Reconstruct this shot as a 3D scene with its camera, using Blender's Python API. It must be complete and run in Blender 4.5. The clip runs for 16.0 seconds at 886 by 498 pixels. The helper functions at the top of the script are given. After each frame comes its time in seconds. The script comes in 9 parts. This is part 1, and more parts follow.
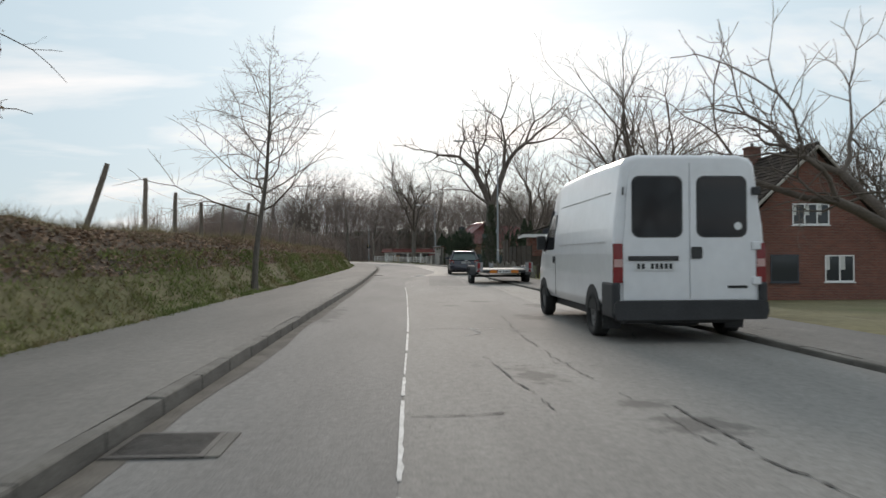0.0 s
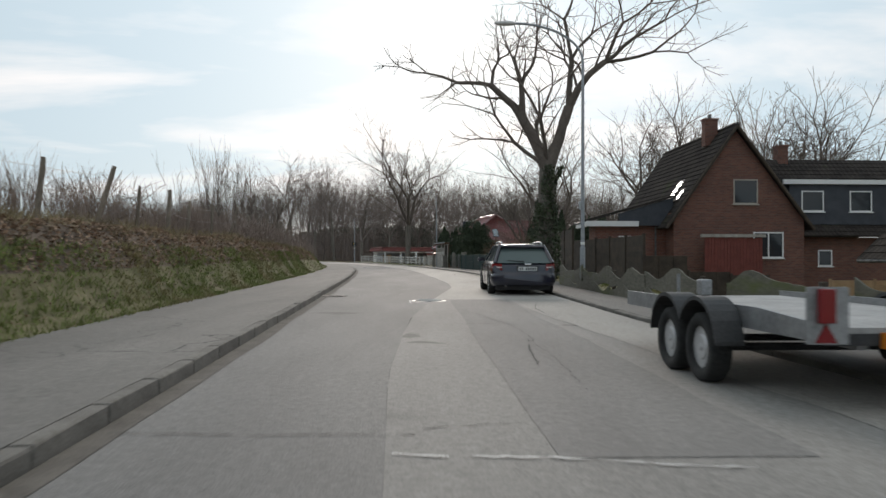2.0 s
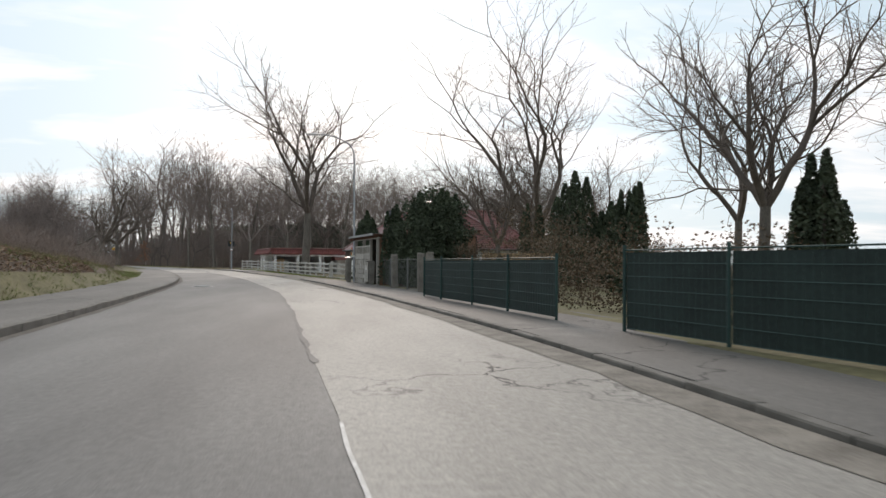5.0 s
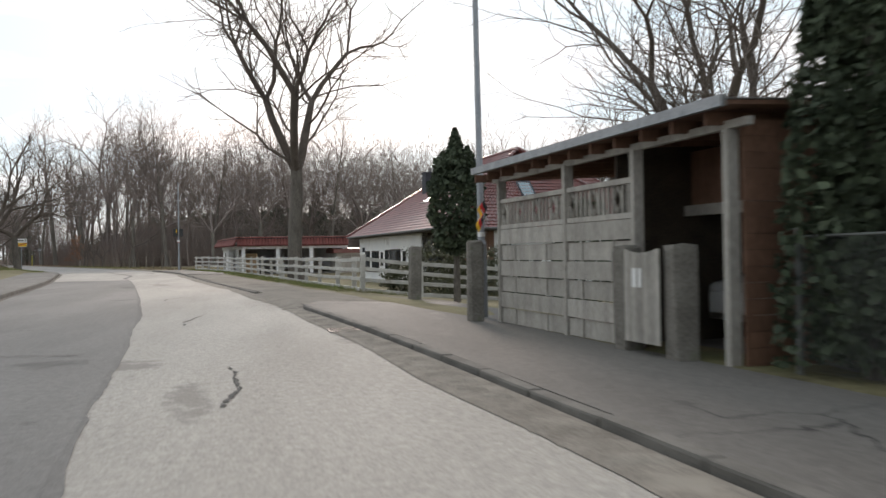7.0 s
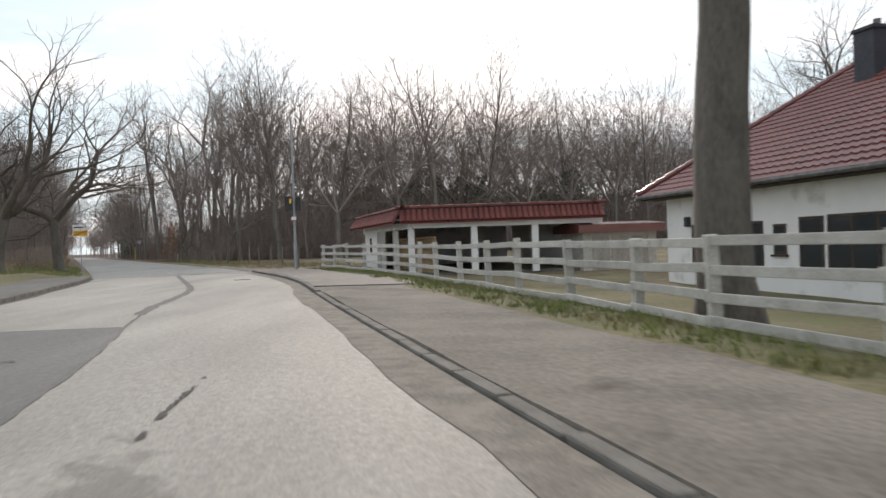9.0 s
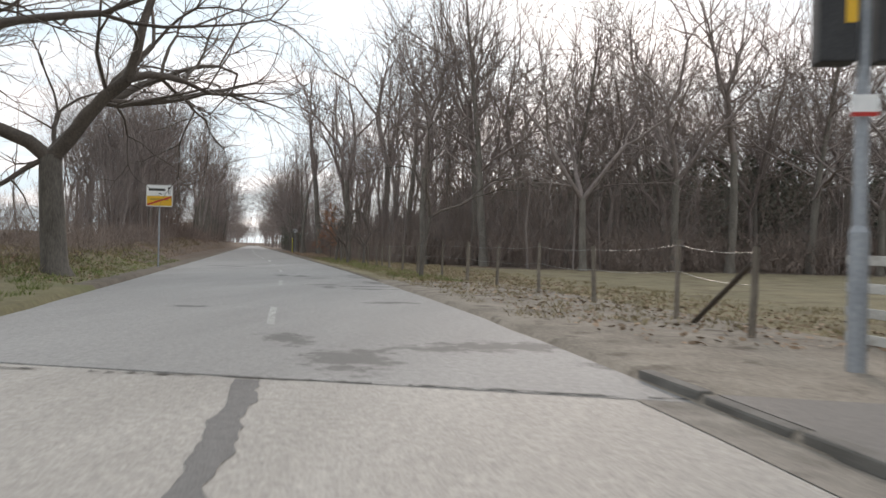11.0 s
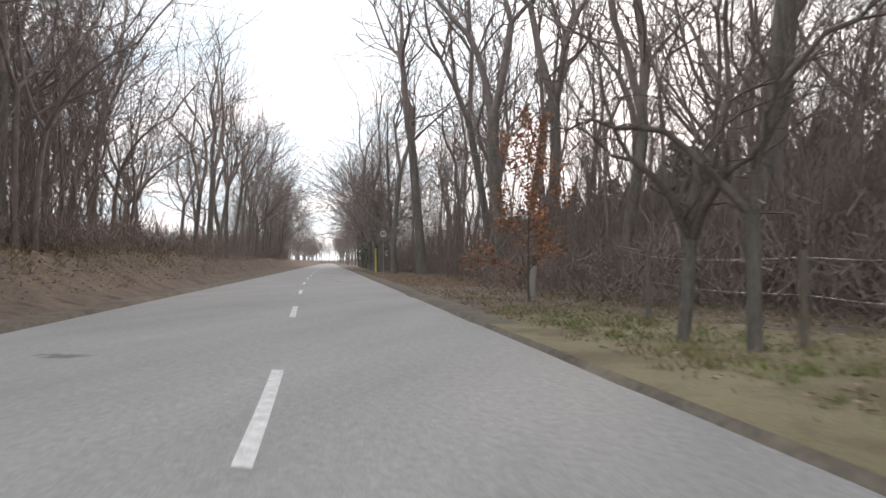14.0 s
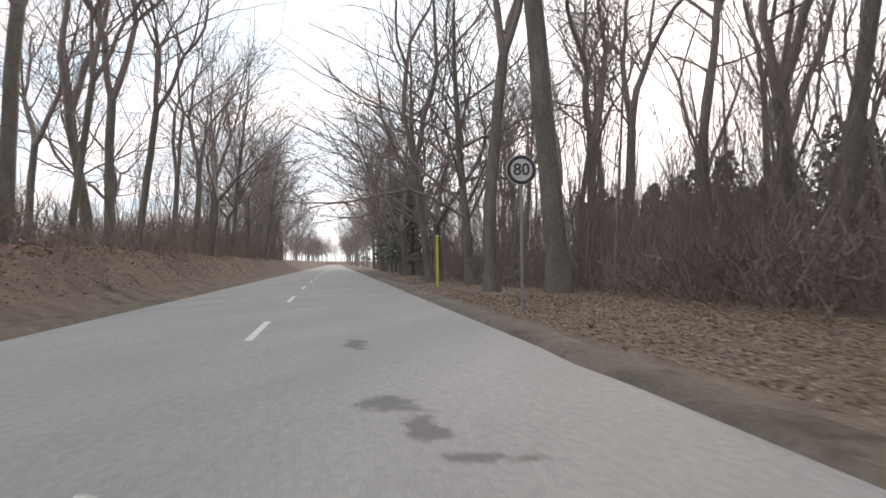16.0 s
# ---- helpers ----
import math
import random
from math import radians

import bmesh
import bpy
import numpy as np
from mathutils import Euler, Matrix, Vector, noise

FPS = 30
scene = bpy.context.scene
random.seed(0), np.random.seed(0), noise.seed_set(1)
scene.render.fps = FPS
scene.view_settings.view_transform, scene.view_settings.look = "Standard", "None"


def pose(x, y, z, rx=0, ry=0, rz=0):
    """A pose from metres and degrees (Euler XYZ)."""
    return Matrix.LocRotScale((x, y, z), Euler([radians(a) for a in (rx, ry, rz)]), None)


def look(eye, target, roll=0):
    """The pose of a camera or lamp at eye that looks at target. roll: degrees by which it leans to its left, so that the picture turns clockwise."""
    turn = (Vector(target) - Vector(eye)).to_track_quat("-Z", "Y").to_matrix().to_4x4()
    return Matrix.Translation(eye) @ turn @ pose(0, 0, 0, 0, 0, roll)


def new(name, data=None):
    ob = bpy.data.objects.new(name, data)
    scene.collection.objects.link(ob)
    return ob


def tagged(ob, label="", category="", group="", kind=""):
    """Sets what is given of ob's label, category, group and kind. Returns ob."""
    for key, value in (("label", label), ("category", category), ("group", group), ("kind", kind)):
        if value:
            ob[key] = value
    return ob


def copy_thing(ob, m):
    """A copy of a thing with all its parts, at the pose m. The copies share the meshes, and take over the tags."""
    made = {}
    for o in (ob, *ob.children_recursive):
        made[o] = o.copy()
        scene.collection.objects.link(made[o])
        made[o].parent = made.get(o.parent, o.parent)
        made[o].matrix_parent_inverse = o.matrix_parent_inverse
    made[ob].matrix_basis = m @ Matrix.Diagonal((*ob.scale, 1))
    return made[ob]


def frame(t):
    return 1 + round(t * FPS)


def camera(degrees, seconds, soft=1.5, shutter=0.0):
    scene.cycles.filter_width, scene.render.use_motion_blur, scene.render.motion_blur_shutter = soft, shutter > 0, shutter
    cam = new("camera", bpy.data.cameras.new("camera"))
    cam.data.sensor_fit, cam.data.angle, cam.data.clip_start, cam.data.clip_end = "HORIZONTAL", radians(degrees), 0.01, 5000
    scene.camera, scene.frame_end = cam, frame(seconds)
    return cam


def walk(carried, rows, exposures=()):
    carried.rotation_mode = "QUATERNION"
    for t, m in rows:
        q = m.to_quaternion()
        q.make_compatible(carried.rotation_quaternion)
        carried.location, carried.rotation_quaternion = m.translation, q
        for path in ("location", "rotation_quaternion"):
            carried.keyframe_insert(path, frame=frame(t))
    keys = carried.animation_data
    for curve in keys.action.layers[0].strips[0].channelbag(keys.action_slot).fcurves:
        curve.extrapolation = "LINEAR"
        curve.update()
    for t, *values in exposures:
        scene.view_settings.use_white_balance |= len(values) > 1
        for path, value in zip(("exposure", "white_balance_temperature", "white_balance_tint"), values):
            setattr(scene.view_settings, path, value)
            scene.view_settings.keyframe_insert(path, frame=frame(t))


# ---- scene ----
cam = camera(63.0, 16.0, soft=1.5, shutter=0.15)
# the drive: seconds, place, yaw to the left, pitch up, roll
PATH = [
    (0, 0.674, -1.268, 1.129, -1.27, 0.57, -0.25),
    (0.5, 0.664, 5.047, 1.053, -0.65, 0.64, -0.08),
    (1, 0.458, 10.987, 1.122, -0.42, 0.49, 0.03),
    (1.5, 0.261, 16.566, 1.118, -1.24, 0.50, 0.28),
    (2, 0.023, 22.269, 1.074, -1.85, 0.60, 0.16),
    (2.5, -0.152, 27.941, 1.043, -2.50, 0.66, 0.11),
    (3, -0.313, 33.745, 1.047, -3.17, 0.57, -0.00),
    (3.5, -0.150, 39.229, 1.11, -3.73, 0.57, 0.08),
    (4, 0.182, 44.861, 1.133, -4.25, 0.79, 0.14),
    (4.6, 0.437, 52.364, 1.110, -6.49, 1.00, 0.31),
    (5.2, 0.402, 60.906, 1.109, -10.29, 1.07, 0.44),
    (5.8, 0.068, 69.817, 1.112, -13.11, 0.97, 0.24),
    (6.3, -0.443, 77.043, 1.106, -12.87, 0.71, -0.39),
    (6.5, -0.691, 79.839, 1.100, -12.10, 0.58, -0.75),
    (7, -1.223, 86.717, 1.102, -10.93, 0.37, -0.92),
    (7.5, -2.127, 93.684, 1.151, -8.31, 0.15, -0.88),
    (8, -3.387, 100.828, 1.103, -6.40, -0.10, -1.65),
    (8.2, -3.825, 103.677, 1.085, -5.61, -0.24, -1.95),
    (8.7, -5.038, 110.879, 1.060, -3.65, -0.42, -2.25),
    (9.2, -6.369, 118.137, 1.066, -1.49, -0.46, -1.81),
    (9.8, -8.370, 126.768, 1.089, 1.62, -0.36, -0.76),
    (10.3, -10.580, 133.769, 1.102, 4.89, -0.22, 0.19),
    (10.5, -11.560, 136.537, 1.090, 6.28, -0.20, 0.61),
    (11, -14.109, 143.392, 1.105, 10.01, -0.01, 1.39),
    (11.5, -16.777, 149.968, 1.087, 12.40, 0.26, 1.46),
    (12, -19.541, 156.818, 1.145, 12.79, 0.61, 1.39),
    (12.5, -22.235, 163.600, 1.137, 13.26, 0.92, 1.16),
    (13, -25.185, 170.322, 1.121, 14.16, 0.88, 0.45),
    (13.5, -27.984, 177.396, 1.124, 15.29, 0.89, 0.32),
    (14, -31.388, 184.679, 1.068, 15.85, 0.97, -0.36),
    (14.5, -34.880, 192.228, 1.073, 16.25, 1.04, -0.58),
    (15, -38.617, 200.169, 1.137, 16.69, 1.02, -0.83),
    (15.5, -42.346, 208.150, 1.128, 16.52, 0.96, -0.56),
    (16, -46.131, 216.336, 1.101, 16.33, 1.03, -0.49),
]


def drive_pose(x, y, z, yaw, pitch, roll):
    return pose(x, y, z, 0, 0, yaw) @ pose(0, 0, 0, 90 + pitch) @ pose(0, 0, 0, 0, 0, roll)


walk(cam, [(t, drive_pose(*row)) for t, *row in PATH], exposures=[(0, -0.04, 7200, 17), (3, -0.02, 7200, 18), (6.5, 0.34, 7450, 21), (10.5, 0.4, 7500, 22), (12, 0.74, 7550, 24), (14, 0.8, 7550, 25), (16, 0.78, 7550, 26)])

# ---- sky and sun: bright broken overcast, sun low ahead behind thin cloud ----
SUN_ELEV, SUN_AZ = radians(22), radians(-2.5)  # azimuth to the left of +y
world = bpy.data.worlds.new("world")
scene.world = world
world.use_nodes = True
wn, wl = world.node_tree.nodes, world.node_tree.links
wn.clear()
w_out = wn.new("ShaderNodeOutputWorld")
w_bg = wn.new("ShaderNodeBackground")
w_sky = wn.new("ShaderNodeTexSky")
w_sky.sky_type = "NISHITA"
w_sky.sun_disc = False
w_sky.sun_elevation = SUN_ELEV
w_sky.sun_rotation = -SUN_AZ
w_sky.air_density, w_sky.dust_density, w_sky.ozone_density = 1.0, 1.5, 1.5
w_co = wn.new("ShaderNodeTexCoord")
w_sep = wn.new("ShaderNodeSeparateXYZ")
wl.new(w_co.outputs["Generated"], w_sep.inputs[0])
# clouds lie on a flat layer: direction divided by its height
w_add = wn.new("ShaderNodeMath"); w_add.operation = "MAXIMUM"; w_add.inputs[1].default_value = 0.0
wl.new(w_sep.outputs[2], w_add.inputs[0])
w_off = wn.new("ShaderNodeMath"); w_off.operation = "ADD"; w_off.inputs[1].default_value = 0.16
wl.new(w_add.outputs[0], w_off.inputs[0])
w_div = wn.new("ShaderNodeVectorMath"); w_div.operation = "DIVIDE"
wl.new(w_co.outputs["Generated"], w_div.inputs[0])
w_cmb = wn.new("ShaderNodeCombineXYZ")
for k in range(3):
    wl.new(w_off.outputs[0], w_cmb.inputs[k])
wl.new(w_cmb.outputs[0], w_div.inputs[1])
w_map = wn.new("ShaderNodeMapping")
w_map.inputs["Scale"].default_value = (0.55, 1.0, 0.0)
w_map.inputs["Rotation"].default_value = (0, 0, radians(-25))
wl.new(w_div.outputs[0], w_map.inputs[0])
w_noise = wn.new("ShaderNodeTexNoise")
w_noise.inputs["Scale"].default_value = 1.15
w_noise.inputs["Detail"].default_value = 6
w_noise.inputs["Roughness"].default_value = 0.55
w_noise.inputs["Distortion"].default_value = 0.35
wl.new(w_map.outputs[0], w_noise.inputs["Vector"])
w_ramp = wn.new("ShaderNodeValToRGB")
w_ramp.color_ramp.elements[0].position = 0.46
w_ramp.color_ramp.elements[1].position = 0.76
wl.new(w_noise.outputs["Fac"], w_ramp.inputs[0])
w_cloud = wn.new("ShaderNodeRGB")
w_cloud.outputs[0].default_value = (9.6, 9.55, 9.5, 1)
w_mix = wn.new("ShaderNodeMix"); w_mix.data_type = "RGBA"
wl.new(w_ramp.outputs[0], w_mix.inputs["Factor"])
w_thin = wn.new("ShaderNodeMix"); w_thin.data_type = "RGBA"  # high haze over the blue
w_thin.inputs["Factor"].default_value = 0.92
w_thin.inputs[7].default_value = (4.3, 5.95, 7.0, 1)
wl.new(w_sky.outputs[0], w_thin.inputs[6])
wl.new(w_thin.outputs[2], w_mix.inputs[6])
wl.new(w_cloud.outputs[0], w_mix.inputs[7])
# cloud and haze are brighter round the veiled sun
w_dot = wn.new("ShaderNodeVectorMath"); w_dot.operation = "DOT_PRODUCT"
w_dot.inputs[1].default_value = (-math.sin(SUN_AZ) * math.cos(SUN_ELEV), math.cos(SUN_AZ) * math.cos(SUN_ELEV), math.sin(SUN_ELEV))
wl.new(w_co.outputs["Generated"], w_dot.inputs[0])
w_pos = wn.new("ShaderNodeMath"); w_pos.operation = "MAXIMUM"; w_pos.inputs[1].default_value = 0.0
wl.new(w_dot.outputs["Value"], w_pos.inputs[0])
w_pow = wn.new("ShaderNodeMath"); w_pow.operation = "POWER"; w_pow.inputs[1].default_value = 5.0
wl.new(w_pos.outputs[0], w_pow.inputs[0])
w_gain = wn.new("ShaderNodeMath"); w_gain.operation = "MULTIPLY_ADD"; w_gain.inputs[1].default_value, w_gain.inputs[2].default_value = 0.28, 0.98
wl.new(w_pow.outputs[0], w_gain.inputs[0])
w_veil = wn.new("ShaderNodeVectorMath"); w_veil.operation = "SCALE"
wl.new(w_mix.outputs[2], w_veil.inputs[0]); wl.new(w_gain.outputs[0], w_veil.inputs["Scale"])
wl.new(w_veil.outputs[0], w_bg.inputs[0])
w_bg.inputs[1].default_value = 0.115
wl.new(w_bg.outputs[0], w_out.inputs[0])

sun_data = bpy.data.lights.new("sun", "SUN")
sun_data.energy = 1.3
sun_data.angle = radians(14)
sun_data.color = (1.0, 0.95, 0.88)
sun = new("sun", sun_data)
sun.matrix_basis = look((0, 0, 60), (60 * math.sin(SUN_AZ) * math.cos(SUN_ELEV), -60 * math.cos(SUN_AZ) * math.cos(SUN_ELEV), 60 - 60 * math.sin(SUN_ELEV)))

# ---- materials ----
def node_material(name):
    m = bpy.data.materials.new(name)
    m.use_nodes = True
    nt = m.node_tree
    return m, nt.nodes, nt.links, nt.nodes["Principled BSDF"]


def surface(name, dark, light, scale=3.0, fine=40.0, rough=0.8, bump=0.3, metal=0.0, spot=None, spot_scale=1.2, spot_at=0.6, detail=6, coat=0.0, vary=0.0, spec=0.5, stretch=(1, 1, 1), bump_dist=0.02):
    """Two-scale mottled surface between two base colours, with fine relief; spot: colour of larger stains."""
    m, n, l, bsdf = node_material(name)
    co = n.new("ShaderNodeTexCoord")
    mp = n.new("ShaderNodeMapping")
    mp.inputs["Scale"].default_value = stretch
    l.new(co.outputs["Object"], mp.inputs[0])
    a = n.new("ShaderNodeTexNoise")
    a.inputs["Scale"].default_value, a.inputs["Detail"].default_value = scale, detail
    b = n.new("ShaderNodeTexNoise")
    b.inputs["Scale"].default_value, b.inputs["Detail"].default_value = fine, 3
    l.new(mp.outputs[0], a.inputs["Vector"])
    l.new(mp.outputs[0], b.inputs["Vector"])
    mixf = n.new("ShaderNodeMath"); mixf.operation = "ADD"
    half = n.new("ShaderNodeMath"); half.operation = "MULTIPLY"; half.inputs[1].default_value = 0.5
    l.new(a.outputs["Fac"], mixf.inputs[0]); l.new(b.outputs["Fac"], mixf.inputs[1]); l.new(mixf.outputs[0], half.inputs[0])
    ramp = n.new("ShaderNodeValToRGB")
    ramp.color_ramp.elements[0].position, ramp.color_ramp.elements[1].position = 0.36, 0.64
    ramp.color_ramp.elements[0].color, ramp.color_ramp.elements[1].color = (*dark, 1), (*light, 1)
    l.new(half.outputs[0], ramp.inputs[0])
    col = ramp.outputs[0]
    if spot:
        s = n.new("ShaderNodeTexNoise")
        s.inputs["Scale"].default_value, s.inputs["Detail"].default_value, s.inputs["Roughness"].default_value = spot_scale, 5, 0.65
        l.new(mp.outputs[0], s.inputs["Vector"])
        sr = n.new("ShaderNodeValToRGB")
        sr.color_ramp.elements[0].position, sr.color_ramp.elements[1].position = spot_at, min(1.0, spot_at + 0.12)
        l.new(s.outputs["Fac"], sr.inputs[0])
        mx = n.new("ShaderNodeMix"); mx.data_type = "RGBA"
        l.new(sr.outputs[0], mx.inputs["Factor"]); l.new(col, mx.inputs[6]); mx.inputs[7].default_value = (*spot, 1)
        col = mx.outputs[2]
    if vary:
        info = n.new("ShaderNodeObjectInfo")
        geo = n.new("ShaderNodeNewGeometry")
        add = n.new("ShaderNodeMath"); add.operation = "ADD"
        l.new(info.outputs["Random"], add.inputs[0]); l.new(geo.outputs["Random Per Island"], add.inputs[1])
        fr = n.new("ShaderNodeMath"); fr.operation = "FRACT"; l.new(add.outputs[0], fr.inputs[0])
        mr = n.new("ShaderNodeMapRange"); mr.inputs[3].default_value, mr.inputs[4].default_value = 1 - vary, 1 + vary
        l.new(fr.outputs[0], mr.inputs[0])
        hs = n.new("ShaderNodeHueSaturation"); l.new(mr.outputs[0], hs.inputs["Value"]); l.new(col, hs.inputs["Color"])
        col = hs.outputs[0]
    l.new(col, bsdf.inputs["Base Color"])
    bsdf.inputs["Roughness"].default_value, bsdf.inputs["Metallic"].default_value = rough, metal
    bsdf.inputs["Coat Weight"].default_value = coat
    bsdf.inputs["Coat Roughness"].default_value = 0.06
    bsdf.inputs["Specular IOR Level"].default_value = spec
    if bump:
        bp = n.new("ShaderNodeBump")
        bp.inputs["Strength"].default_value, bp.inputs["Distance"].default_value = bump, bump_dist
        l.new(half.outputs[0], bp.inputs["Height"]); l.new(bp.outputs[0], bsdf.inputs["Normal"])
    return m


def plain(name, colour, rough=0.5, metal=0.0, coat=0.0, spec=0.5):
    m, n, l, bsdf = node_material(name)
    no = n.new("ShaderNodeTexNoise"); no.inputs["Scale"].default_value = 9.0; no.inputs["Detail"].default_value = 4
    co = n.new("ShaderNodeTexCoord"); l.new(co.outputs["Object"], no.inputs["Vector"])
    hs = n.new("ShaderNodeHueSaturation"); hs.inputs["Color"].default_value = (*colour, 1)
    mr = n.new("ShaderNodeMapRange"); mr.inputs[3].default_value, mr.inputs[4].default_value = 0.86, 1.12
    l.new(no.outputs["Fac"], mr.inputs[0]); l.new(mr.outputs[0], hs.inputs["Value"])
    l.new(hs.outputs[0], bsdf.inputs["Base Color"])
    bsdf.inputs["Roughness"].default_value, bsdf.inputs["Metallic"].default_value = rough, metal
    bsdf.inputs["Coat Weight"].default_value = coat
    bsdf.inputs["Coat Roughness"].default_value = 0.05
    bsdf.inputs["Specular IOR Level"].default_value = spec
    return m


def glass_dark(name, tint=(0.02, 0.025, 0.03)):
    m, n, l, bsdf = node_material(name)
    bsdf.inputs["Base Color"].default_value = (*tint, 1)
    bsdf.inputs["Roughness"].default_value = 0.06
    bsdf.inputs["IOR"].default_value = 1.45
    return m


def asphalt(name, dark, light, crack_scale=0.35, crack=0.5, stain=(0.03, 0.03, 0.03), stain_at=0.66, grain=90.0, rough=0.78):
    """Worn asphalt: aggregate speckle, long stains along the road, thin wandering cracks."""
    m, n, l, bsdf = node_material(name)
    co = n.new("ShaderNodeTexCoord")
    ob = co.outputs["Object"]
    a = n.new("ShaderNodeTexNoise"); a.inputs["Scale"].default_value = 0.35; a.inputs["Detail"].default_value = 8; a.inputs["Roughness"].default_value = 0.6
    mp = n.new("ShaderNodeMapping"); mp.inputs["Scale"].default_value = (1.6, 0.35, 1); l.new(ob, mp.inputs[0]); l.new(mp.outputs[0], a.inputs["Vector"])
    g = n.new("ShaderNodeTexVoronoi"); g.inputs["Scale"].default_value = grain; l.new(ob, g.inputs["Vector"])
    g2 = n.new("ShaderNodeTexNoise"); g2.inputs["Scale"].default_value = 14; g2.inputs["Detail"].default_value = 5; g2.inputs["Roughness"].default_value = 0.7; l.new(ob, g2.inputs["Vector"])
    base = n.new("ShaderNodeValToRGB")
    base.color_ramp.elements[0].position, base.color_ramp.elements[1].position = 0.3, 0.7
    base.color_ramp.elements[0].color, base.color_ramp.elements[1].color = (*dark, 1), (*light, 1)
    l.new(a.outputs["Fac"], base.inputs[0])
    sp = n.new("ShaderNodeMapRange"); sp.inputs[1].default_value, sp.inputs[2].default_value = 0.25, 0.75
    sp.inputs[3].default_value, sp.inputs[4].default_value = 0.72, 1.28
    l.new(g2.outputs["Fac"], sp.inputs[0])
    sp2 = n.new("ShaderNodeMapRange"); sp2.inputs[1].default_value, sp2.inputs[2].default_value = 0.0, 0.7
    sp2.inputs[3].default_value, sp2.inputs[4].default_value = 0.8, 1.25
    l.new(g.outputs["Distance"], sp2.inputs[0])
    mu = n.new("ShaderNodeMath"); mu.operation = "MULTIPLY"; l.new(sp.outputs[0], mu.inputs[0]); l.new(sp2.outputs[0], mu.inputs[1])
    hs = n.new("ShaderNodeHueSaturation"); l.new(mu.outputs[0], hs.inputs["Value"]); l.new(base.outputs[0], hs.inputs["Color"])
    # cracks: thin cell borders, warped, only in some areas
    wq = n.new("ShaderNodeTexNoise"); wq.inputs["Scale"].default_value = 1.3; wq.inputs["Detail"].default_value = 5; l.new(ob, wq.inputs["Vector"])
    wm = n.new("ShaderNodeVectorMath"); wm.operation = "SCALE"; wm.inputs[3].default_value = 1.4; l.new(wq.outputs["Color"], wm.inputs[0])
    wa = n.new("ShaderNodeVectorMath"); wa.operation = "ADD"; l.new(ob, wa.inputs[0]); l.new(wm.outputs[0], wa.inputs[1])
    v = n.new("ShaderNodeTexVoronoi"); v.feature = "DISTANCE_TO_EDGE"; v.inputs["Scale"].default_value = crack_scale; l.new(wa.outputs[0], v.inputs["Vector"])
    vr = n.new("ShaderNodeMapRange"); vr.inputs[1].default_value, vr.inputs[2].default_value = 0.002, 0.009; vr.inputs[3].default_value, vr.inputs[4].default_value = 1.0, 0.0
    l.new(v.outputs["Distance"], vr.inputs[0])
    ar = n.new("ShaderNodeTexNoise"); ar.inputs["Scale"].default_value = 0.12; ar.inputs["Detail"].default_value = 3; l.new(ob, ar.inputs["Vector"])
    am = n.new("ShaderNodeMapRange"); am.inputs[1].default_value, am.inputs[2].default_value = 0.62 - 0.3 * crack, 0.72 - 0.3 * crack; l.new(ar.outputs["Fac"], am.inputs[0])
    cm = n.new("ShaderNodeMath"); cm.operation = "MULTIPLY"; l.new(vr.outputs[0], cm.inputs[0]); l.new(am.outputs[0], cm.inputs[1])
    # damp or oily stains
    st = n.new("ShaderNodeTexNoise"); st.inputs["Scale"].default_value = 0.8; st.inputs["Detail"].default_value = 6; st.inputs["Roughness"].default_value = 0.62
    mp2 = n.new("ShaderNodeMapping"); mp2.inputs["Scale"].default_value = (1.0, 0.55, 1); mp2.inputs["Location"].default_value = (7, 3, 0); l.new(ob, mp2.inputs[0]); l.new(mp2.outputs[0], st.inputs["Vector"])
    sr = n.new("ShaderNodeMapRange"); sr.inputs[1].default_value, sr.inputs[2].default_value = stain_at, stain_at + 0.08; sr.inputs[3].default_value, sr.inputs[4].default_value = 0.0, 0.6
    l.new(st.outputs["Fac"], sr.inputs[0])
    mx = n.new("ShaderNodeMix"); mx.data_type = "RGBA"; l.new(sr.outputs[0], mx.inputs["Factor"]); l.new(hs.outputs[0], mx.inputs[6]); mx.inputs[7].default_value = (*stain, 1)
    mx2 = n.new("ShaderNodeMix"); mx2.data_type = "RGBA"; l.new(cm.outputs[0], mx2.inputs["Factor"]); l.new(mx.outputs[2], mx2.inputs[6]); mx2.inputs[7].default_value = (0.02, 0.019, 0.018, 1)
    l.new(mx2.outputs[2], bsdf.inputs["Base Color"])
    bsdf.inputs["Roughness"].default_value = rough
    hgt = n.new("ShaderNodeMath"); hgt.operation = "SUBTRACT"; l.new(g.outputs["Distance"], hgt.inputs[0]); l.new(cm.outputs[0], hgt.inputs[1])
    bp = n.new("ShaderNodeBump"); bp.inputs["Strength"].default_value, bp.inputs["Distance"].default_value = 0.5, 0.006
    l.new(hgt.outputs[0], bp.inputs["Height"]); l.new(bp.outputs[0], bsdf.inputs["Normal"])
    return m


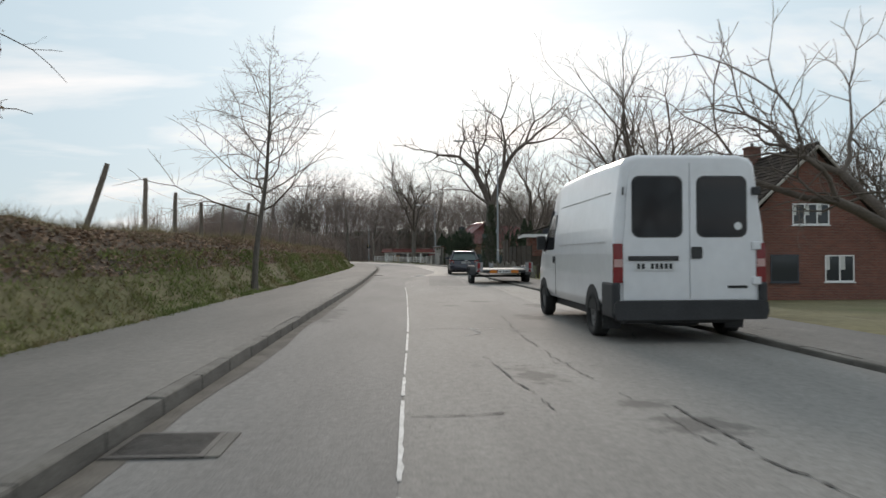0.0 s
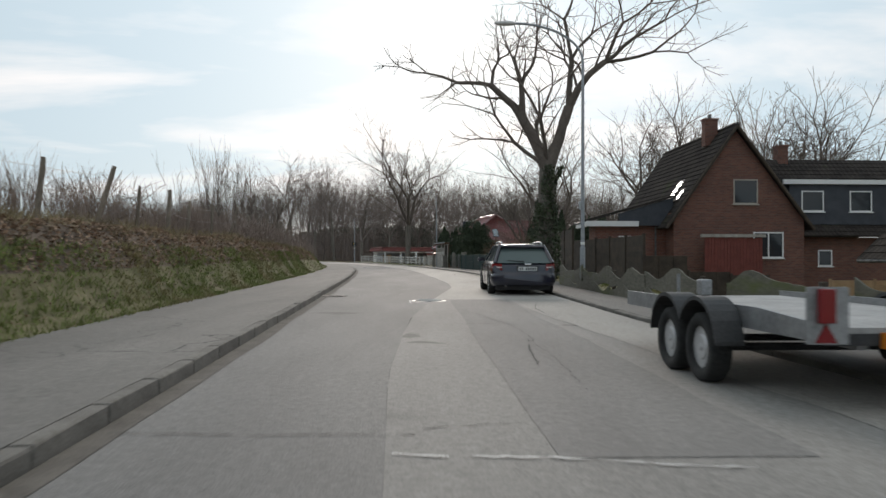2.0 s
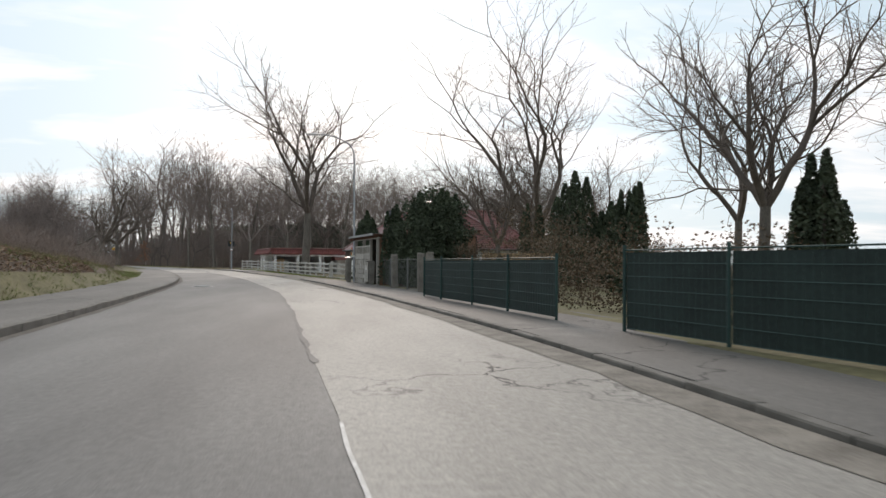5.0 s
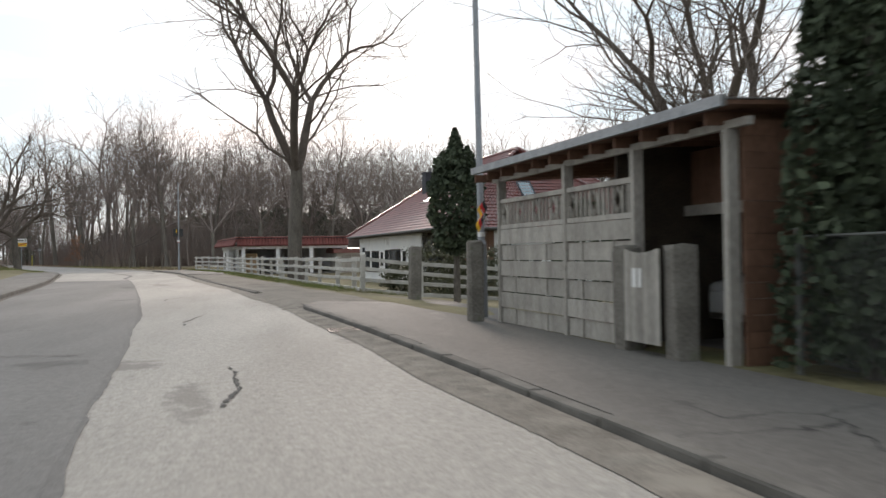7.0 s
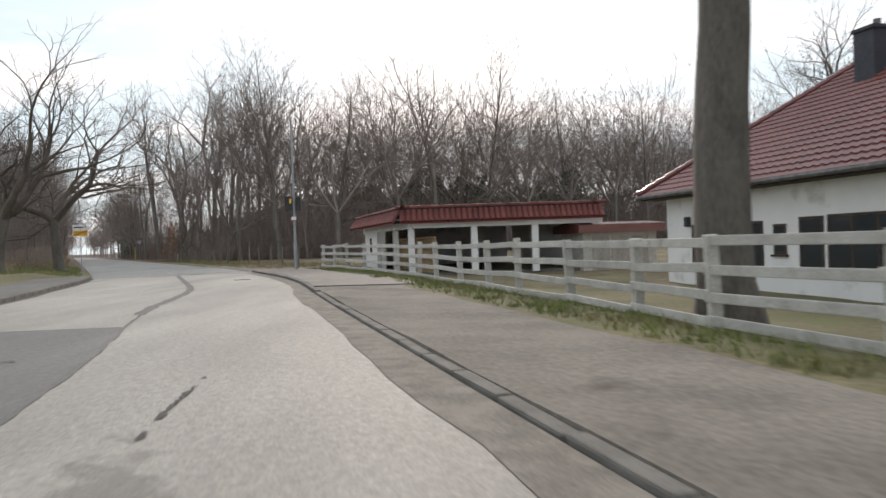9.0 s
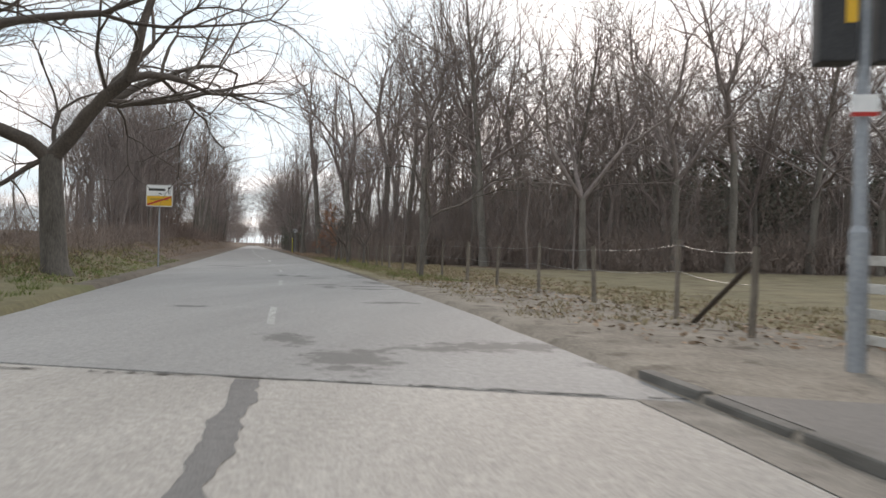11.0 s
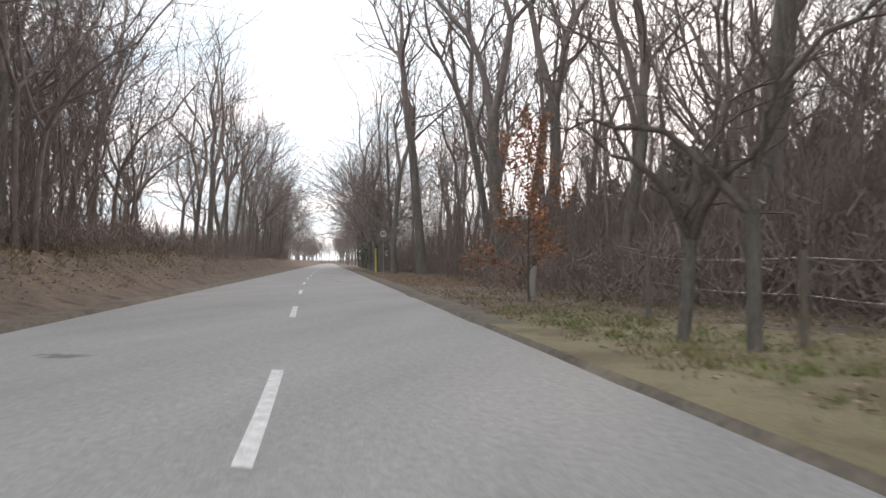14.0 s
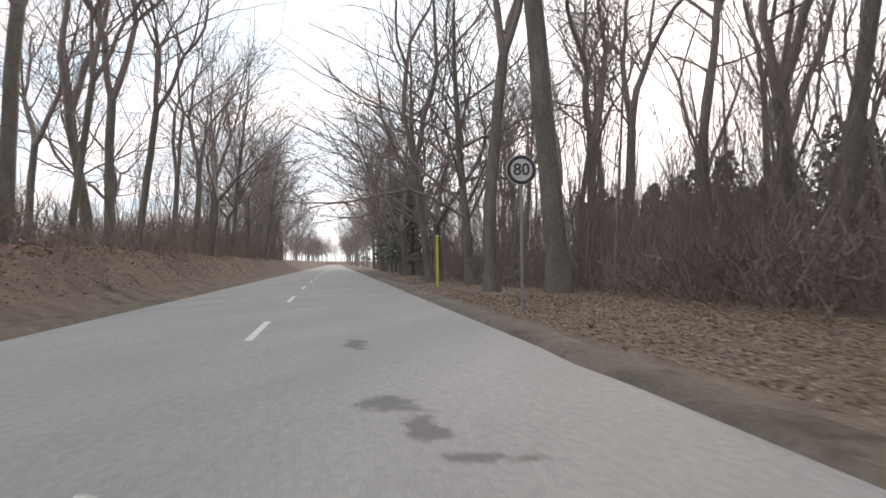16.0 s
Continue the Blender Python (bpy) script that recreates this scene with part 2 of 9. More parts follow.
def add_stains(m, marks, colour, amount=0.7):
    """Ragged damp marks with soft broken edges, each (x, y, half width, half length, turn)."""
    n, l = m.node_tree.nodes, m.node_tree.links
    bsdf = n["Principled BSDF"]
    src = bsdf.inputs["Base Color"].links[0].from_socket
    co = n.new("ShaderNodeTexCoord")
    no = n.new("ShaderNodeTexNoise"); no.inputs["Scale"].default_value = 3.2; no.inputs["Detail"].default_value = 7; no.inputs["Roughness"].default_value = 0.72
    l.new(co.outputs["Object"], no.inputs["Vector"])
    rag = n.new("ShaderNodeMapRange"); rag.inputs[1].default_value, rag.inputs[2].default_value = 0.3, 0.7; rag.inputs[3].default_value, rag.inputs[4].default_value = -0.75, 0.75
    l.new(no.outputs["Fac"], rag.inputs[0])
    total = None
    for x, y, rx, ry, turn in marks:
        mp = n.new("ShaderNodeMapping"); mp.vector_type = "TEXTURE"
        mp.inputs["Location"].default_value = (x, y, 0)
        mp.inputs["Rotation"].default_value = (0, 0, radians(turn))
        mp.inputs["Scale"].default_value = (rx, ry, 50)
        l.new(co.outputs["Object"], mp.inputs[0])
        ln = n.new("ShaderNodeVectorMath"); ln.operation = "LENGTH"; l.new(mp.outputs[0], ln.inputs[0])
        sb = n.new("ShaderNodeMath"); sb.operation = "ADD"; l.new(ln.outputs["Value"], sb.inputs[0]); l.new(rag.outputs[0], sb.inputs[1])
        if total is None:
            total = sb.outputs[0]
        else:
            mi = n.new("ShaderNodeMath"); mi.operation = "MINIMUM"; l.new(total, mi.inputs[0]); l.new(sb.outputs[0], mi.inputs[1]); total = mi.outputs[0]
    mr = n.new("ShaderNodeMapRange"); mr.inputs[1].default_value, mr.inputs[2].default_value = 0.55, 1.0; mr.inputs[3].default_value, mr.inputs[4].default_value = amount, 0.0
    l.new(total, mr.inputs[0])
    mx = n.new("ShaderNodeMix"); mx.data_type = "RGBA"; l.new(mr.outputs[0], mx.inputs["Factor"]); l.new(src, mx.inputs[6]); mx.inputs[7].default_value = (*colour, 1)
    l.new(mx.outputs[2], bsdf.inputs["Base Color"])


M_ROAD_LIGHT = asphalt("asphalt_light", (0.24, 0.222, 0.198), (0.36, 0.335, 0.302), crack=0.1, stain=(0.12, 0.11, 0.10), stain_at=0.70, grain=45)
M_ROAD_DARK = asphalt("asphalt_dark", (0.108, 0.104, 0.099), (0.172, 0.166, 0.157), crack=0.0, stain=(0.2, 0.19, 0.175), stain_at=0.66, grain=70)
M_ROAD_GREY = asphalt("asphalt_grey", (0.2, 0.195, 0.185), (0.265, 0.258, 0.246), crack=-0.6, stain=(0.13, 0.127, 0.12), stain_at=0.72, grain=60)
M_ROAD_MID = asphalt("asphalt_mid", (0.145, 0.137, 0.127), (0.225, 0.213, 0.196), crack=0.05, stain=(0.09, 0.085, 0.08), stain_at=0.64, grain=55)
add_stains(M_ROAD_GREY, ((-16.2, 150.2, 0.5, 0.8, 20), (-14.9, 151.6, 1.4, 0.45, 25), (-13.4, 150.6, 0.8, 0.25, 10), (-17.4, 151.5, 0.3, 0.7, 30), (-20.6, 155.0, 0.4, 0.25, 0), (-20.9, 163.0, 0.5, 0.35, 25), (-19.6, 162.8, 1.2, 0.3, 20), (-20.1, 165.1, 0.35, 0.7, 25), (-19.2, 161.7, 0.7, 0.3, 15), (-20.5, 161.9, 0.25, 0.5, 20), (-22.6, 166.8, 0.6, 0.22, 40), (-19.7, 164.4, 0.6, 0.3, 0), (-17.6, 157.4, 0.6, 0.3, 20), (-31.1, 181.9, 0.4, 0.14, 10), (-30.3, 182.4, 0.45, 0.14, 10), (-37.9, 191.5, 0.4, 0.2, 0),
                       (-22.3, 170.0, 0.5, 0.3, 20), (-22.1, 169.0, 0.5, 0.25, 10), (-21.5, 168.2, 0.55, 0.4, 10), (-30.5, 176.6, 1.5, 0.5, -10), (-29.3, 173.8, 0.9, 0.18, -5), (-28.0, 175.3, 0.3, 0.2, 0), (-24.4, 168.2, 0.3, 0.8, 25), (-23.6, 168.0, 0.35, 0.7, 25), (-35.5, 187.0, 0.6, 0.2, 0),
                       (-50.0, 225.4, 0.17, 0.8, 25), (-48.1, 221.6, 0.25, 0.4, 25), (-47.6, 220.9, 0.16, 0.5, 25), (-47.1, 220.3, 0.35, 0.14, 15)), (0.07, 0.068, 0.064), 0.72)
add_stains(M_ROAD_MID, ((-0.1, 32.1, 0.14, 0.4, 0), (0.1, 31.3, 0.3, 0.14, 0), (1.9, 16.6, 0.28, 0.3, 0), (1.2, 15.1, 0.2, 0.25, 0), (1.7, 5.6, 0.22, 0.5, 10), (2.5, 3.5, 0.35, 0.3, 0), (2.3, 4.2, 0.25, 0.2, 0), (1.8, 27.8, 0.35, 0.25, 20), (1.4, 27.0, 0.2, 0.2, 0), (2.7, 33.5, 0.4, 0.25, 0), (3.9, 22.2, 0.45, 0.35, 10), (2.6, 12.0, 0.3, 0.7, 5), (3.2, 15.0, 0.3, 0.8, 5)), (0.06, 0.056, 0.052), 0.7)
add_stains(M_ROAD_LIGHT, ((-2.1, 92.6, 0.18, 0.9, 10), (-3.0, 94.6, 0.3, 0.5, 10), (-0.5, 96.0, 0.25, 0.6, 10), (-2.1, 104.5, 0.2, 0.18, 0), (0.2, 88.0, 0.3, 1.2, 12), (-7.0, 118.0, 0.3, 1.5, 20)), (0.13, 0.12, 0.105), 0.6)
add_stains(M_ROAD_DARK, ((-3.9, 95.0, 0.45, 0.3, 0), (-5.8, 107.2, 0.6, 0.2, 0), (-7.8, 116.0, 0.3, 1.2, 15), (-1.2, 13.0, 0.25, 2.0, 2), (-1.5, 36.0, 0.5, 0.3, 0)), (0.05, 0.048, 0.045), 0.6)
M_ROAD_PATCH = asphalt("asphalt_lane_patch", (0.115, 0.11, 0.104), (0.18, 0.172, 0.162), crack=0.0, stain=(0.085, 0.081, 0.076), stain_at=0.66, grain=70)
M_ROAD_STRIP = asphalt("asphalt_kerb_strip", (0.195, 0.181, 0.163), (0.3, 0.28, 0.253), crack=0.15, stain=(0.11, 0.102, 0.092), stain_at=0.62, grain=45)
M_PATCH = asphalt("asphalt_patch", (0.105, 0.1, 0.095), (0.15, 0.145, 0.137), crack=0.1, grain=70)
M_SIDEWALK = asphalt("sidewalk_asphalt", (0.085, 0.08, 0.073), (0.15, 0.141, 0.128), crack=0.4, stain=(0.10, 0.095, 0.085), stain_at=0.64, grain=60)
M_SIDEWALK_OLD = asphalt("garden_side_asphalt", (0.085, 0.079, 0.072), (0.148, 0.138, 0.125), crack=0.4, stain=(0.2, 0.188, 0.17), stain_at=0.6, grain=60)
M_EARTH = surface("trodden_earth", (0.125, 0.108, 0.09), (0.26, 0.232, 0.198), scale=0.8, fine=18, rough=1.0, bump=0.5, spot=(0.085, 0.07, 0.055), spot_scale=0.6, spot_at=0.58)
M_KERB = surface("kerb_concrete", (0.09, 0.083, 0.073), (0.19, 0.178, 0.16), scale=2, fine=60, rough=0.9, spot=(0.07, 0.065, 0.05), vary=0.12)
M_GUTTER = surface("gutter_dirt", (0.12, 0.103, 0.085), (0.28, 0.252, 0.215), scale=3, fine=50, rough=0.95, spot=(0.28, 0.25, 0.21), spot_at=0.55)
M_GUTTER_DARK = surface("gutter_debris", (0.07, 0.061, 0.051), (0.15, 0.134, 0.115), scale=3, fine=50, rough=0.95, spot=(0.19, 0.172, 0.15), spot_at=0.6)
M_LINE = surface("line_paint", (0.42, 0.41, 0.39), (0.72, 0.71, 0.69), scale=8, fine=60, rough=0.7, spot=(0.2, 0.19, 0.18), spot_scale=9, spot_at=0.62)
M_SAND = surface("sandy_verge", (0.15, 0.125, 0.098), (0.31, 0.268, 0.218), scale=1.1, fine=20, rough=1.0, bump=0.8, spot=(0.1, 0.078, 0.058), spot_scale=1.6, spot_at=0.56, bump_dist=0.05)
M_GROUND = surface("winter_ground", (0.105, 0.092, 0.046), (0.2, 0.175, 0.09), scale=0.5, fine=7, rough=1.0, bump=0.8, spot=(0.12, 0.128, 0.05), spot_scale=0.35, spot_at=0.55, bump_dist=0.06)
M_MEADOW = surface("winter_meadow", (0.15, 0.125, 0.07), (0.25, 0.208, 0.12), scale=0.5, fine=26, rough=1.0, bump=0.6, spot=(0.14, 0.105, 0.06), spot_scale=0.7, spot_at=0.5, bump_dist=0.05)
M_LITTER = surface("leaf_litter", (0.075, 0.054, 0.04), (0.185, 0.135, 0.1), scale=1.5, fine=16, rough=1.0, bump=0.9, spot=(0.05, 0.036, 0.025), spot_scale=0.8, spot_at=0.55, bump_dist=0.05)
M_DIRT = surface("dirt_verge", (0.075, 0.06, 0.045), (0.18, 0.148, 0.112), scale=0.9, fine=14, rough=1.0, bump=0.6, spot=(0.06, 0.045, 0.032), spot_scale=0.7, spot_at=0.56)
M_BARK = surface("bark", (0.075, 0.065, 0.055), (0.165, 0.145, 0.125), scale=4, fine=30, rough=0.95, bump=0.8, stretch=(1, 1, 0.25))
M_BARK_GREEN = surface("bark_algae", (0.11, 0.097, 0.083), (0.22, 0.198, 0.17), scale=3, fine=26, rough=0.95, bump=0.8, stretch=(1, 1, 0.3))
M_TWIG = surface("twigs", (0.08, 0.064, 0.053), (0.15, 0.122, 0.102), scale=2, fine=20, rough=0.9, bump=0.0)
# paler than M_TWIG: haze over the wood is put into the colour
M_TWIG_HAZY = surface("hazy_wood_twigs", (0.18, 0.147, 0.134), (0.295, 0.244, 0.222), scale=0.3, fine=3, rough=0.95, bump=0.0)
M_BRACKEN = surface("bracken", (0.19, 0.12, 0.08), (0.36, 0.245, 0.17), scale=0.5, fine=9, rough=1.0, bump=0.0, vary=0.35)
# lifted and tinted slightly purple, so the colour carries some haze
M_SCRUB = surface("scrub", (0.168, 0.128, 0.108), (0.298, 0.233, 0.198), scale=0.6, fine=9, rough=1.0, bump=0.0)
M_BEECH_LEAF = surface("beech_leaf", (0.22, 0.09, 0.045), (0.42, 0.2, 0.11), scale=2, fine=20, rough=0.8, bump=0.0, vary=0.25)
M_DEAD_LEAF = surface("dead_leaf", (0.19, 0.125, 0.08), (0.38, 0.27, 0.185), scale=2, fine=20, rough=0.9, bump=0.0, vary=0.35)
M_GRASS = surface("grass_blade", (0.095, 0.13, 0.03), (0.21, 0.24, 0.075), scale=0.4, fine=6, rough=0.85, bump=0.0, spot=(0.22, 0.18, 0.085), spot_scale=0.35, spot_at=0.5, vary=0.2)
M_DRYGRASS = surface("dry_grass", (0.16, 0.125, 0.065), (0.32, 0.26, 0.15), scale=0.5, fine=6, rough=0.9, bump=0.0, vary=0.25)
M_NEEDLE = surface("conifer", (0.028, 0.042, 0.024), (0.07, 0.092, 0.05), scale=1.2, fine=14, rough=0.8, bump=0.0, vary=0.3)
M_PINE = surface("pine", (0.125, 0.128, 0.103), (0.21, 0.21, 0.168), scale=0.6, fine=8, rough=0.85, bump=0.0, vary=0.25)
M_IVY = surface("ivy_leaf", (0.018, 0.028, 0.012), (0.055, 0.075, 0.03), scale=1.2, fine=14, rough=0.45, bump=0.0, vary=0.35)
M_LAUREL = surface("rhododendron", (0.035, 0.04, 0.018), (0.10, 0.10, 0.045), scale=1.2, fine=14, rough=0.5, bump=0.0, vary=0.3)

# ---- building tools ----
R = random.Random(7)


def mesh_ob(name, verts, faces, mat, parent=None, smooth=False, label=""):
    me = bpy.data.meshes.new(name)
    me.from_pydata([tuple(v) for v in verts], [], faces)
    me.materials.append(mat)
    if smooth:
        me.polygons.foreach_set("use_smooth", [True] * len(me.polygons))
    me.update()
    ob = new(name, me)
    if parent:
        ob.parent = parent
    return tagged(ob, label)


def part(name, bm, mat, parent=None, label="", smooth=False):
    """One bmesh as one mesh object under a thing or a part."""
    bmesh.ops.recalc_face_normals(bm, faces=bm.faces)
    me = bpy.data.meshes.new(name)
    bm.to_mesh(me)
    bm.free()
    me.materials.append(mat)
    if smooth:
        me.polygons.foreach_set("use_smooth", [True] * len(me.polygons))
    ob = new(name, me)
    if parent:
        ob.parent = parent
    return tagged(ob, label)


def thing(name, m, label, category, group="", kind=""):
    ob = new(name)
    ob.empty_display_size = 0.2
    ob.matrix_basis = m
    return tagged(ob, label, category, group, kind)


def box(bm, x0, x1, y0, y1, z0, z1, bevel=0.0, m=None):
    r = bmesh.ops.create_cube(bm, size=1)
    vs = r["verts"]
    for v in vs:
        v.co = Vector((x0 + (v.co.x + 0.5) * (x1 - x0), y0 + (v.co.y + 0.5) * (y1 - y0), z0 + (v.co.z + 0.5) * (z1 - z0)))
    es = list({e for v in vs for e in v.link_edges})
    out = vs
    if bevel:
        out = bmesh.ops.bevel(bm, geom=es, offset=bevel, segments=2, affect="EDGES", profile=0.6)["verts"]
    if m:
        bmesh.ops.transform(bm, matrix=m, verts=list(set(out) | {v for v in vs if v.is_valid}))
    return bm


def boxed(name, dims, mat, parent, label="", bevel=0.0, m=None):
    return part(name, box(bmesh.new(), *dims, bevel=bevel, m=m), mat, parent, label)


def cyl(bm, p, q, r0, r1=None, n=12, caps=True):
    p, q = Vector(p), Vector(q)
    d = q - p
    m = Matrix.Translation((p + q) / 2) @ d.to_track_quat("Z", "Y").to_matrix().to_4x4()
    bmesh.ops.create_cone(bm, cap_ends=caps, segments=n, radius1=r0, radius2=r0 if r1 is None else r1, depth=d.length, matrix=m)
    return bm


def prism(bm, outline, x0, x1, axis="x"):
    """An outline in (a, b) pushed from x0 to x1 along an axis: x gives (x, a, b), y gives (a, y, b), z gives (a, b, z)."""
    put = {"x": lambda s, a, b: (s, a, b), "y": lambda s, a, b: (a, s, b), "z": lambda s, a, b: (a, b, s)}[axis]
    lo = [bm.verts.new(put(x0, a, b)) for a, b in outline]
    hi = [bm.verts.new(put(x1, a, b)) for a, b in outline]
    bm.faces.new(lo)
    bm.faces.new(hi[::-1])
    for i in range(len(lo)):
        j = (i + 1) % len(lo)
        bm.faces.new((lo[i], hi[i], hi[j], lo[j]))
    return bm


def tube(V, F, pts, radii, sides):
    start = len(V)
    up = Vector((0.31, 0.17, 0.93))
    for i, p in enumerate(pts):
        d = (pts[min(i + 1, len(pts) - 1)] - pts[max(i - 1, 0)]).normalized()
        a = d.cross(up)
        if a.length < 1e-3:
            a = d.cross(Vector((1, 0, 0)))
        a.normalize()
        b = d.cross(a)
        for k in range(sides):
            t = 2 * math.pi * k / sides
            V.append(tuple(p + (a * math.cos(t) + b * math.sin(t)) * radii[i]))
    for i in range(len(pts) - 1):
        for k in range(sides):
            j = (k + 1) % sides
            s = start + i * sides
            F.append((s + k, s + j, s + sides + j, s + sides + k))


def smooth_line(knots, reach=5.0):
    ys, xs = np.array([k[0] for k in knots], float), np.array([k[1] for k in knots], float)
    at = np.arange(-121.0, 3300.0, 0.25)
    table = np.mean([np.interp(at + o, ys, xs) for o in np.linspace(-reach, reach, 9)], 0).tolist()

    def value(y):
        f = min(max((y + 121.0) * 4, 0.0), len(table) - 2.0)
        i = int(f)
        return table[i] + (table[i + 1] - table[i]) * (f - i)
    return value


# plan of the road: x of its edges and of its middle seam by y
XL = smooth_line([(-120, 3.0), (3, -1.2), (27, -1.95), (45, -2.75), (60, -3.5), (75, -4.6), (91, -6.3), (102, -8.1), (122, -12.6), (147, -19.6), (160, -25.5), (200, -43.9), (700, -274.7)])
XR = smooth_line([(-120, 10.5), (6, 5.0), (33, 3.7), (52, 3.9), (60, 3.7), (68, 3.4), (81, 2.0), (90, 0.7), (96, -0.1), (108, -2.4), (117, -4.6), (131, -7.9), (139, -9.6), (146, -12.0), (156, -15.8), (175, -24.2), (200, -35.75), (700, -266.5)], 4)
XC = smooth_line([(-120, 5.0), (3, 0.5), (10, 0.38), (20, 0.08), (28, -0.25), (34, -0.2), (40, 0.3), (45, 0.9), (48.7, 1.25), (52.4, 1.15), (62, 0.6), (76, -0.5), (85, -1.4), (88, -2.0), (102, -4.4), (111.5, -6.5), (123, -9.2), (142, -14.5), (149, -16.5), (153.5, -18.5), (155.9, -19.4), (171.4, -25.7), (190, -34.35), (198.3, -38.5), (217, -47.7), (226.5, -52.2), (247.5, -62.1), (700, -270.4)], 2.5)
BANK_H = smooth_line([(-120, 1.7), (60, 1.7), (80, 1.5), (95, 0.8), (115, 0.25), (150, 0.28), (165, 0.5), (180, 0.8), (195, 1.2), (212, 1.6), (700, 1.6)])
RIGHT_H = smooth_line([(-120, -1.0), (20, -1.0), (40, -1.3), (62, -1.3), (75, -0.3), (100, 0.0), (112, -0.45), (140, -0.5), (152, -0.1), (700, 0.1)])


CROSS = smooth_line([(-120, 0), (70, 0), (86, 0.02), (106, 0.04), (116, 0.03), (150, 0.0), (700, 0)])


def wood_front(x):
    """y of the edge of the wood behind the meadow."""
    return float(np.interp(x, (-31, -24, -15, 0, 20, 60, 120), (200, 194, 190, 196, 205, 224, 245)))


def ground_z(x, y):
    """Height of the land beside the road."""
    l, r = XL(y), XR(y)
    if x < l:
        d, h = l - x, BANK_H(y)
        foot = 2.5 if y < 148 else 0.8
        wide = 1.45 if y < 100 else 2.5
        u = min(1, max(0, (d - foot) / wide))
        z = 0.1 + (h - 0.1) * u * u * (3 - 2 * u)
        if d > foot + wide:
            z += 0.02 * min(40, d - foot - wide)
        return z + 0.10 * u * noise.noise(Vector((x * 0.7, y * 0.7, 0))) + 0.2 * u * noise.noise(Vector((x * 0.13, y * 0.13, 4)))
    if x > r:
        d, h = x - r, RIGHT_H(y)
        u = min(1, max(0, (d - 2.6) / 6.0))
        z = 0.07 + (h - 0.07) * u * u * (3 - 2 * u)
        return z - CROSS(y) * min(d, 5.0) + 0.05 * u * noise.noise(Vector((x * 0.5, y * 0.5, 9)))
    return -0.1


# ---- ground, road, kerbs ----
def frange(a, b, s):
    return [a + i * s for i in range(int(round((b - a) / s)) + 1)]


ROWS_Y = frange(-120, -8, 8) + frange(-6, 262, 1.0) + frange(266, 340, 6) + frange(360, 700, 20) + [900, 1400, 2200, 3200]
OFF_L = [2600, 1200, 500, 220, 110, 60, 40, 28, 20, 15, 12, 10, 8.5, 7.2, 6.2, 5.5, 4.9, 4.4, 4.0, 3.6, 3.2, 2.8, 2.5, 1.5, 0.6, 0.05]
OFF_R = [0.05, 0.6, 1.2, 1.8, 2.4, 3.0, 3.6, 4.4, 5.4, 6.6, 8, 9.5, 12, 16, 22, 30, 42, 60, 110, 220, 500, 1200, 2600]


def build_ground():
    V, F, mats = [], [], []
    for y in ROWS_Y:
        l, r = XL(y), XR(y)
        xs = [l - d for d in OFF_L] + [l + 0.15, (l + r) / 2, r - 0.15] + [r + d for d in OFF_R]
        for x in xs:
            V.append((x, y, ground_z(x, y) if not (l - (2.2 if -60 < y < 149 else 0.01) <= x <= r + (0.01 if not -60 < y < 148 else 1.7 if y < 68 else 2.3)) else -0.12 - CROSS(y) * max(0.0, x - r)))
    n = len(OFF_L) + 3 + len(OFF_R)
    nl = len(OFF_L)
    for j in range(len(ROWS_Y) - 1):
        y = (ROWS_Y[j] + ROWS_Y[j + 1]) / 2
        for i in range(n - 1):
            F.append((j * n + i, j * n + i + 1, (j + 1) * n + i + 1, (j + 1) * n + i))
            if i < nl:
                d = OFF_L[min(i, nl - 1)]
                if y < 100:
                    k = 0 if d < 3.6 else 3
                elif y < 158:
                    k = 0
                elif d < 0.9:
                    k = 2
                elif y < 172:
                    k = 0
                else:
                    k = 3
                if d > 60:
                    k = 1
            else:
                d = OFF_R[max(0, min(i - nl - 2, len(OFF_R) - 1))]
                off = 4.0
                if y < 138:
                    k = 0
                elif y < 166:
                    k = 4 if d < 4.6 else 1
                elif y < 196:
                    k = 2 if d < 0.5 else (1 if y < wood_front(XR(y) + d) else 3)
                else:
                    k = 2 if d < 0.7 else 1 if y < wood_front(XR(y) + d) - 2 else 3
            mats.append(k)
    ob = mesh_ob("ground", V, F, M_GROUND, smooth=True)
    for m in (M_MEADOW, M_DIRT, M_LITTER, M_SAND):
        ob.data.materials.append(m)
    ob.data.polygons.foreach_set("material_index", mats)
    tagged(ob, "rough winter grass, bank and leaf litter beside the road", "ground", kind="structure")
    return ob


build_ground()


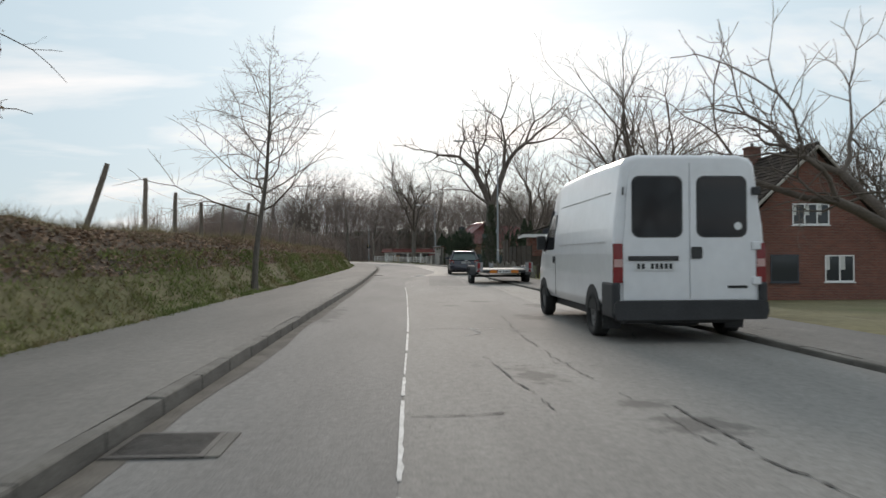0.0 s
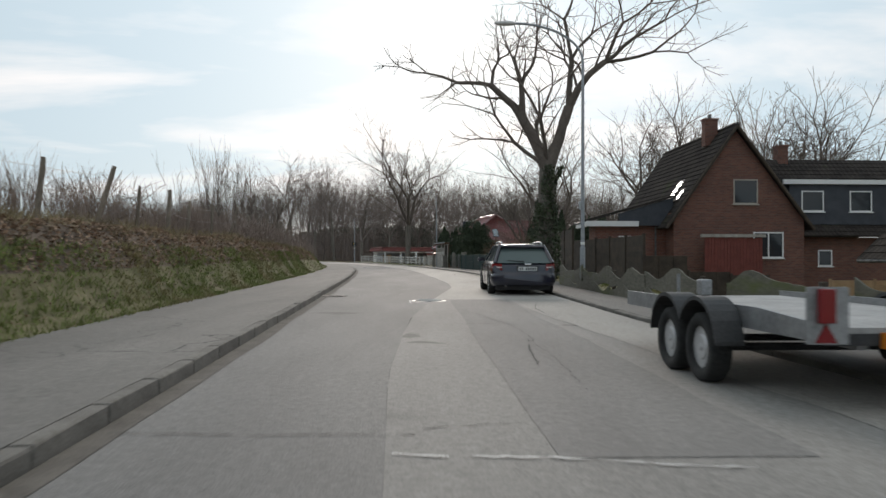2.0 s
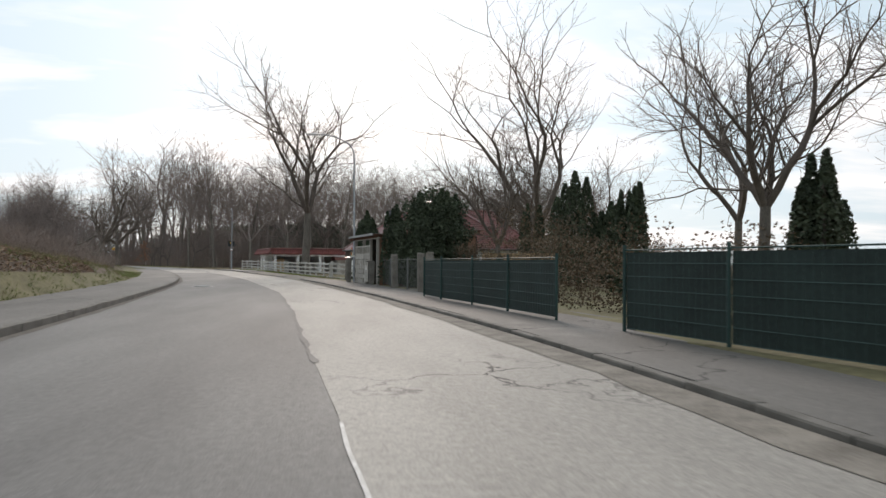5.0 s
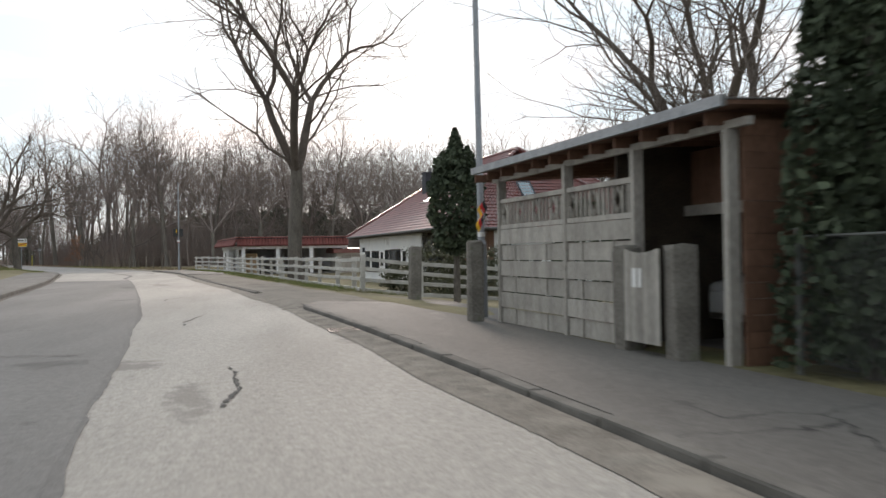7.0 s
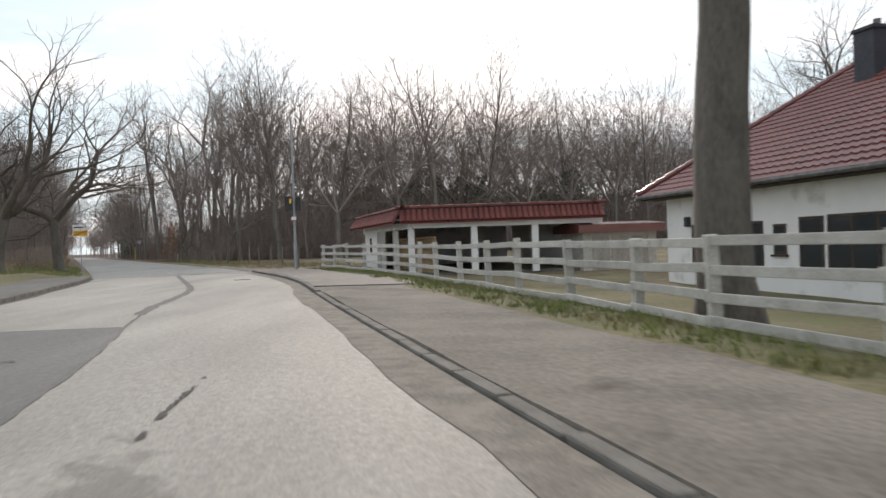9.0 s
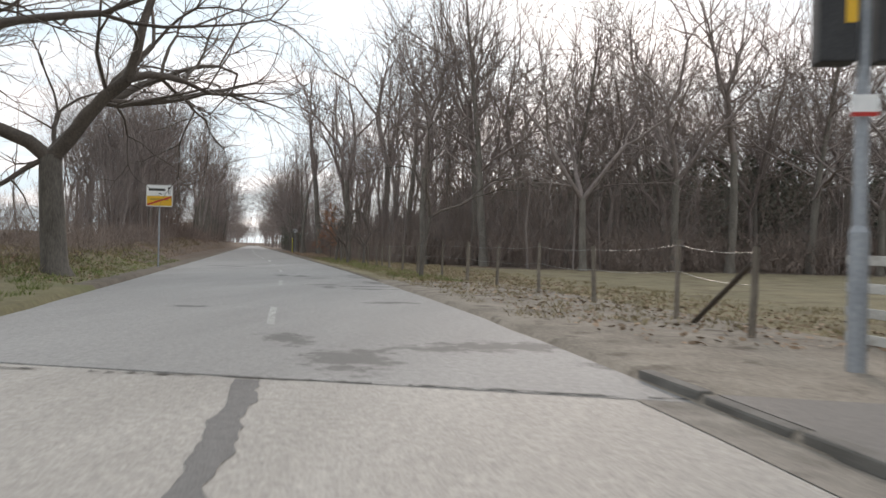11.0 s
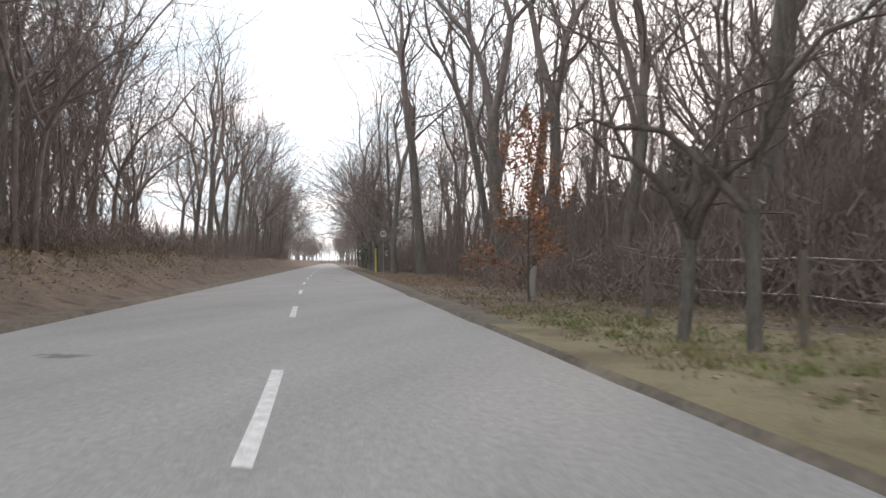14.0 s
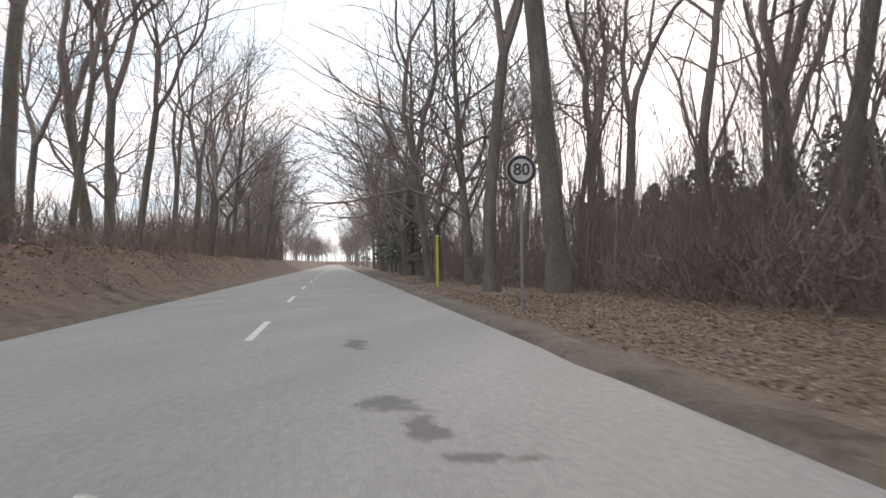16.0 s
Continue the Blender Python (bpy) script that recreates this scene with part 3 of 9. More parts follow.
def strip(name, left, right, y0, y1, z, mat, label, step=1.0, cols=4, thick=0.0, kind="structure", category="road", parent=None, bumpy=0.0, tilt=False):
    V, F = [], []
    ys = [y0 + (y1 - y0) * i / max(1, round((y1 - y0) / step)) for i in range(max(1, round((y1 - y0) / step)) + 1)]
    for y in ys:
        a, b = left(y), right(y)
        for k in range(cols + 1):
            x = a + (b - a) * k / cols
            V.append((x, y, z - (CROSS(y) * max(0.0, x - XR(y)) if tilt else 0) + bumpy * noise.noise(Vector((x * 0.6, y * 0.35, 2)))))
    n = cols + 1
    for j in range(len(ys) - 1):
        for k in range(cols):
            F.append((j * n + k, j * n + k + 1, (j + 1) * n + k + 1, (j + 1) * n + k))
    if thick:
        base = len(V)
        V += [(x, y, zz - thick) for x, y, zz in V]
        for j in range(len(ys) - 1):
            for k, s in ((0, 1), (cols, -1)):
                a, b = j * n + k, (j + 1) * n + k
                F.append((a, b, base + b, base + a) if s > 0 else (b, a, base + a, base + b))
        for k in range(cols):
            F.append((k + 1, k, base + k, base + k + 1))
            e = (len(ys) - 1) * n
            F.append((e + k, e + k + 1, base + e + k + 1, base + e + k))
    ob = mesh_ob(name, V, F, mat, parent, smooth=False)
    return tagged(ob, label, category, kind=kind)


def wob(f, amp=0.04, freq=1.3, seed=0.0):
    return lambda y: f(y) + amp * noise.noise(Vector((y * freq, seed, 0))) + amp * 1.6 * noise.noise(Vector((y * freq * 0.3, seed, 3)))


SEAM_Y = 149.0
edge_c = wob(XC, 0.022, 1.1, 5)
strip("road_left_lane", lambda y: XL(y) + 0.02, edge_c, -120, 126, 0.0, M_ROAD_DARK, "worn dark grey asphalt lane with cracks", cols=5, thick=0.1)
strip("road_left_lane", lambda y: XL(y) + 0.02, edge_c, 126.03, SEAM_Y, 0.0, M_ROAD_LIGHT, "pale coarse worn asphalt lane before the wood", cols=5, thick=0.1)
strip("road_right_lane", edge_c, lambda y: XR(y) - 0.02, -120, 40.3, 0.003, M_ROAD_MID, "worn grey asphalt lane with cracks and ruts", cols=5, thick=0.1)
strip("road_right_lane", edge_c, lambda y: XR(y) - 0.02, 40.33, SEAM_Y, 0.003, M_ROAD_LIGHT, "pale coarse worn asphalt lane with cracks", cols=5, thick=0.1)
strip("road_repair", wob(lambda y: float(np.interp(y, (8, 16, 24, 30, 36, 40.3), (4.3, 3.2, 3.05, 2.7, 2.3, 2.25))), 0.06, 0.9, 14), lambda y: XR(y) - 0.03, 8, 40.3, 0.007, M_ROAD_STRIP, "pale coarse asphalt strip beside the kerb", step=0.5, cols=4)
strip("road_patch", wob(lambda y: 0.77, 0.02, 1.0, 15), wob(lambda y: 2.17, 0.03, 1.0, 16), 26.1, 40.25, 0.0072, M_ROAD_PATCH, "dark rectangular asphalt patch in the lane", step=0.5, cols=3)
strip("road_ahead", wob(XL, 0.08, 0.9, 8), wob(XR, 0.08, 0.9, 9), SEAM_Y + 0.03, 652, 0.006, M_ROAD_GREY, "even grey country road asphalt through the wood", step=1.5, cols=6, thick=0.1)
strip("pavement_left", lambda y: XL(y) - 2.45, lambda y: XL(y) - 0.13, -60, 150, 0.115, M_SIDEWALK, "weathered asphalt footpath below the grass bank", cols=3, thick=0.2, category="pavement", bumpy=0.012)
strip("pavement_right", lambda y: XR(y) + 0.13, lambda y: XR(y) + (1.9 if y < 70 else 2.9 + 1.1 * max(0.0, min(1.0, (y - 89) / 3, (108 - y) / 3))), -60, 104.0, 0.064, M_SIDEWALK_OLD, "dark uneven asphalt footpath along the gardens", cols=3, thick=0.2, category="pavement", bumpy=0.015, tilt=True)
strip("pavement_right", lambda y: XR(y) + 0.13, wob(lambda y: XR(y) + 2.7 + 1.3 * max(0.0, min(1.0, (108 - y) / 3)), 0.3, 0.5, 51), 104.02, 134, 0.06, M_EARTH, "trodden earth and worn asphalt path by the fence", cols=4, thick=0.2, category="pavement", bumpy=0.04, tilt=True)
strip("pavement_right", lambda y: XR(y) + 0.13, lambda y: XR(y) + 2.9, 134.02, SEAM_Y, 0.085, M_SIDEWALK_OLD, "grey asphalt footpath by the rail fence", cols=3, thick=0.2, category="pavement", bumpy=0.015, tilt=True)


def kerb(name, f, side, y0, y1, top, label):
    root = thing(name, pose(0, 0, 0), label, "kerb", kind="structure")
    y = y0
    i = 0
    while y < y1:
        ln = 1.0
        x0, x1 = f(y), f(y + ln)
        ang = math.degrees(math.atan2(-(x1 - x0), ln))
        me = KERB_MESH[i % 3]
        ob = new("kerb_stone", me)
        ob.parent = root
        ob.matrix_basis = pose((x0 + x1) / 2 + side * 0.065, y + ln / 2, top + R.uniform(-0.008, 0.008), R.uniform(-0.4, 0.4), R.uniform(-1.2, 1.2), ang)
        y += ln * 1.0
        i += 1


def kerb_mesh(seed):
    bm = bmesh.new()
    rr = random.Random(seed)
    box(bm, -0.065, 0.065, -0.494, 0.494, -0.25, 0.0, bevel=0.018)
    for v in bm.verts:
        v.co += Vector((rr.uniform(-1, 1), rr.uniform(-1, 1), rr.uniform(-1, 1))) * 0.004
    me = bpy.data.meshes.new("kerb_stone")
    bm.to_mesh(me)
    bm.free()
    me.materials.append(M_KERB)
    return me


KERB_MESH = [kerb_mesh(k) for k in range(3)]
kerb("kerb_left", XL, -1, -8, 149, 0.12, "worn grey concrete kerb along the left lane")
kerb("kerb_right", XR, 1, -8, 102, 0.068, "low worn concrete kerb along the gardens")
V, F = [], []
for k in range(43):  # earth ramp where the kerb is sunk before the drive
    y = 101.7 + 0.18 * k
    wd = 0.1 * noise.noise(Vector((y * 0.9, 3, 1)))
    ease = min(1.0, k / 8, (42 - k) / 8)
    for o, z in ((-0.3 + wd, 0.006), (-0.05, 0.022), (0.2, 0.085), (0.75 + 2 * wd, 0.04 - CROSS(y) * 0.7)):
        V.append((XR(y) + o, y, z * ease - 0.01 * (1 - ease) + 0.006 * noise.noise(Vector((o * 5, y * 2, 0)))))
for k in range(42):
    F += [(4 * k + c, 4 * k + c + 1, 4 * k + c + 5, 4 * k + c + 4) for c in range(3)]
tagged(mesh_ob("earth_ramp", V, F, M_EARTH, smooth=True), "trodden earth over the sunk kerb before the drive", "pavement", kind="structure")
kerb("kerb_right", XR, 1, 109, 132, 0.045, "sunken worn concrete kerb full of earth")
kerb("kerb_right", XR, 1, 132, 149.5, 0.085, "low worn concrete kerb beside the rail fence")
strip("gutter_left", lambda y: XL(y) + 0.02, wob(lambda y: XL(y) + 0.2, 0.05, 1.1, 20), -20, 149, 0.004, M_GUTTER_DARK, "sandy dirt lying in the gutter", cols=2, category="gutter")
strip("gutter_right", wob(lambda y: XR(y) - 0.45, 0.12, 0.7, 21), lambda y: XR(y) - 0.02, 60, 149, 0.009, M_GUTTER, "sandy dirt and old ruts in the gutter", cols=3, category="gutter")

V, F = [], []
rg = random.Random(29)
for i in range(52):  # low ridges of sand squeezed up in the gutter
    y = 84.5 + 0.36 * i
    c = XR(y) - rg.uniform(0.22, 0.3)
    w, d, h = rg.uniform(0.1, 0.2), rg.uniform(0.06, 0.1), rg.uniform(0.012, 0.026)
    k = len(V)
    V += [(c - w, y - d + 0.05, 0.008), (c + w, y - d - 0.05, 0.008), (c + w * 0.8, y - 0.03, 0.008 + h), (c - w * 0.8, y + 0.04, 0.008 + h), (c + w, y + d, 0.008), (c - w, y + d + 0.06, 0.008)]
    F += [(k, k + 1, k + 2, k + 3), (k + 3, k + 2, k + 4, k + 5), (k, k + 3, k + 5), (k + 1, k + 4, k + 2)]
tagged(mesh_ob("sand_ridges", V, F, M_GUTTER, smooth=True), "low sandy ridges in the dirty gutter", "gutter", kind="stuff")


def joint_x(y):
    u = min(1.0, max(0.0, (y - 128) / 10.0))
    u = u * u * (3 - 2 * u)
    return XC(y) * (1 - u) + u * (-13.45 - 0.354 * (y - 139.9))


strip("seam_band", wob(lambda y: joint_x(y) - 0.11, 0.045, 5.1, 31), wob(lambda y: joint_x(y) + 0.09, 0.045, 5.7, 33), 128, 148.9, 0.0085, M_PATCH, "dark broken joint between the two lanes", step=0.08, cols=1, category="road joint")

strip("seam_band", wob(lambda y: edge_c(y) - 0.03, 0.03, 3.1, 41), wob(lambda y: edge_c(y) + 0.025, 0.03, 3.3, 43), 66, 128, 0.0085, M_PATCH, "dark ragged joint between the two lanes", step=0.2, cols=1, category="road joint")
# painted lines: thin old line along the seam, then dashes past the built-up end
rl = random.Random(3)
y = -8.0
while y < 24.5:
    ln = rl.uniform(0.7, 3.2)
    w = rl.uniform(0.75, 1.25)
    strip("seam_line", lambda y: XC(y) - w * (0.012 + 0.008 * noise.noise(Vector((y * 5, 1, 1)))), lambda y: XC(y) + w * (0.014 + 0.014 * noise.noise(Vector((y * 6, 2, 1)))), y, min(24.5, y + ln), 0.008, M_LINE, "thin flaking white line on the seam", step=0.12, cols=1, category="road line")
    y += ln + rl.uniform(0.05, 0.3)
strip("seam_line", lambda y: edge_c(y) - 0.014 + 0.01 * noise.noise(Vector((y * 3, 1, 1))), lambda y: edge_c(y) + 0.014 + 0.012 * noise.noise(Vector((y * 4, 2, 1))), 51.0, 63, 0.008, M_LINE, "thin flaking white line on the seam", step=0.25, cols=1, category="road line")


def dash(y, ln=3.75, w=0.13, mat=M_LINE, label="white painted dash on the middle of the road"):
    return strip("road_dash", lambda q: XC(q) - w / 2, lambda q: XC(q) + w / 2, y, y + ln, 0.010, mat, label, step=0.9, cols=1, category="road dash")


M_LINE_FADED = surface("faded_line_paint", (0.27, 0.263, 0.25), (0.48, 0.47, 0.45), scale=8, fine=60, rough=0.8, spot=(0.21, 0.205, 0.195), spot_scale=7, spot_at=0.5)
for y0, ln in ((152.8, 2.6), (162.0, 2.8), (171.2, 2.6), (180.2, 2.1)):
    tagged(dash(y0, ln, 0.12, M_LINE_FADED, "worn faded dash on the middle of the road"), group="centre dashes")
for k in range(24):
    tagged(dash(188.0 + 9.35 * k, 3.1), group="centre dashes")

# ---- bare trees ----
def frusta(S, sides=3):
    """Tapered pieces (x0 y0 z0 x1 y1 z1 r0 r1) as open prisms."""
    S = np.asarray(S, float)
    p, q, r0, r1 = S[:, 0:3], S[:, 3:6], S[:, 6:7], S[:, 7:8]
    d = q - p
    d /= np.maximum(np.linalg.norm(d, axis=1, keepdims=True), 1e-6)
    up = np.where(np.abs(d[:, 2:3]) > 0.9, np.array([[1.0, 0, 0]]), np.array([[0, 0, 1.0]]))
    a = np.cross(d, up)
    a /= np.linalg.norm(a, axis=1, keepdims=True)
    b = np.cross(d, a)
    n = len(S)
    V = np.zeros((n, 2 * sides, 3))
    for k in range(sides):
        t = 2 * math.pi * k / sides
        o = a * math.cos(t) + b * math.sin(t)
        V[:, k] = p + o * r0
        V[:, sides + k] = q + o * r1
    quad = np.array([(k, (k + 1) % sides, sides + (k + 1) % sides, sides + k) for k in range(sides)])
    F = (quad[None] + (np.arange(n) * 2 * sides)[:, None, None]).reshape(-1, 4)
    return V.reshape(-1, 3), F


def ribbons(S):
    """Finest twigs: slim two-faced pieces."""
    S = np.asarray(S, float)
    p, q, r0, r1 = S[:, 0:3], S[:, 3:6], S[:, 6:7], S[:, 7:8]
    g = np.random.default_rng(len(S))
    a = np.cross(q - p, g.normal(size=(len(S), 3)))
    a /= np.maximum(np.linalg.norm(a, axis=1, keepdims=True), 1e-6)
    V = np.stack([p - a * r0, p + a * r0, q + a * r1, q - a * r1], 1).reshape(-1, 3)
    return V, np.arange(len(S) * 4).reshape(-1, 4)


def grow_tree(seed, H, r0, first=0.3, forks=3, depth=6, spread=1.0, side=1.0, tip=0.006, rise=0.1, wander=0.13, ratio=0.79, angle=30, lean=(0, 0), leader=False, limbs=14, reach=0.35, limb_angle=62, az0=None, droop=0.0, slim=0.0):
    """Trunk and branches of a leafless tree: forking limbs, or side limbs off one leader."""
    rr = random.Random(seed)
    TV, TF = [], []
    LV, LF, fine = [], [], []

    def bend(d, w, up):
        v = Vector((d.x + rr.gauss(0, w), d.y + rr.gauss(0, w), d.z + rr.gauss(0, w) + up))
        return v.normalized()

    def turned(d, ang, az):
        a = d.cross(Vector((0.31, 0.92, 0.23))).normalized()
        s = Matrix.Rotation(az, 3, d) @ a
        return (d * math.cos(ang) + s * math.sin(ang)).normalized()

    def grow(p, d, L, r, k):
        n = 4 if k < 2 else 3 if k < 4 else 2
        pts, rad = [p], [r]
        shoots = []
        for i in range(n):
            d = bend(d, wander * (0.75 if k < 2 else 1.0), rise * (1 if k < 4 else 0.5) - droop * max(0, k - 2))
            q = p + d * (L / n)
            rq = max(tip * 0.6, r * (1 - 0.26 * (i + 1) / n))
            pts.append(q)
            rad.append(rq)
            if k >= 1 and k < depth:
                m = side * (0.5 if k < 2 else 0.85)
                while rr.random() < m:
                    m -= 1
                    shoots.append((p.lerp(q, rr.random()), turned(d, radians(rr.uniform(38, 66)), rr.uniform(0, 6.28)), L * rr.uniform(0.4, 0.66), max(tip, rq * 0.42), k + 2))
            p = q
        if k < 3 and r > 0.03:
            tube(LV, LF, pts, rad, 6 if k < 2 else 5)
        else:
            for a, b, ra, rb in zip(pts, pts[1:], rad, rad[1:]):
                fine.append((*a, *b, ra, rb))
        for s in shoots:
            if s[4] <= depth + 1:
                grow(*s)
        if k < depth:
            m = 3 if rr.random() < 0.22 else 2
            az = rr.uniform(0, 6.28)
            for j in range(m):
                big = 1.0 if j == 0 else rr.uniform(0.72, 1.0)
                ang = radians(angle) * (rr.uniform(0.35, 0.75) if j == 0 else rr.uniform(0.8, 1.35))
                grow(p, turned(d, ang, az + j * 2 * math.pi / m), L * ratio * big * rr.uniform(0.85, 1.12), max(tip, rad[-1] * (0.86 if j == 0 else 0.7)), k + 1)

    d = Vector((lean[0], lean[1], 1)).normalized()
    p = Vector((0, 0, -0.25))
    span = H * (1.0 if leader else first)
    n = 12 if leader else 7
    pts, rad = [p], [r0]
    for i in range(n):
        d = bend(d, 0.035, 0.03)
        p = p + d * ((span + 0.25) / n)
        pts.append(p)
        rad.append(max(tip, r0 * (1 - (0.93 if leader else 0.2) * (i + 1) / n)))
    tube(TV, TF, pts, rad, 10)
    for i in range(10):
        v = TV[i]
        w = 1.45 + 0.25 * math.sin(i * 2.3 + seed)
        TV[i] = (v[0] * w, v[1] * w, v[2])
    if leader:
        az = rr.uniform(0, 6.28)
        for i in range(limbs):
            t = first + (0.98 - first) * (i + rr.random() * 0.8) / limbs
            f = t * n
            j = min(int(f), n - 1)
            s = pts[j].lerp(pts[j + 1], f - j)
            r = rad[j] * (1 - f + j) + rad[j + 1] * (f - j)
            az += 2.4 + rr.uniform(-0.5, 0.5)
            u = (t - first) / (1 - first)
            grow(s, turned(d, radians(limb_angle * rr.uniform(0.8, 1.15) * (1 - 0.35 * u)), az), H * reach * (0.4 + 0.1 * u) * (1.1 - 0.85 * u) * rr.uniform(0.8, 1.2), max(tip, r * 0.48), max(2, depth - 3))
    else:
        L = (H - span) * (1 - ratio) / (1 - ratio ** (depth + 0.3)) * 1.12
        az = rr.uniform(0, 6.28) if az0 is None else az0
        for i in range(forks):
            big = rr.uniform(0.88, 1.08)
            dd = turned(d, radians(angle) * spread * rr.uniform(0.75, 1.15), az + i * 2 * math.pi / forks + rr.uniform(-0.25, 0.25))
            grow(p - d * 0.1, dd, L * 1.15 * big, r0 * 0.8 * (0.8 if forks > 2 else 0.9), 1)
    if fine:
        S = np.array(fine)
        thin = S[:, 6] <= slim
        FV, FF = frusta(S[~thin]) if (~thin).any() else (np.zeros((0, 3)), np.zeros((0, 4), int))
        if thin.any():
            RV, RF = ribbons(S[thin])
            FV, FF = np.concatenate([FV, RV]), np.concatenate([FF, RF + len(FV)])
    else:
        FV, FF = np.zeros((0, 3)), np.zeros((0, 4), int)
    if LV:
        BV = np.concatenate([np.array(LV, float), FV])
        BF = np.concatenate([np.array(LF, int), FF + len(LV)])
    else:
        BV, BF = FV, FF
    k = (H / max(1.0, BV[:, 2].max())) ** 0.7
    BV = BV.copy()
    cut = np.clip(BV[:, 2] - span * (0 if leader else 1), 0, None)
    if not leader:
        BV[:, 2] = BV[:, 2] - cut + cut * k
    return TV, TF, BV, BF


def tree_thing(name, tree, m, label, bark, twig=None, group="", category="tree"):
    TV, TF, BV, BF = tree
    root = thing(name, m, label, category, group)
    mesh_ob("trunk", TV, TF, bark, root, smooth=True)
    o = np_mesh("crown", BV, BF, twig or M_TWIG, "", "", kind="")
    o.parent = root
    return root


def stand(ob, x, y, turn=0.0, s=1.0, dz=0.0, sz=None):
    return copy_thing(ob, pose(x, y, ground_z(x, y) + dz, 0, 0, turn) @ Matrix.Diagonal((s, s, sz or s, 1)))


def baked(trees, places):
    """Many trees in one mesh: places are (index, x, y, z, turn, scale)."""
    V, F = [], []
    base = 0
    for k, x, y, z, turn, s in places:
        tv, tf = trees[k]
        c, sn = math.cos(turn) * s, math.sin(turn) * s
        M = np.array([[c, -sn, 0], [sn, c, 0], [0, 0, s]])
        V.append(tv @ M.T + (x, y, z))
        F.append(tf + base)
        base += len(tv)
    return np.concatenate(V), np.concatenate(F)


def np_mesh(name, V, F, mat, label, category, kind="stuff"):
    me = bpy.data.meshes.new(name)
    k = F.shape[1]
    me.vertices.add(len(V))
    me.vertices.foreach_set("co", np.asarray(V, np.float32).ravel())
    me.loops.add(F.size)
    me.loops.foreach_set("vertex_index", np.asarray(F, np.int32).ravel())
    me.polygons.add(len(F))
    me.polygons.foreach_set("loop_start", np.arange(0, F.size, k, dtype=np.int32))
    me.polygons.foreach_set("loop_total", np.full(len(F), k, np.int32))
    me.materials.append(mat)
    me.update(calc_edges=True)
    me.validate()
    return tagged(new(name, me), label, category, kind=kind)


def as_np(tree):
    TV, TF, BV, BF = tree
    V = np.concatenate([np.array(TV, float), BV])
    F = np.concatenate([np.array(TF, int), BF + len(TV)])
    return V, F


# woodland trees: a few kinds, each wood tree of the front rows is a thing of its own
WOOD = [
    grow_tree(100, 19, 0.25, first=0.28, forks=3, depth=6, spread=1.1, side=1.3, tip=0.008, slim=0.014, rise=0.09, angle=33, ratio=0.82, wander=0.17),
    grow_tree(101, 20, 0.27, first=0.36, forks=2, depth=6, spread=0.85, side=1.3, tip=0.008, slim=0.014, rise=0.11, angle=31, ratio=0.82, wander=0.16),
    grow_tree(102, 21, 0.28, leader=True, first=0.24, limbs=34, depth=6, reach=0.5, limb_angle=58, side=1.3, tip=0.008, slim=0.014, rise=0.09, wander=0.17),
    grow_tree(103, 18, 0.24, first=0.24, forks=3, depth=6, spread=1.35, side=1.3, tip=0.008, slim=0.014, rise=0.07, angle=35, ratio=0.82, wander=0.18),
]
# taller trees with a long clear bole
BOLE = [
    grow_tree(111, 25, 0.33, first=0.36, forks=2, depth=6, spread=0.75, side=0.9, tip=0.009, slim=0.015, rise=0.12, angle=29, ratio=0.8, wander=0.17),
    grow_tree(112, 24, 0.27, first=0.44, forks=3, depth=6, spread=0.8, side=0.8, tip=0.009, slim=0.015, rise=0.12, angle=29, ratio=0.8, wander=0.16),
    grow_tree(113, 23, 0.25, first=0.28, forks=2, depth=6, spread=0.6, side=0.9, tip=0.009, slim=0.015, rise=0.13, angle=30, ratio=0.8, wander=0.18, lean=(0.05, 0)),
]
# roadside trees that reach over the carriageway
ARCH = [
    grow_tree(121, 15.5, 0.24, first=0.2, forks=3, depth=6, spread=1.2, side=1.3, tip=0.007, slim=0.012, rise=0.085, angle=35, ratio=0.83, wander=0.15, lean=(-0.12, 0)),
    grow_tree(122, 16.5, 0.26, leader=True, first=0.16, limbs=30, depth=6, reach=0.6, limb_angle=58, side=1.3, tip=0.007, slim=0.012, rise=0.08, wander=0.15, lean=(-0.1, 0)),
]
FAR = [as_np(grow_tree(200 + k, 20 + 1.5 * (k % 3), 0.17, first=(0.24, 0.34, 0.28, 0.38)[k], forks=3, depth=5, spread=(1.1, 0.9, 1.25, 0.95)[k], side=1.5, tip=0.016, slim=0.06, rise=0.09, angle=32, ratio=0.81, wander=0.16)) for k in range(4)]
BUSHY = [as_np(grow_tree(240 + k, 10, 0.1, first=0.08, forks=5, depth=5, spread=1.3, side=0.7, tip=0.011, slim=0.05, rise=0.07, angle=34, ratio=0.8)) for k in range(2)]
FARBOLE = [as_np(grow_tree(260 + k, 24, 0.2, first=(0.36, 0.45, 0.3)[k], forks=2, depth=5, spread=0.8, side=0.7, tip=0.014, slim=0.05, rise=0.12, angle=29, ratio=0.79)) for k in range(3)]

# ---- the woods ----
def road_side(y, off):
    """A point off metres beside the road, to the right of its right edge (positive) or the left of its left edge."""
    return XR(y) + off * 1.1 if off > 0 else XL(y) + off * 1.1


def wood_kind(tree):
    return tree_thing("wood_tree", tree, pose(0, 0, -60), "tall bare deciduous tree at the edge of the wood", M_BARK_GREEN, M_TWIG_HAZY, group="trees of the wood edge")


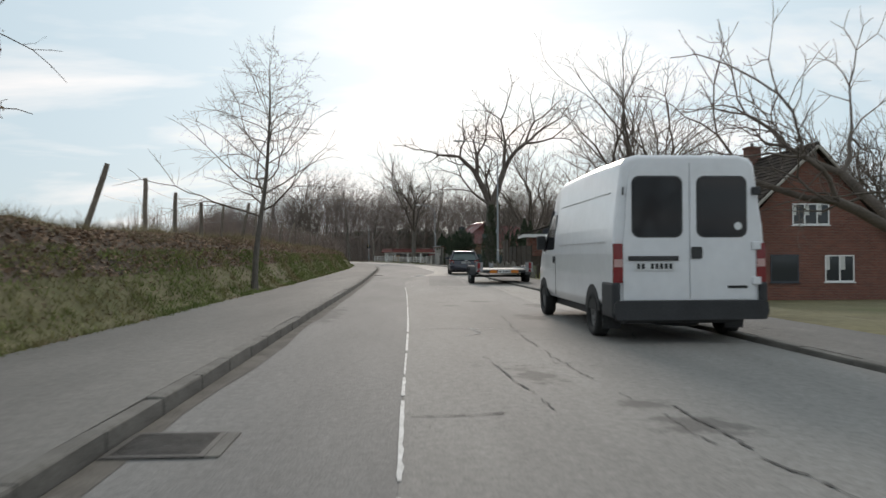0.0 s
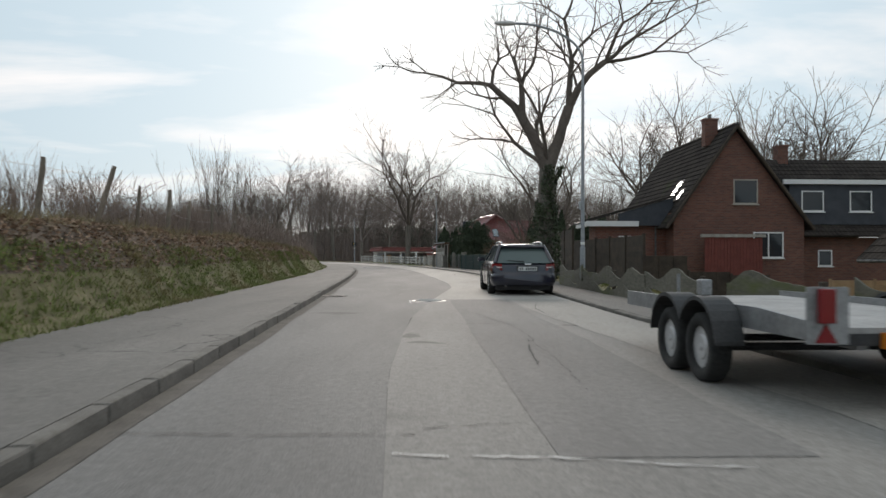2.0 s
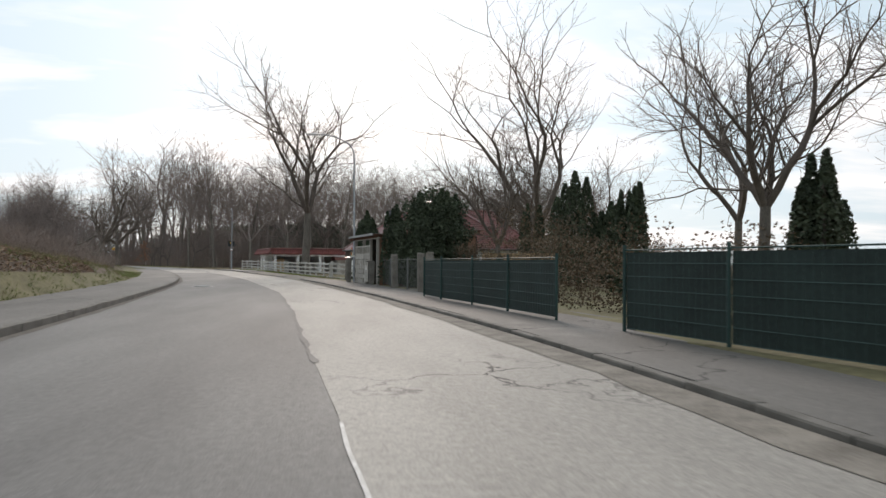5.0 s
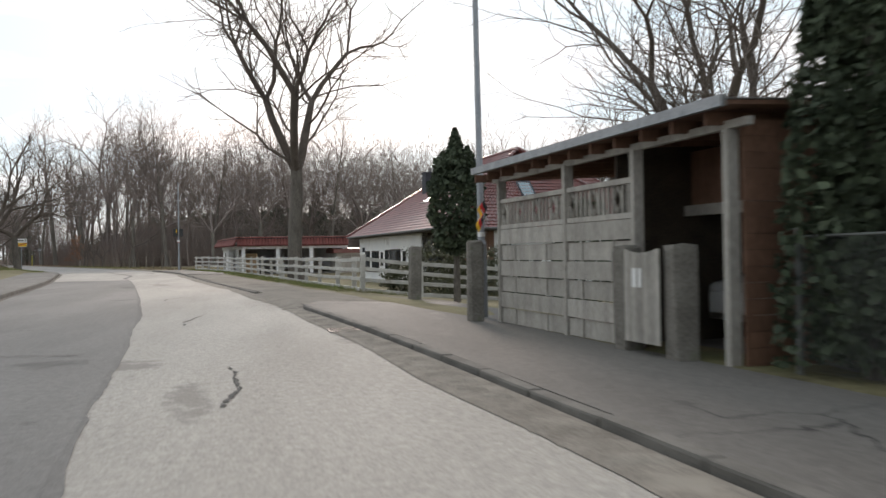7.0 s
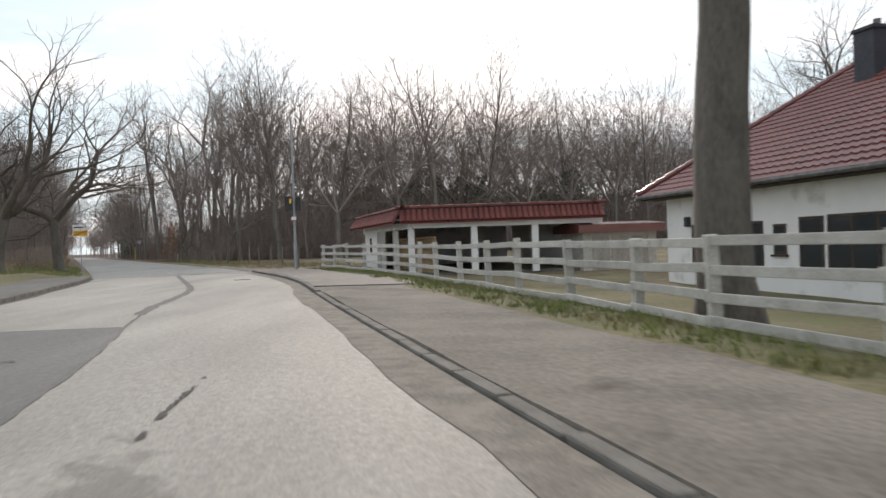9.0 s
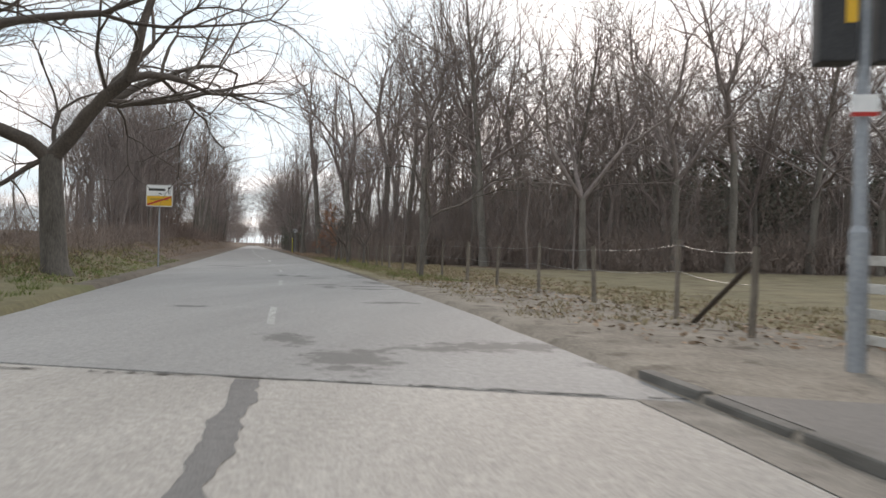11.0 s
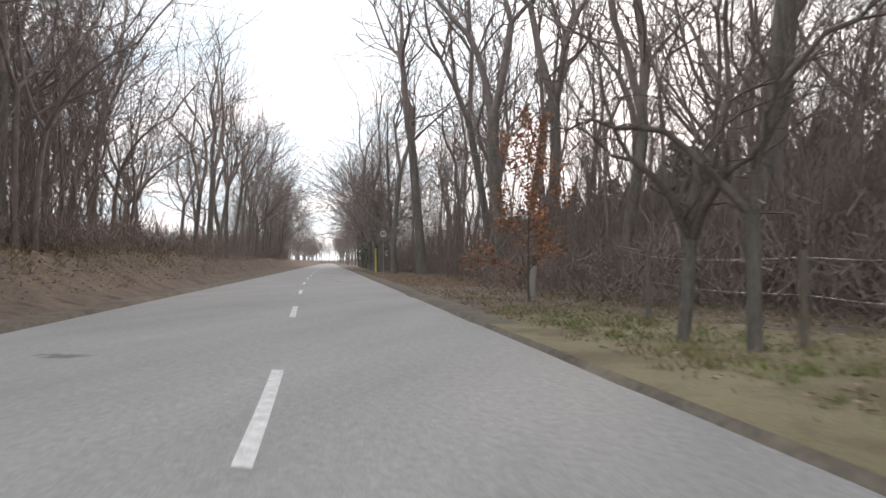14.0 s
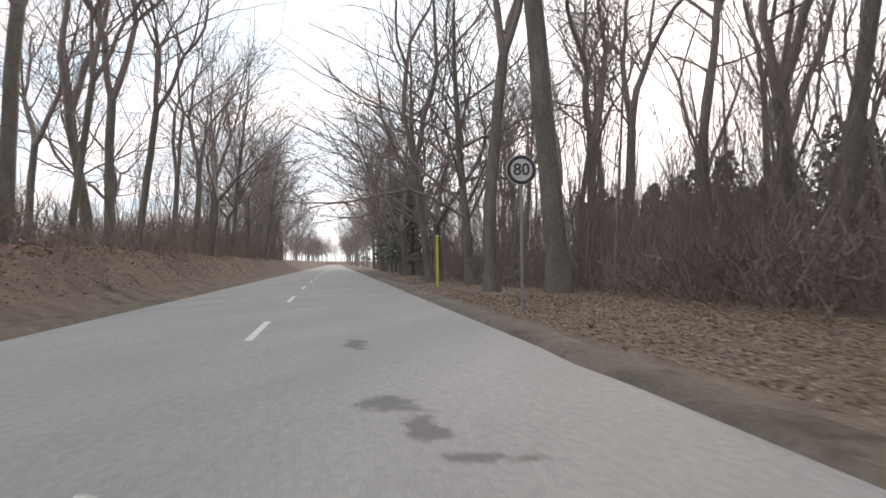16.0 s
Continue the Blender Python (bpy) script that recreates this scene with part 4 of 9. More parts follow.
kinds_low = [wood_kind(t) for t in WOOD]
kinds_bole = [wood_kind(t) for t in BOLE]
kinds_arch = [wood_kind(t) for t in ARCH]
rw = random.Random(31)
rr_left = random.Random(37)
edge_places = []  # x, y, kinds, scale
for x, y, s in ((-49.3, 241.6, 1.25), (-51.6, 241.0, 0.85), (-57.0, 251.2, 0.9), (-49.0, 253.0, 0.85), (-50.2, 279.0, 1.1), (-40.1, 224.5, 0.8), (-37.5, 232.0, 1.3), (-40.5, 241.0, 1.1), (-44.0, 248.0, 1.0)):
    edge_places.append((x, y, kinds_bole, s))
for y, o in ((248.5, 3.6), (254.0, 3.0), (260.5, 3.4), (267.0, 2.6), (275.0, 3.2), (284.0, 3.0), (295.0, 3.2)):  # right of the road, close by
    edge_places.append((road_side(y, o), y, kinds_arch, rw.uniform(0.95, 1.12)))
for y in frange(206, 240, 8.0):
    edge_places.append((road_side(y, rw.uniform(6, 10)), y, kinds_bole, rw.uniform(0.9, 1.1)))
for y in frange(302, 330, 6):
    edge_places.append((road_side(y, rw.uniform(3.0, 6.0)), y, kinds_low, rw.uniform(0.85, 1.05)))
for y in frange(206, 320, 9.0):
    edge_places.append((road_side(y, rw.uniform(13, 19)), y, kinds_bole, rw.uniform(0.85, 1.05)))
for x in frange(-25, 60, 5.6):  # edge of the wood behind the meadow
    edge_places.append((x + rw.uniform(-1.2, 1.2), wood_front(x) + rw.uniform(-0.5, 2.5), kinds_low, rw.uniform(0.95, 1.15)))
for x in frange(-20, 40, 7.0):
    edge_places.append((x + rw.uniform(-1.5, 1.5), wood_front(x) + rw.uniform(5, 9), kinds_low, rw.uniform(0.95, 1.12)))
for y in frange(194, 216, 3.8):  # left of the road, on its bank
    edge_places.append((road_side(y + rw.uniform(-1, 1), -rw.uniform(3.8, 8.5)), y, kinds_low, rw.uniform(0.66, 0.82)))
for y, q in ((226.0, 0.66), (231.5, 0.7), (235.9, 0.5), (237.8, 0.74), (239.7, 0.62), (243.3, 0.64), (250.0, 0.66), (255.5, 0.6)):
    edge_places.append((XL(y) - 4.3, y, kinds_bole, q))
for y in (219.0, 224.5, 229.0, 241.5, 247.0, 253.0):
    edge_places.append((road_side(y, -rr_left.uniform(6.5, 9.5)), y, kinds_low, rr_left.uniform(0.62, 0.78)))
for y in frange(260, 330, 4.4):
    edge_places.append((road_side(y + rw.uniform(-1.2, 1.2), -rw.uniform(3.2, 6.5)), y, kinds_low, rw.uniform(0.68, 0.88)))
used = set()
for i, (x, y, kinds, s) in enumerate(edge_places):
    w = kinds[i % len(kinds)]
    near = XL(y) - 9 < x < XR(y) + 9
    tilt = rw.uniform(-3, 3) if not near else (-rw.uniform(0, 2.5) if x > XR(y) else rw.uniform(0, 4))
    spin = rw.uniform(-0.7, 0.7) if kinds is kinds_arch else rw.uniform(0, 6.28)
    m = Matrix.Translation((x, y, ground_z(x, y))) @ Matrix.Rotation(radians(tilt), 4, "Y") @ Matrix.Rotation(spin, 4, "Z")
    c = w if w.name not in used else copy_thing(w, m)
    used.add(w.name)
    c.matrix_basis = m
    c.scale = (s, s, s * rw.uniform(0.94, 1.06))

# the deep wood behind
deep = []
rd = random.Random(77)


def deep_tree(x, y, s, kinds=(0, 1, 2, 3)):
    deep.append((rd.choice(kinds), x, y, ground_z(x, y) if y < 230 else 0.0, rd.uniform(0, 6.28), s))


for row in range(7):  # right, behind the meadow
    for k in range(18):
        x = -26 + k * 6.0 + rd.uniform(-2.6, 2.6)
        y = wood_front(x) + 9 + row * 7.0 + rd.uniform(-2.6, 2.6)
        if x > XR(y) + 14:
            deep_tree(x, y, rd.uniform(0.95, 1.2))
for i in range(46):  # along the road, further on
    y = rd.uniform(232, 330)
    deep_tree(road_side(y, rd.uniform(14, 60)), y, rd.uniform(0.85, 1.05), (6, 7, 8))
for i in range(60):
    y = rd.uniform(325, 640)
    deep_tree(road_side(y, rd.uniform(2.5, 10)), y, rd.uniform(0.7, 1.0))
    y = rd.uniform(325, 640)
    deep_tree(road_side(y, -rd.uniform(2.5, 10)), y, rd.uniform(0.5, 0.8))
for i in range(30):  # left of the road where it enters the wood
    y = rd.uniform(193, 216)
    deep_tree(road_side(y, -rd.uniform(4, 13)), y, rd.uniform(0.55, 0.76))
for i in range(70):
    y = rd.uniform(172, 212)
    o = rd.uniform(5, 50)
    deep_tree(road_side(y, -o), y, rd.uniform(0.3, 0.5) * (1.4 if o < 14 and y > 194 else 0.8), (4, 5))
for i in range(26):
    y = rd.uniform(262, 330)
    deep_tree(road_side(y, -rd.uniform(4, 9)), y, rd.uniform(0.45, 0.7), (0, 2, 4, 5))
for i in range(46):  # the wood closing the end of the road
    deep_tree(-262 + rd.uniform(-40, 40), rd.uniform(655, 690), rd.uniform(0.8, 1.1))
for i in range(130):  # bushy edge of the wood
    x = rd.uniform(-28, 85)
    y = wood_front(x) + rd.uniform(1, 22)
    if x > XR(y) + 8:
        deep_tree(x, y, rd.uniform(0.4, 0.8), (4, 5))
for i in range(40):
    y = rd.uniform(203, 250)
    deep_tree(road_side(y, rd.uniform(8, 24)), y, rd.uniform(0.3, 0.55), (4, 5))
for i in range(34):  # unseen trees added behind the start of the road, to darken reflections
    y = rd.uniform(-75, -16)
    x = XR(y) + rd.uniform(4, 30) if i % 2 else XL(y) - rd.uniform(5, 30)
    deep_tree(x, y, rd.uniform(0.5, 0.9), (0, 2, 4, 5, 4, 5))
V, F = baked(FAR + BUSHY + FARBOLE, deep)
np_mesh("deep_wood", V, F, M_TWIG_HAZY, "deep bare winter wood behind the roadside trees, plus unseen trees added behind the start", "wood")
# thin poles standing close between the trees
S = []
for i in range(240):
    x = rd.uniform(-28, 80)
    y = wood_front(x) + rd.uniform(1, 40)
    if i % 4 == 0:
        y = rd.uniform(202, 300)
        x = road_side(y, rd.uniform(7, 40))
    if i % 9 == 0:
        y = rd.uniform(188, 214)
        x = road_side(y, -rd.uniform(4, 14))
    if XL(y) - 3 < x < XR(y) + 3:
        continue
    p = np.array((x, y, ground_z(x, y) - 0.2))
    h = rd.uniform(7, 15)
    r = rd.uniform(0.05, 0.12)
    for k in range(3):
        q = p + (rd.uniform(-0.35, 0.35), rd.uniform(-0.35, 0.35), h / 3)
        S.append((*p, *q, r * (1 - k / 3.2), r * (1 - (k + 1) / 3.2)))
        p = q
        for j in range(2):
            S.append((*p, *(p + (rd.uniform(-1.6, 1.6), rd.uniform(-1.6, 1.6), rd.uniform(1.0, 2.6))), 0.03, 0.015))
V, F = frusta(S)
np_mesh("wood_poles", V, F, M_TWIG_HAZY, "close thin bare stems inside the wood", "saplings")
# ---- vehicles ----
M_WHITE_PAINT = surface("white_van_paint", (0.66, 0.67, 0.69), (0.73, 0.74, 0.76), scale=1.0, fine=6, rough=0.3, bump=0.0, coat=0.6, spot=(0.58, 0.58, 0.57), spot_scale=0.8, spot_at=0.66)
M_BLUE_PAINT = surface("dark_blue_paint", (0.005, 0.006, 0.016), (0.009, 0.01, 0.026), scale=2, fine=20, rough=0.22, bump=0.0, coat=0.7)
M_TYRE = surface("tyre_rubber", (0.012, 0.012, 0.012), (0.03, 0.029, 0.028), scale=5, fine=40, rough=0.9, bump=0.3)
M_ALLOY = surface("alloy_wheel", (0.45, 0.45, 0.46), (0.6, 0.6, 0.6), scale=5, fine=30, rough=0.4, metal=0.4, bump=0.0)
M_STEELRIM = surface("steel_rim", (0.06, 0.06, 0.06), (0.2, 0.2, 0.2), scale=5, fine=30, rough=0.6, metal=0.4, bump=0.1)
M_BLACK_PLASTIC = surface("black_plastic", (0.02, 0.02, 0.021), (0.045, 0.045, 0.046), scale=3, fine=40, rough=0.65, bump=0.1)
M_GREY_PLASTIC = surface("dark_grey_bumper", (0.017, 0.018, 0.02), (0.032, 0.033, 0.036), scale=3, fine=40, rough=0.6, bump=0.1)
M_GLASS = glass_dark("dark_glass", (0.012, 0.012, 0.014))
M_GLASS_CAR = glass_dark("car_glass", (0.085, 0.115, 0.112))
M_RED_LENS = plain("red_lens", (0.2, 0.01, 0.014), rough=0.2, coat=0.4)
M_AMBER = plain("amber_lens", (0.55, 0.16, 0.01), rough=0.3)
M_CHROME = plain("chrome_trim", (0.6, 0.6, 0.6), rough=0.15, metal=1.0)
M_PLATE = plain("plate_white", (0.65, 0.66, 0.66), rough=0.5)
M_INK_SHADE = plain("black_ink_and_shade", (0.015, 0.015, 0.015), rough=0.7)
M_GALV = surface("galvanised", (0.2, 0.205, 0.21), (0.34, 0.345, 0.35), scale=4, fine=30, rough=0.45, metal=0.6, bump=0.05)
M_DECK = surface("plywood_deck", (0.24, 0.235, 0.23), (0.4, 0.395, 0.385), scale=2, fine=20, rough=0.6, bump=0.1, spot=(0.22, 0.21, 0.2), spot_scale=1.5, spot_at=0.6)


def rr_outline(cx, cz, w, h, r, n=5):
    pts = []
    for sx, sz, a0 in ((1, 1, 0), (-1, 1, 90), (-1, -1, 180), (1, -1, 270)):
        for k in range(n + 1):
            a = radians(a0 + 90 * k / n)
            pts.append((cx + sx * (w / 2 - r) + r * math.cos(a), cz + sz * (h / 2 - r) + r * math.sin(a)))
    return pts


def rrect(name, cx, cz, w, h, r, y0, y1, mat, parent, label=""):
    """A rounded plate facing along y."""
    return part(name, prism(bmesh.new(), rr_outline(cx, cz, w, h, r), y0, y1, "y"), mat, parent, label)


def loft(sections, close=True):
    """Sections: lists of the same number of points."""
    bm = bmesh.new()
    rings = [[bm.verts.new(p) for p in s] for s in sections]
    n = len(rings[0])
    for a, b in zip(rings, rings[1:]):
        for i in range(n):
            j = (i + 1) % n
            bm.faces.new((a[i], a[j], b[j], b[i]))
    if close:
        bm.faces.new(rings[0][::-1])
        bm.faces.new(rings[-1])
    return bm


def wheel(parent, x, y, r, w, rim_mat, spokes=0, side=-1):
    root = thing("wheel", pose(x, y, r), "", "")
    root.parent = parent
    bm = bmesh.new()
    prof = [(0.62, -0.46), (0.9, -0.5), (0.985, -0.38), (1.0, -0.15), (1.0, 0.15), (0.985, 0.38), (0.9, 0.5), (0.62, 0.46)]
    n = 28
    rings = [[bm.verts.new((q * w, r * p * math.cos(2 * math.pi * k / n), r * p * math.sin(2 * math.pi * k / n))) for p, q in prof] for k in range(n)]
    for k in range(n):
        a, b = rings[k], rings[(k + 1) % n]
        for i in range(len(prof)):
            j = (i + 1) % len(prof)
            bm.faces.new((a[i], a[j], b[j], b[i]))
    part("tyre", bm, M_TYRE, root, smooth=True)
    bm = bmesh.new()
    cyl(bm, (side * w * 0.25, 0, 0), (side * w * 0.30, 0, 0), r * 0.63, n=28)
    cyl(bm, (side * w * 0.2, 0, 0), (side * w * 0.44, 0, 0), r * 0.13, r * 0.1, n=14)
    if not spokes:
        cyl(bm, (side * w * 0.25, 0, 0), (side * w * 0.38, 0, 0), r * 0.4, r * 0.33, n=20)
    part("rim", bm, M_BLACK_PLASTIC if spokes else rim_mat, root)
    if spokes:
        bm = bmesh.new()
        for k in range(spokes):
            a = 2 * math.pi * k / spokes
            box(bm, -w * 0.06, w * 0.06, -r * 0.1, r * 0.1, r * 0.08, r * 0.6, bevel=0.006, m=Matrix.Translation((side * w * 0.37, 0, 0)) @ Matrix.Rotation(a, 4, "X"))
        ring = [bm.verts.new((side * w * 0.4, r * q * math.cos(2 * math.pi * k / 28), r * q * math.sin(2 * math.pi * k / 28))) for k in range(28) for q in (0.56, 0.635)]
        for k in range(28):
            j = (k + 1) % 28
            bm.faces.new((ring[2 * k], ring[2 * k + 1], ring[2 * j + 1], ring[2 * j]))
        part("spokes", bm, rim_mat, root)
    return root


def plate(parent, cx, cz, y, w=0.5, h=0.11, n=7):
    p = rrect("number_plate", cx, cz, w, h, 0.012, y - 0.012, y, M_PLATE, parent, "white plate with dark bars")
    for k in range(n):
        if k == 2:
            continue
        x = cx - w * 0.40 + w * 0.8 * k / (n - 1)
        rrect("bar", x, cz, w * 0.075, h * 0.62, 0.004, y - 0.016, y - 0.012, M_INK_SHADE, p)
    return p


def van(m):
    v = thing("van", m, "white high-roof panel van with dark rear windows parked on the road", "van")
    secs = []
    for y, zr, wr, wb, z0 in ((0.0, 2.38, 0.80, 0.985, 0.42), (0.05, 2.42, 0.83, 1.0, 0.40), (1.5, 2.45, 0.84, 1.0, 0.38), (3.6, 2.44, 0.83, 1.0, 0.38), (4.15, 2.36, 0.80, 1.0, 0.38), (4.75, 1.72, 0.82, 0.99, 0.38), (5.1, 1.3, 0.86, 0.97, 0.38), (5.45, 1.08, 0.84, 0.93, 0.36), (5.6, 0.85, 0.80, 0.86, 0.36)):
        zw = min(1.15, zr - 0.2)
        half = [(wb * 0.93, z0), (wb, z0 + 0.14), (wb, zw), (wb - 0.03, min(zw + 0.35, zr - 0.14)), (wr + 0.04, zr - 0.12), (wr - 0.02, zr - 0.04), (wr - 0.16, zr)]
        secs.append([(-x, y, z) for x, z in half] + [(x, y, z) for x, z in half[::-1]])
    body = part("body", loft(secs), M_WHITE_PAINT, v, smooth=False)
    bv = body.modifiers.new("bevel", "BEVEL"); bv.width, bv.segments, bv.limit_method, bv.angle_limit = 0.03, 2, "ANGLE", radians(25)
    for s in (-1, 1):
        d = part("rear_door", prism(bmesh.new(), [(s * 0.008, 0.56), (s * 0.86, 0.56), (s * 0.865, 1.2), (s * 0.80, 2.05), (s * 0.76, 2.24), (s * 0.66, 2.30), (s * 0.008, 2.31)], -0.02, 0.03, "y"), M_WHITE_PAINT, v)
        rrect("window", s * 0.42, 1.75, 0.62, 0.75, 0.09, -0.026, -0.01, M_GLASS, d, "dark rear pane with black seal")
        rrect("seal", s * 0.42, 1.75, 0.66, 0.79, 0.10, -0.023, -0.005, M_BLACK_PLASTIC, d)
        for z in (0.8, 1.25, 1.95):
            boxed("hinge", (s * 0.84 - 0.03, s * 0.84 + 0.05 * s + 0.03, -0.05, -0.015, z - 0.05, z + 0.05), M_WHITE_PAINT if z < 1.5 else M_GREY_PLASTIC, d, bevel=0.01)
        lamp = part("tail_light", prism(bmesh.new(), [(s * 0.865, 0.78), (s * 0.99, 0.78), (s * 0.985, 1.28), (s * 0.87, 1.28)], -0.03, 0.16, "y"), M_RED_LENS, v, "red tail light with paler middle field")
        boxed("reverse_lens", (min(s * 0.875, s * 0.98), max(s * 0.875, s * 0.98), -0.034, -0.028, 0.98, 1.08), plain("clear_lens", (0.5, 0.32, 0.3), rough=0.2), lamp)
    rrect("handle_plate", 0.09, 1.16, 0.14, 0.15, 0.015, -0.035, -0.018, M_BLACK_PLASTIC, v, "black door handle")
    boxed("plate_light_bar", (-0.80, -0.15, -0.05, -0.018, 1.06, 1.12), M_BLACK_PLASTIC, v, "black number plate lamp bar", bevel=0.01)
    plate(v, -0.46, 0.99, -0.022, 0.52, 0.11, 8)
    rrect("badge", 0.62, 0.72, 0.26, 0.035, 0.01, -0.026, -0.018, M_INK_SHADE, v, "plain dark badge strip")
    rrect("round_sticker", 0.63, 1.50, 0.10, 0.10, 0.05, -0.03, -0.025, M_PLATE, v, "small round pale sticker on the pane")
    bump = part("bumper", loft([[(x, y, z) for x, z in ((-0.96, 0.31), (0.96, 0.31), (1.0, 0.40), (0.99, 0.52), (0.95, 0.55), (-0.95, 0.55), (-0.99, 0.52), (-1.0, 0.40))] for y in (-0.10, 0.0)]), M_GREY_PLASTIC, v, "dark grey plastic rear bumper")
    for s in (-1, 1):
        boxed("bumper_corner", (min(s * 0.9, s * 1.01), max(s * 0.9, s * 1.01), -0.05, 0.5, 0.33, 0.79), M_GREY_PLASTIC, bump, bevel=0.04)
    boxed("underbody", (-0.8, 0.8, 0.2, 5.2, 0.24, 0.42), M_BLACK_PLASTIC, v, "dark underbody")
    part("spare_wheel", cyl(bmesh.new(), (0.0, 0.55, 0.20), (0.0, 0.55, 0.36), 0.31, n=20), M_TYRE, v)
    for y in (1.0, 4.70):
        for s in (-1, 1):
            wheel(v, s * 0.915, y, 0.325, 0.20, M_STEELRIM, 0, s)
    for s in (-1, 1):
        # no hole in the body: solid black plates paint the shade round the wheels
        part("wheel_arch", prism(bmesh.new(), [(1.0 + 0.40 * math.cos(radians(a)), max(0.38, 0.33 + 0.40 * math.sin(radians(a)))) for a in range(0, 181, 15)], s * 0.93, s * 1.006, "x"), M_INK_SHADE, v, "flat black plate painted as the shaded wheel opening")
        part("wheel_arch", prism(bmesh.new(), [(4.70 + 0.39 * math.cos(radians(a)), max(0.38, 0.33 + 0.39 * math.sin(radians(a)))) for a in range(0, 181, 15)], s * 0.93, s * 1.003, "x"), M_INK_SHADE, v, "flat black plate painted as the shaded wheel opening")
        boxed("rub_strip", (min(s * 0.995, s * 1.006), max(s * 0.995, s * 1.006), 1.5, 4.2, 0.88, 0.90), M_WHITE_PAINT, v)
        boxed("door_seam", (min(s * 0.995, s * 1.003), max(s * 0.995, s * 1.003), 3.55, 3.565, 0.45, 1.15), M_INK_SHADE, v)
        wm = bmesh.new()
        rim = [(3.72, 1.24), (4.50, 1.24), (4.36, 1.50), (4.06, 1.86), (3.76, 1.86)]
        far = [wm.verts.new((s * ((1.0 - 0.03 * (z - 1.15) / 0.35 if z < 1.5 else 0.97 - 0.1 * (z - 1.5) / 0.8) + 0.008), y, z)) for y, z in rim]
        inn = [wm.verts.new((p.co.x - s * 0.05, p.co.y, p.co.z)) for p in far]
        wm.faces.new(far)
        wm.faces.new(inn[::-1])
        for i in range(5):
            wm.faces.new((far[i], inn[i], inn[(i + 1) % 5], far[(i + 1) % 5]))
        part("side_window", wm, M_GLASS, v, "dark cab side window")
        for z, x in ((1.30, 0.99), (1.95, 0.92)):
            boxed("side_crease", (min(s * (x - 0.02), s * (x + 0.012)), max(s * (x - 0.02), s * (x + 0.012)), 0.35, 3.3, z, z + 0.018), M_WHITE_PAINT, v)
        part("front_pillar", cyl(bmesh.new(), (s * 0.985, 4.62, 1.22), (s * 0.9, 4.12, 1.95), 0.03, n=6), M_BLACK_PLASTIC, v)
        boxed("door_mirror", (min(s * 1.0, s * 1.17), max(s * 1.0, s * 1.17), 4.42, 4.52, 1.24, 1.50), M_BLACK_PLASTIC, v, "black door mirror", bevel=0.03)
        boxed("door_handle", (min(s * 1.0, s * 1.02), max(s * 1.0, s * 1.02), 3.62, 3.74, 1.0, 1.12), M_BLACK_PLASTIC, v, bevel=0.008)
        boxed("mud_flap", (min(s * 0.72, s * 0.97), max(s * 0.72, s * 0.97), 0.58, 0.6, 0.14, 0.40), M_BLACK_PLASTIC, v)
    part("exhaust", cyl(bmesh.new(), (-0.7, 0.3, 0.28), (-0.7, 2.2, 0.3), 0.035, n=8), M_STEELRIM, v)
    boxed("roof_seam", (-0.84, -0.825, 0.1, 4.0, 2.33, 2.345), M_WHITE_PAINT, v)
    return v


van(pose(4.03, 7.92, 0.0, 0, 0, 1.4))


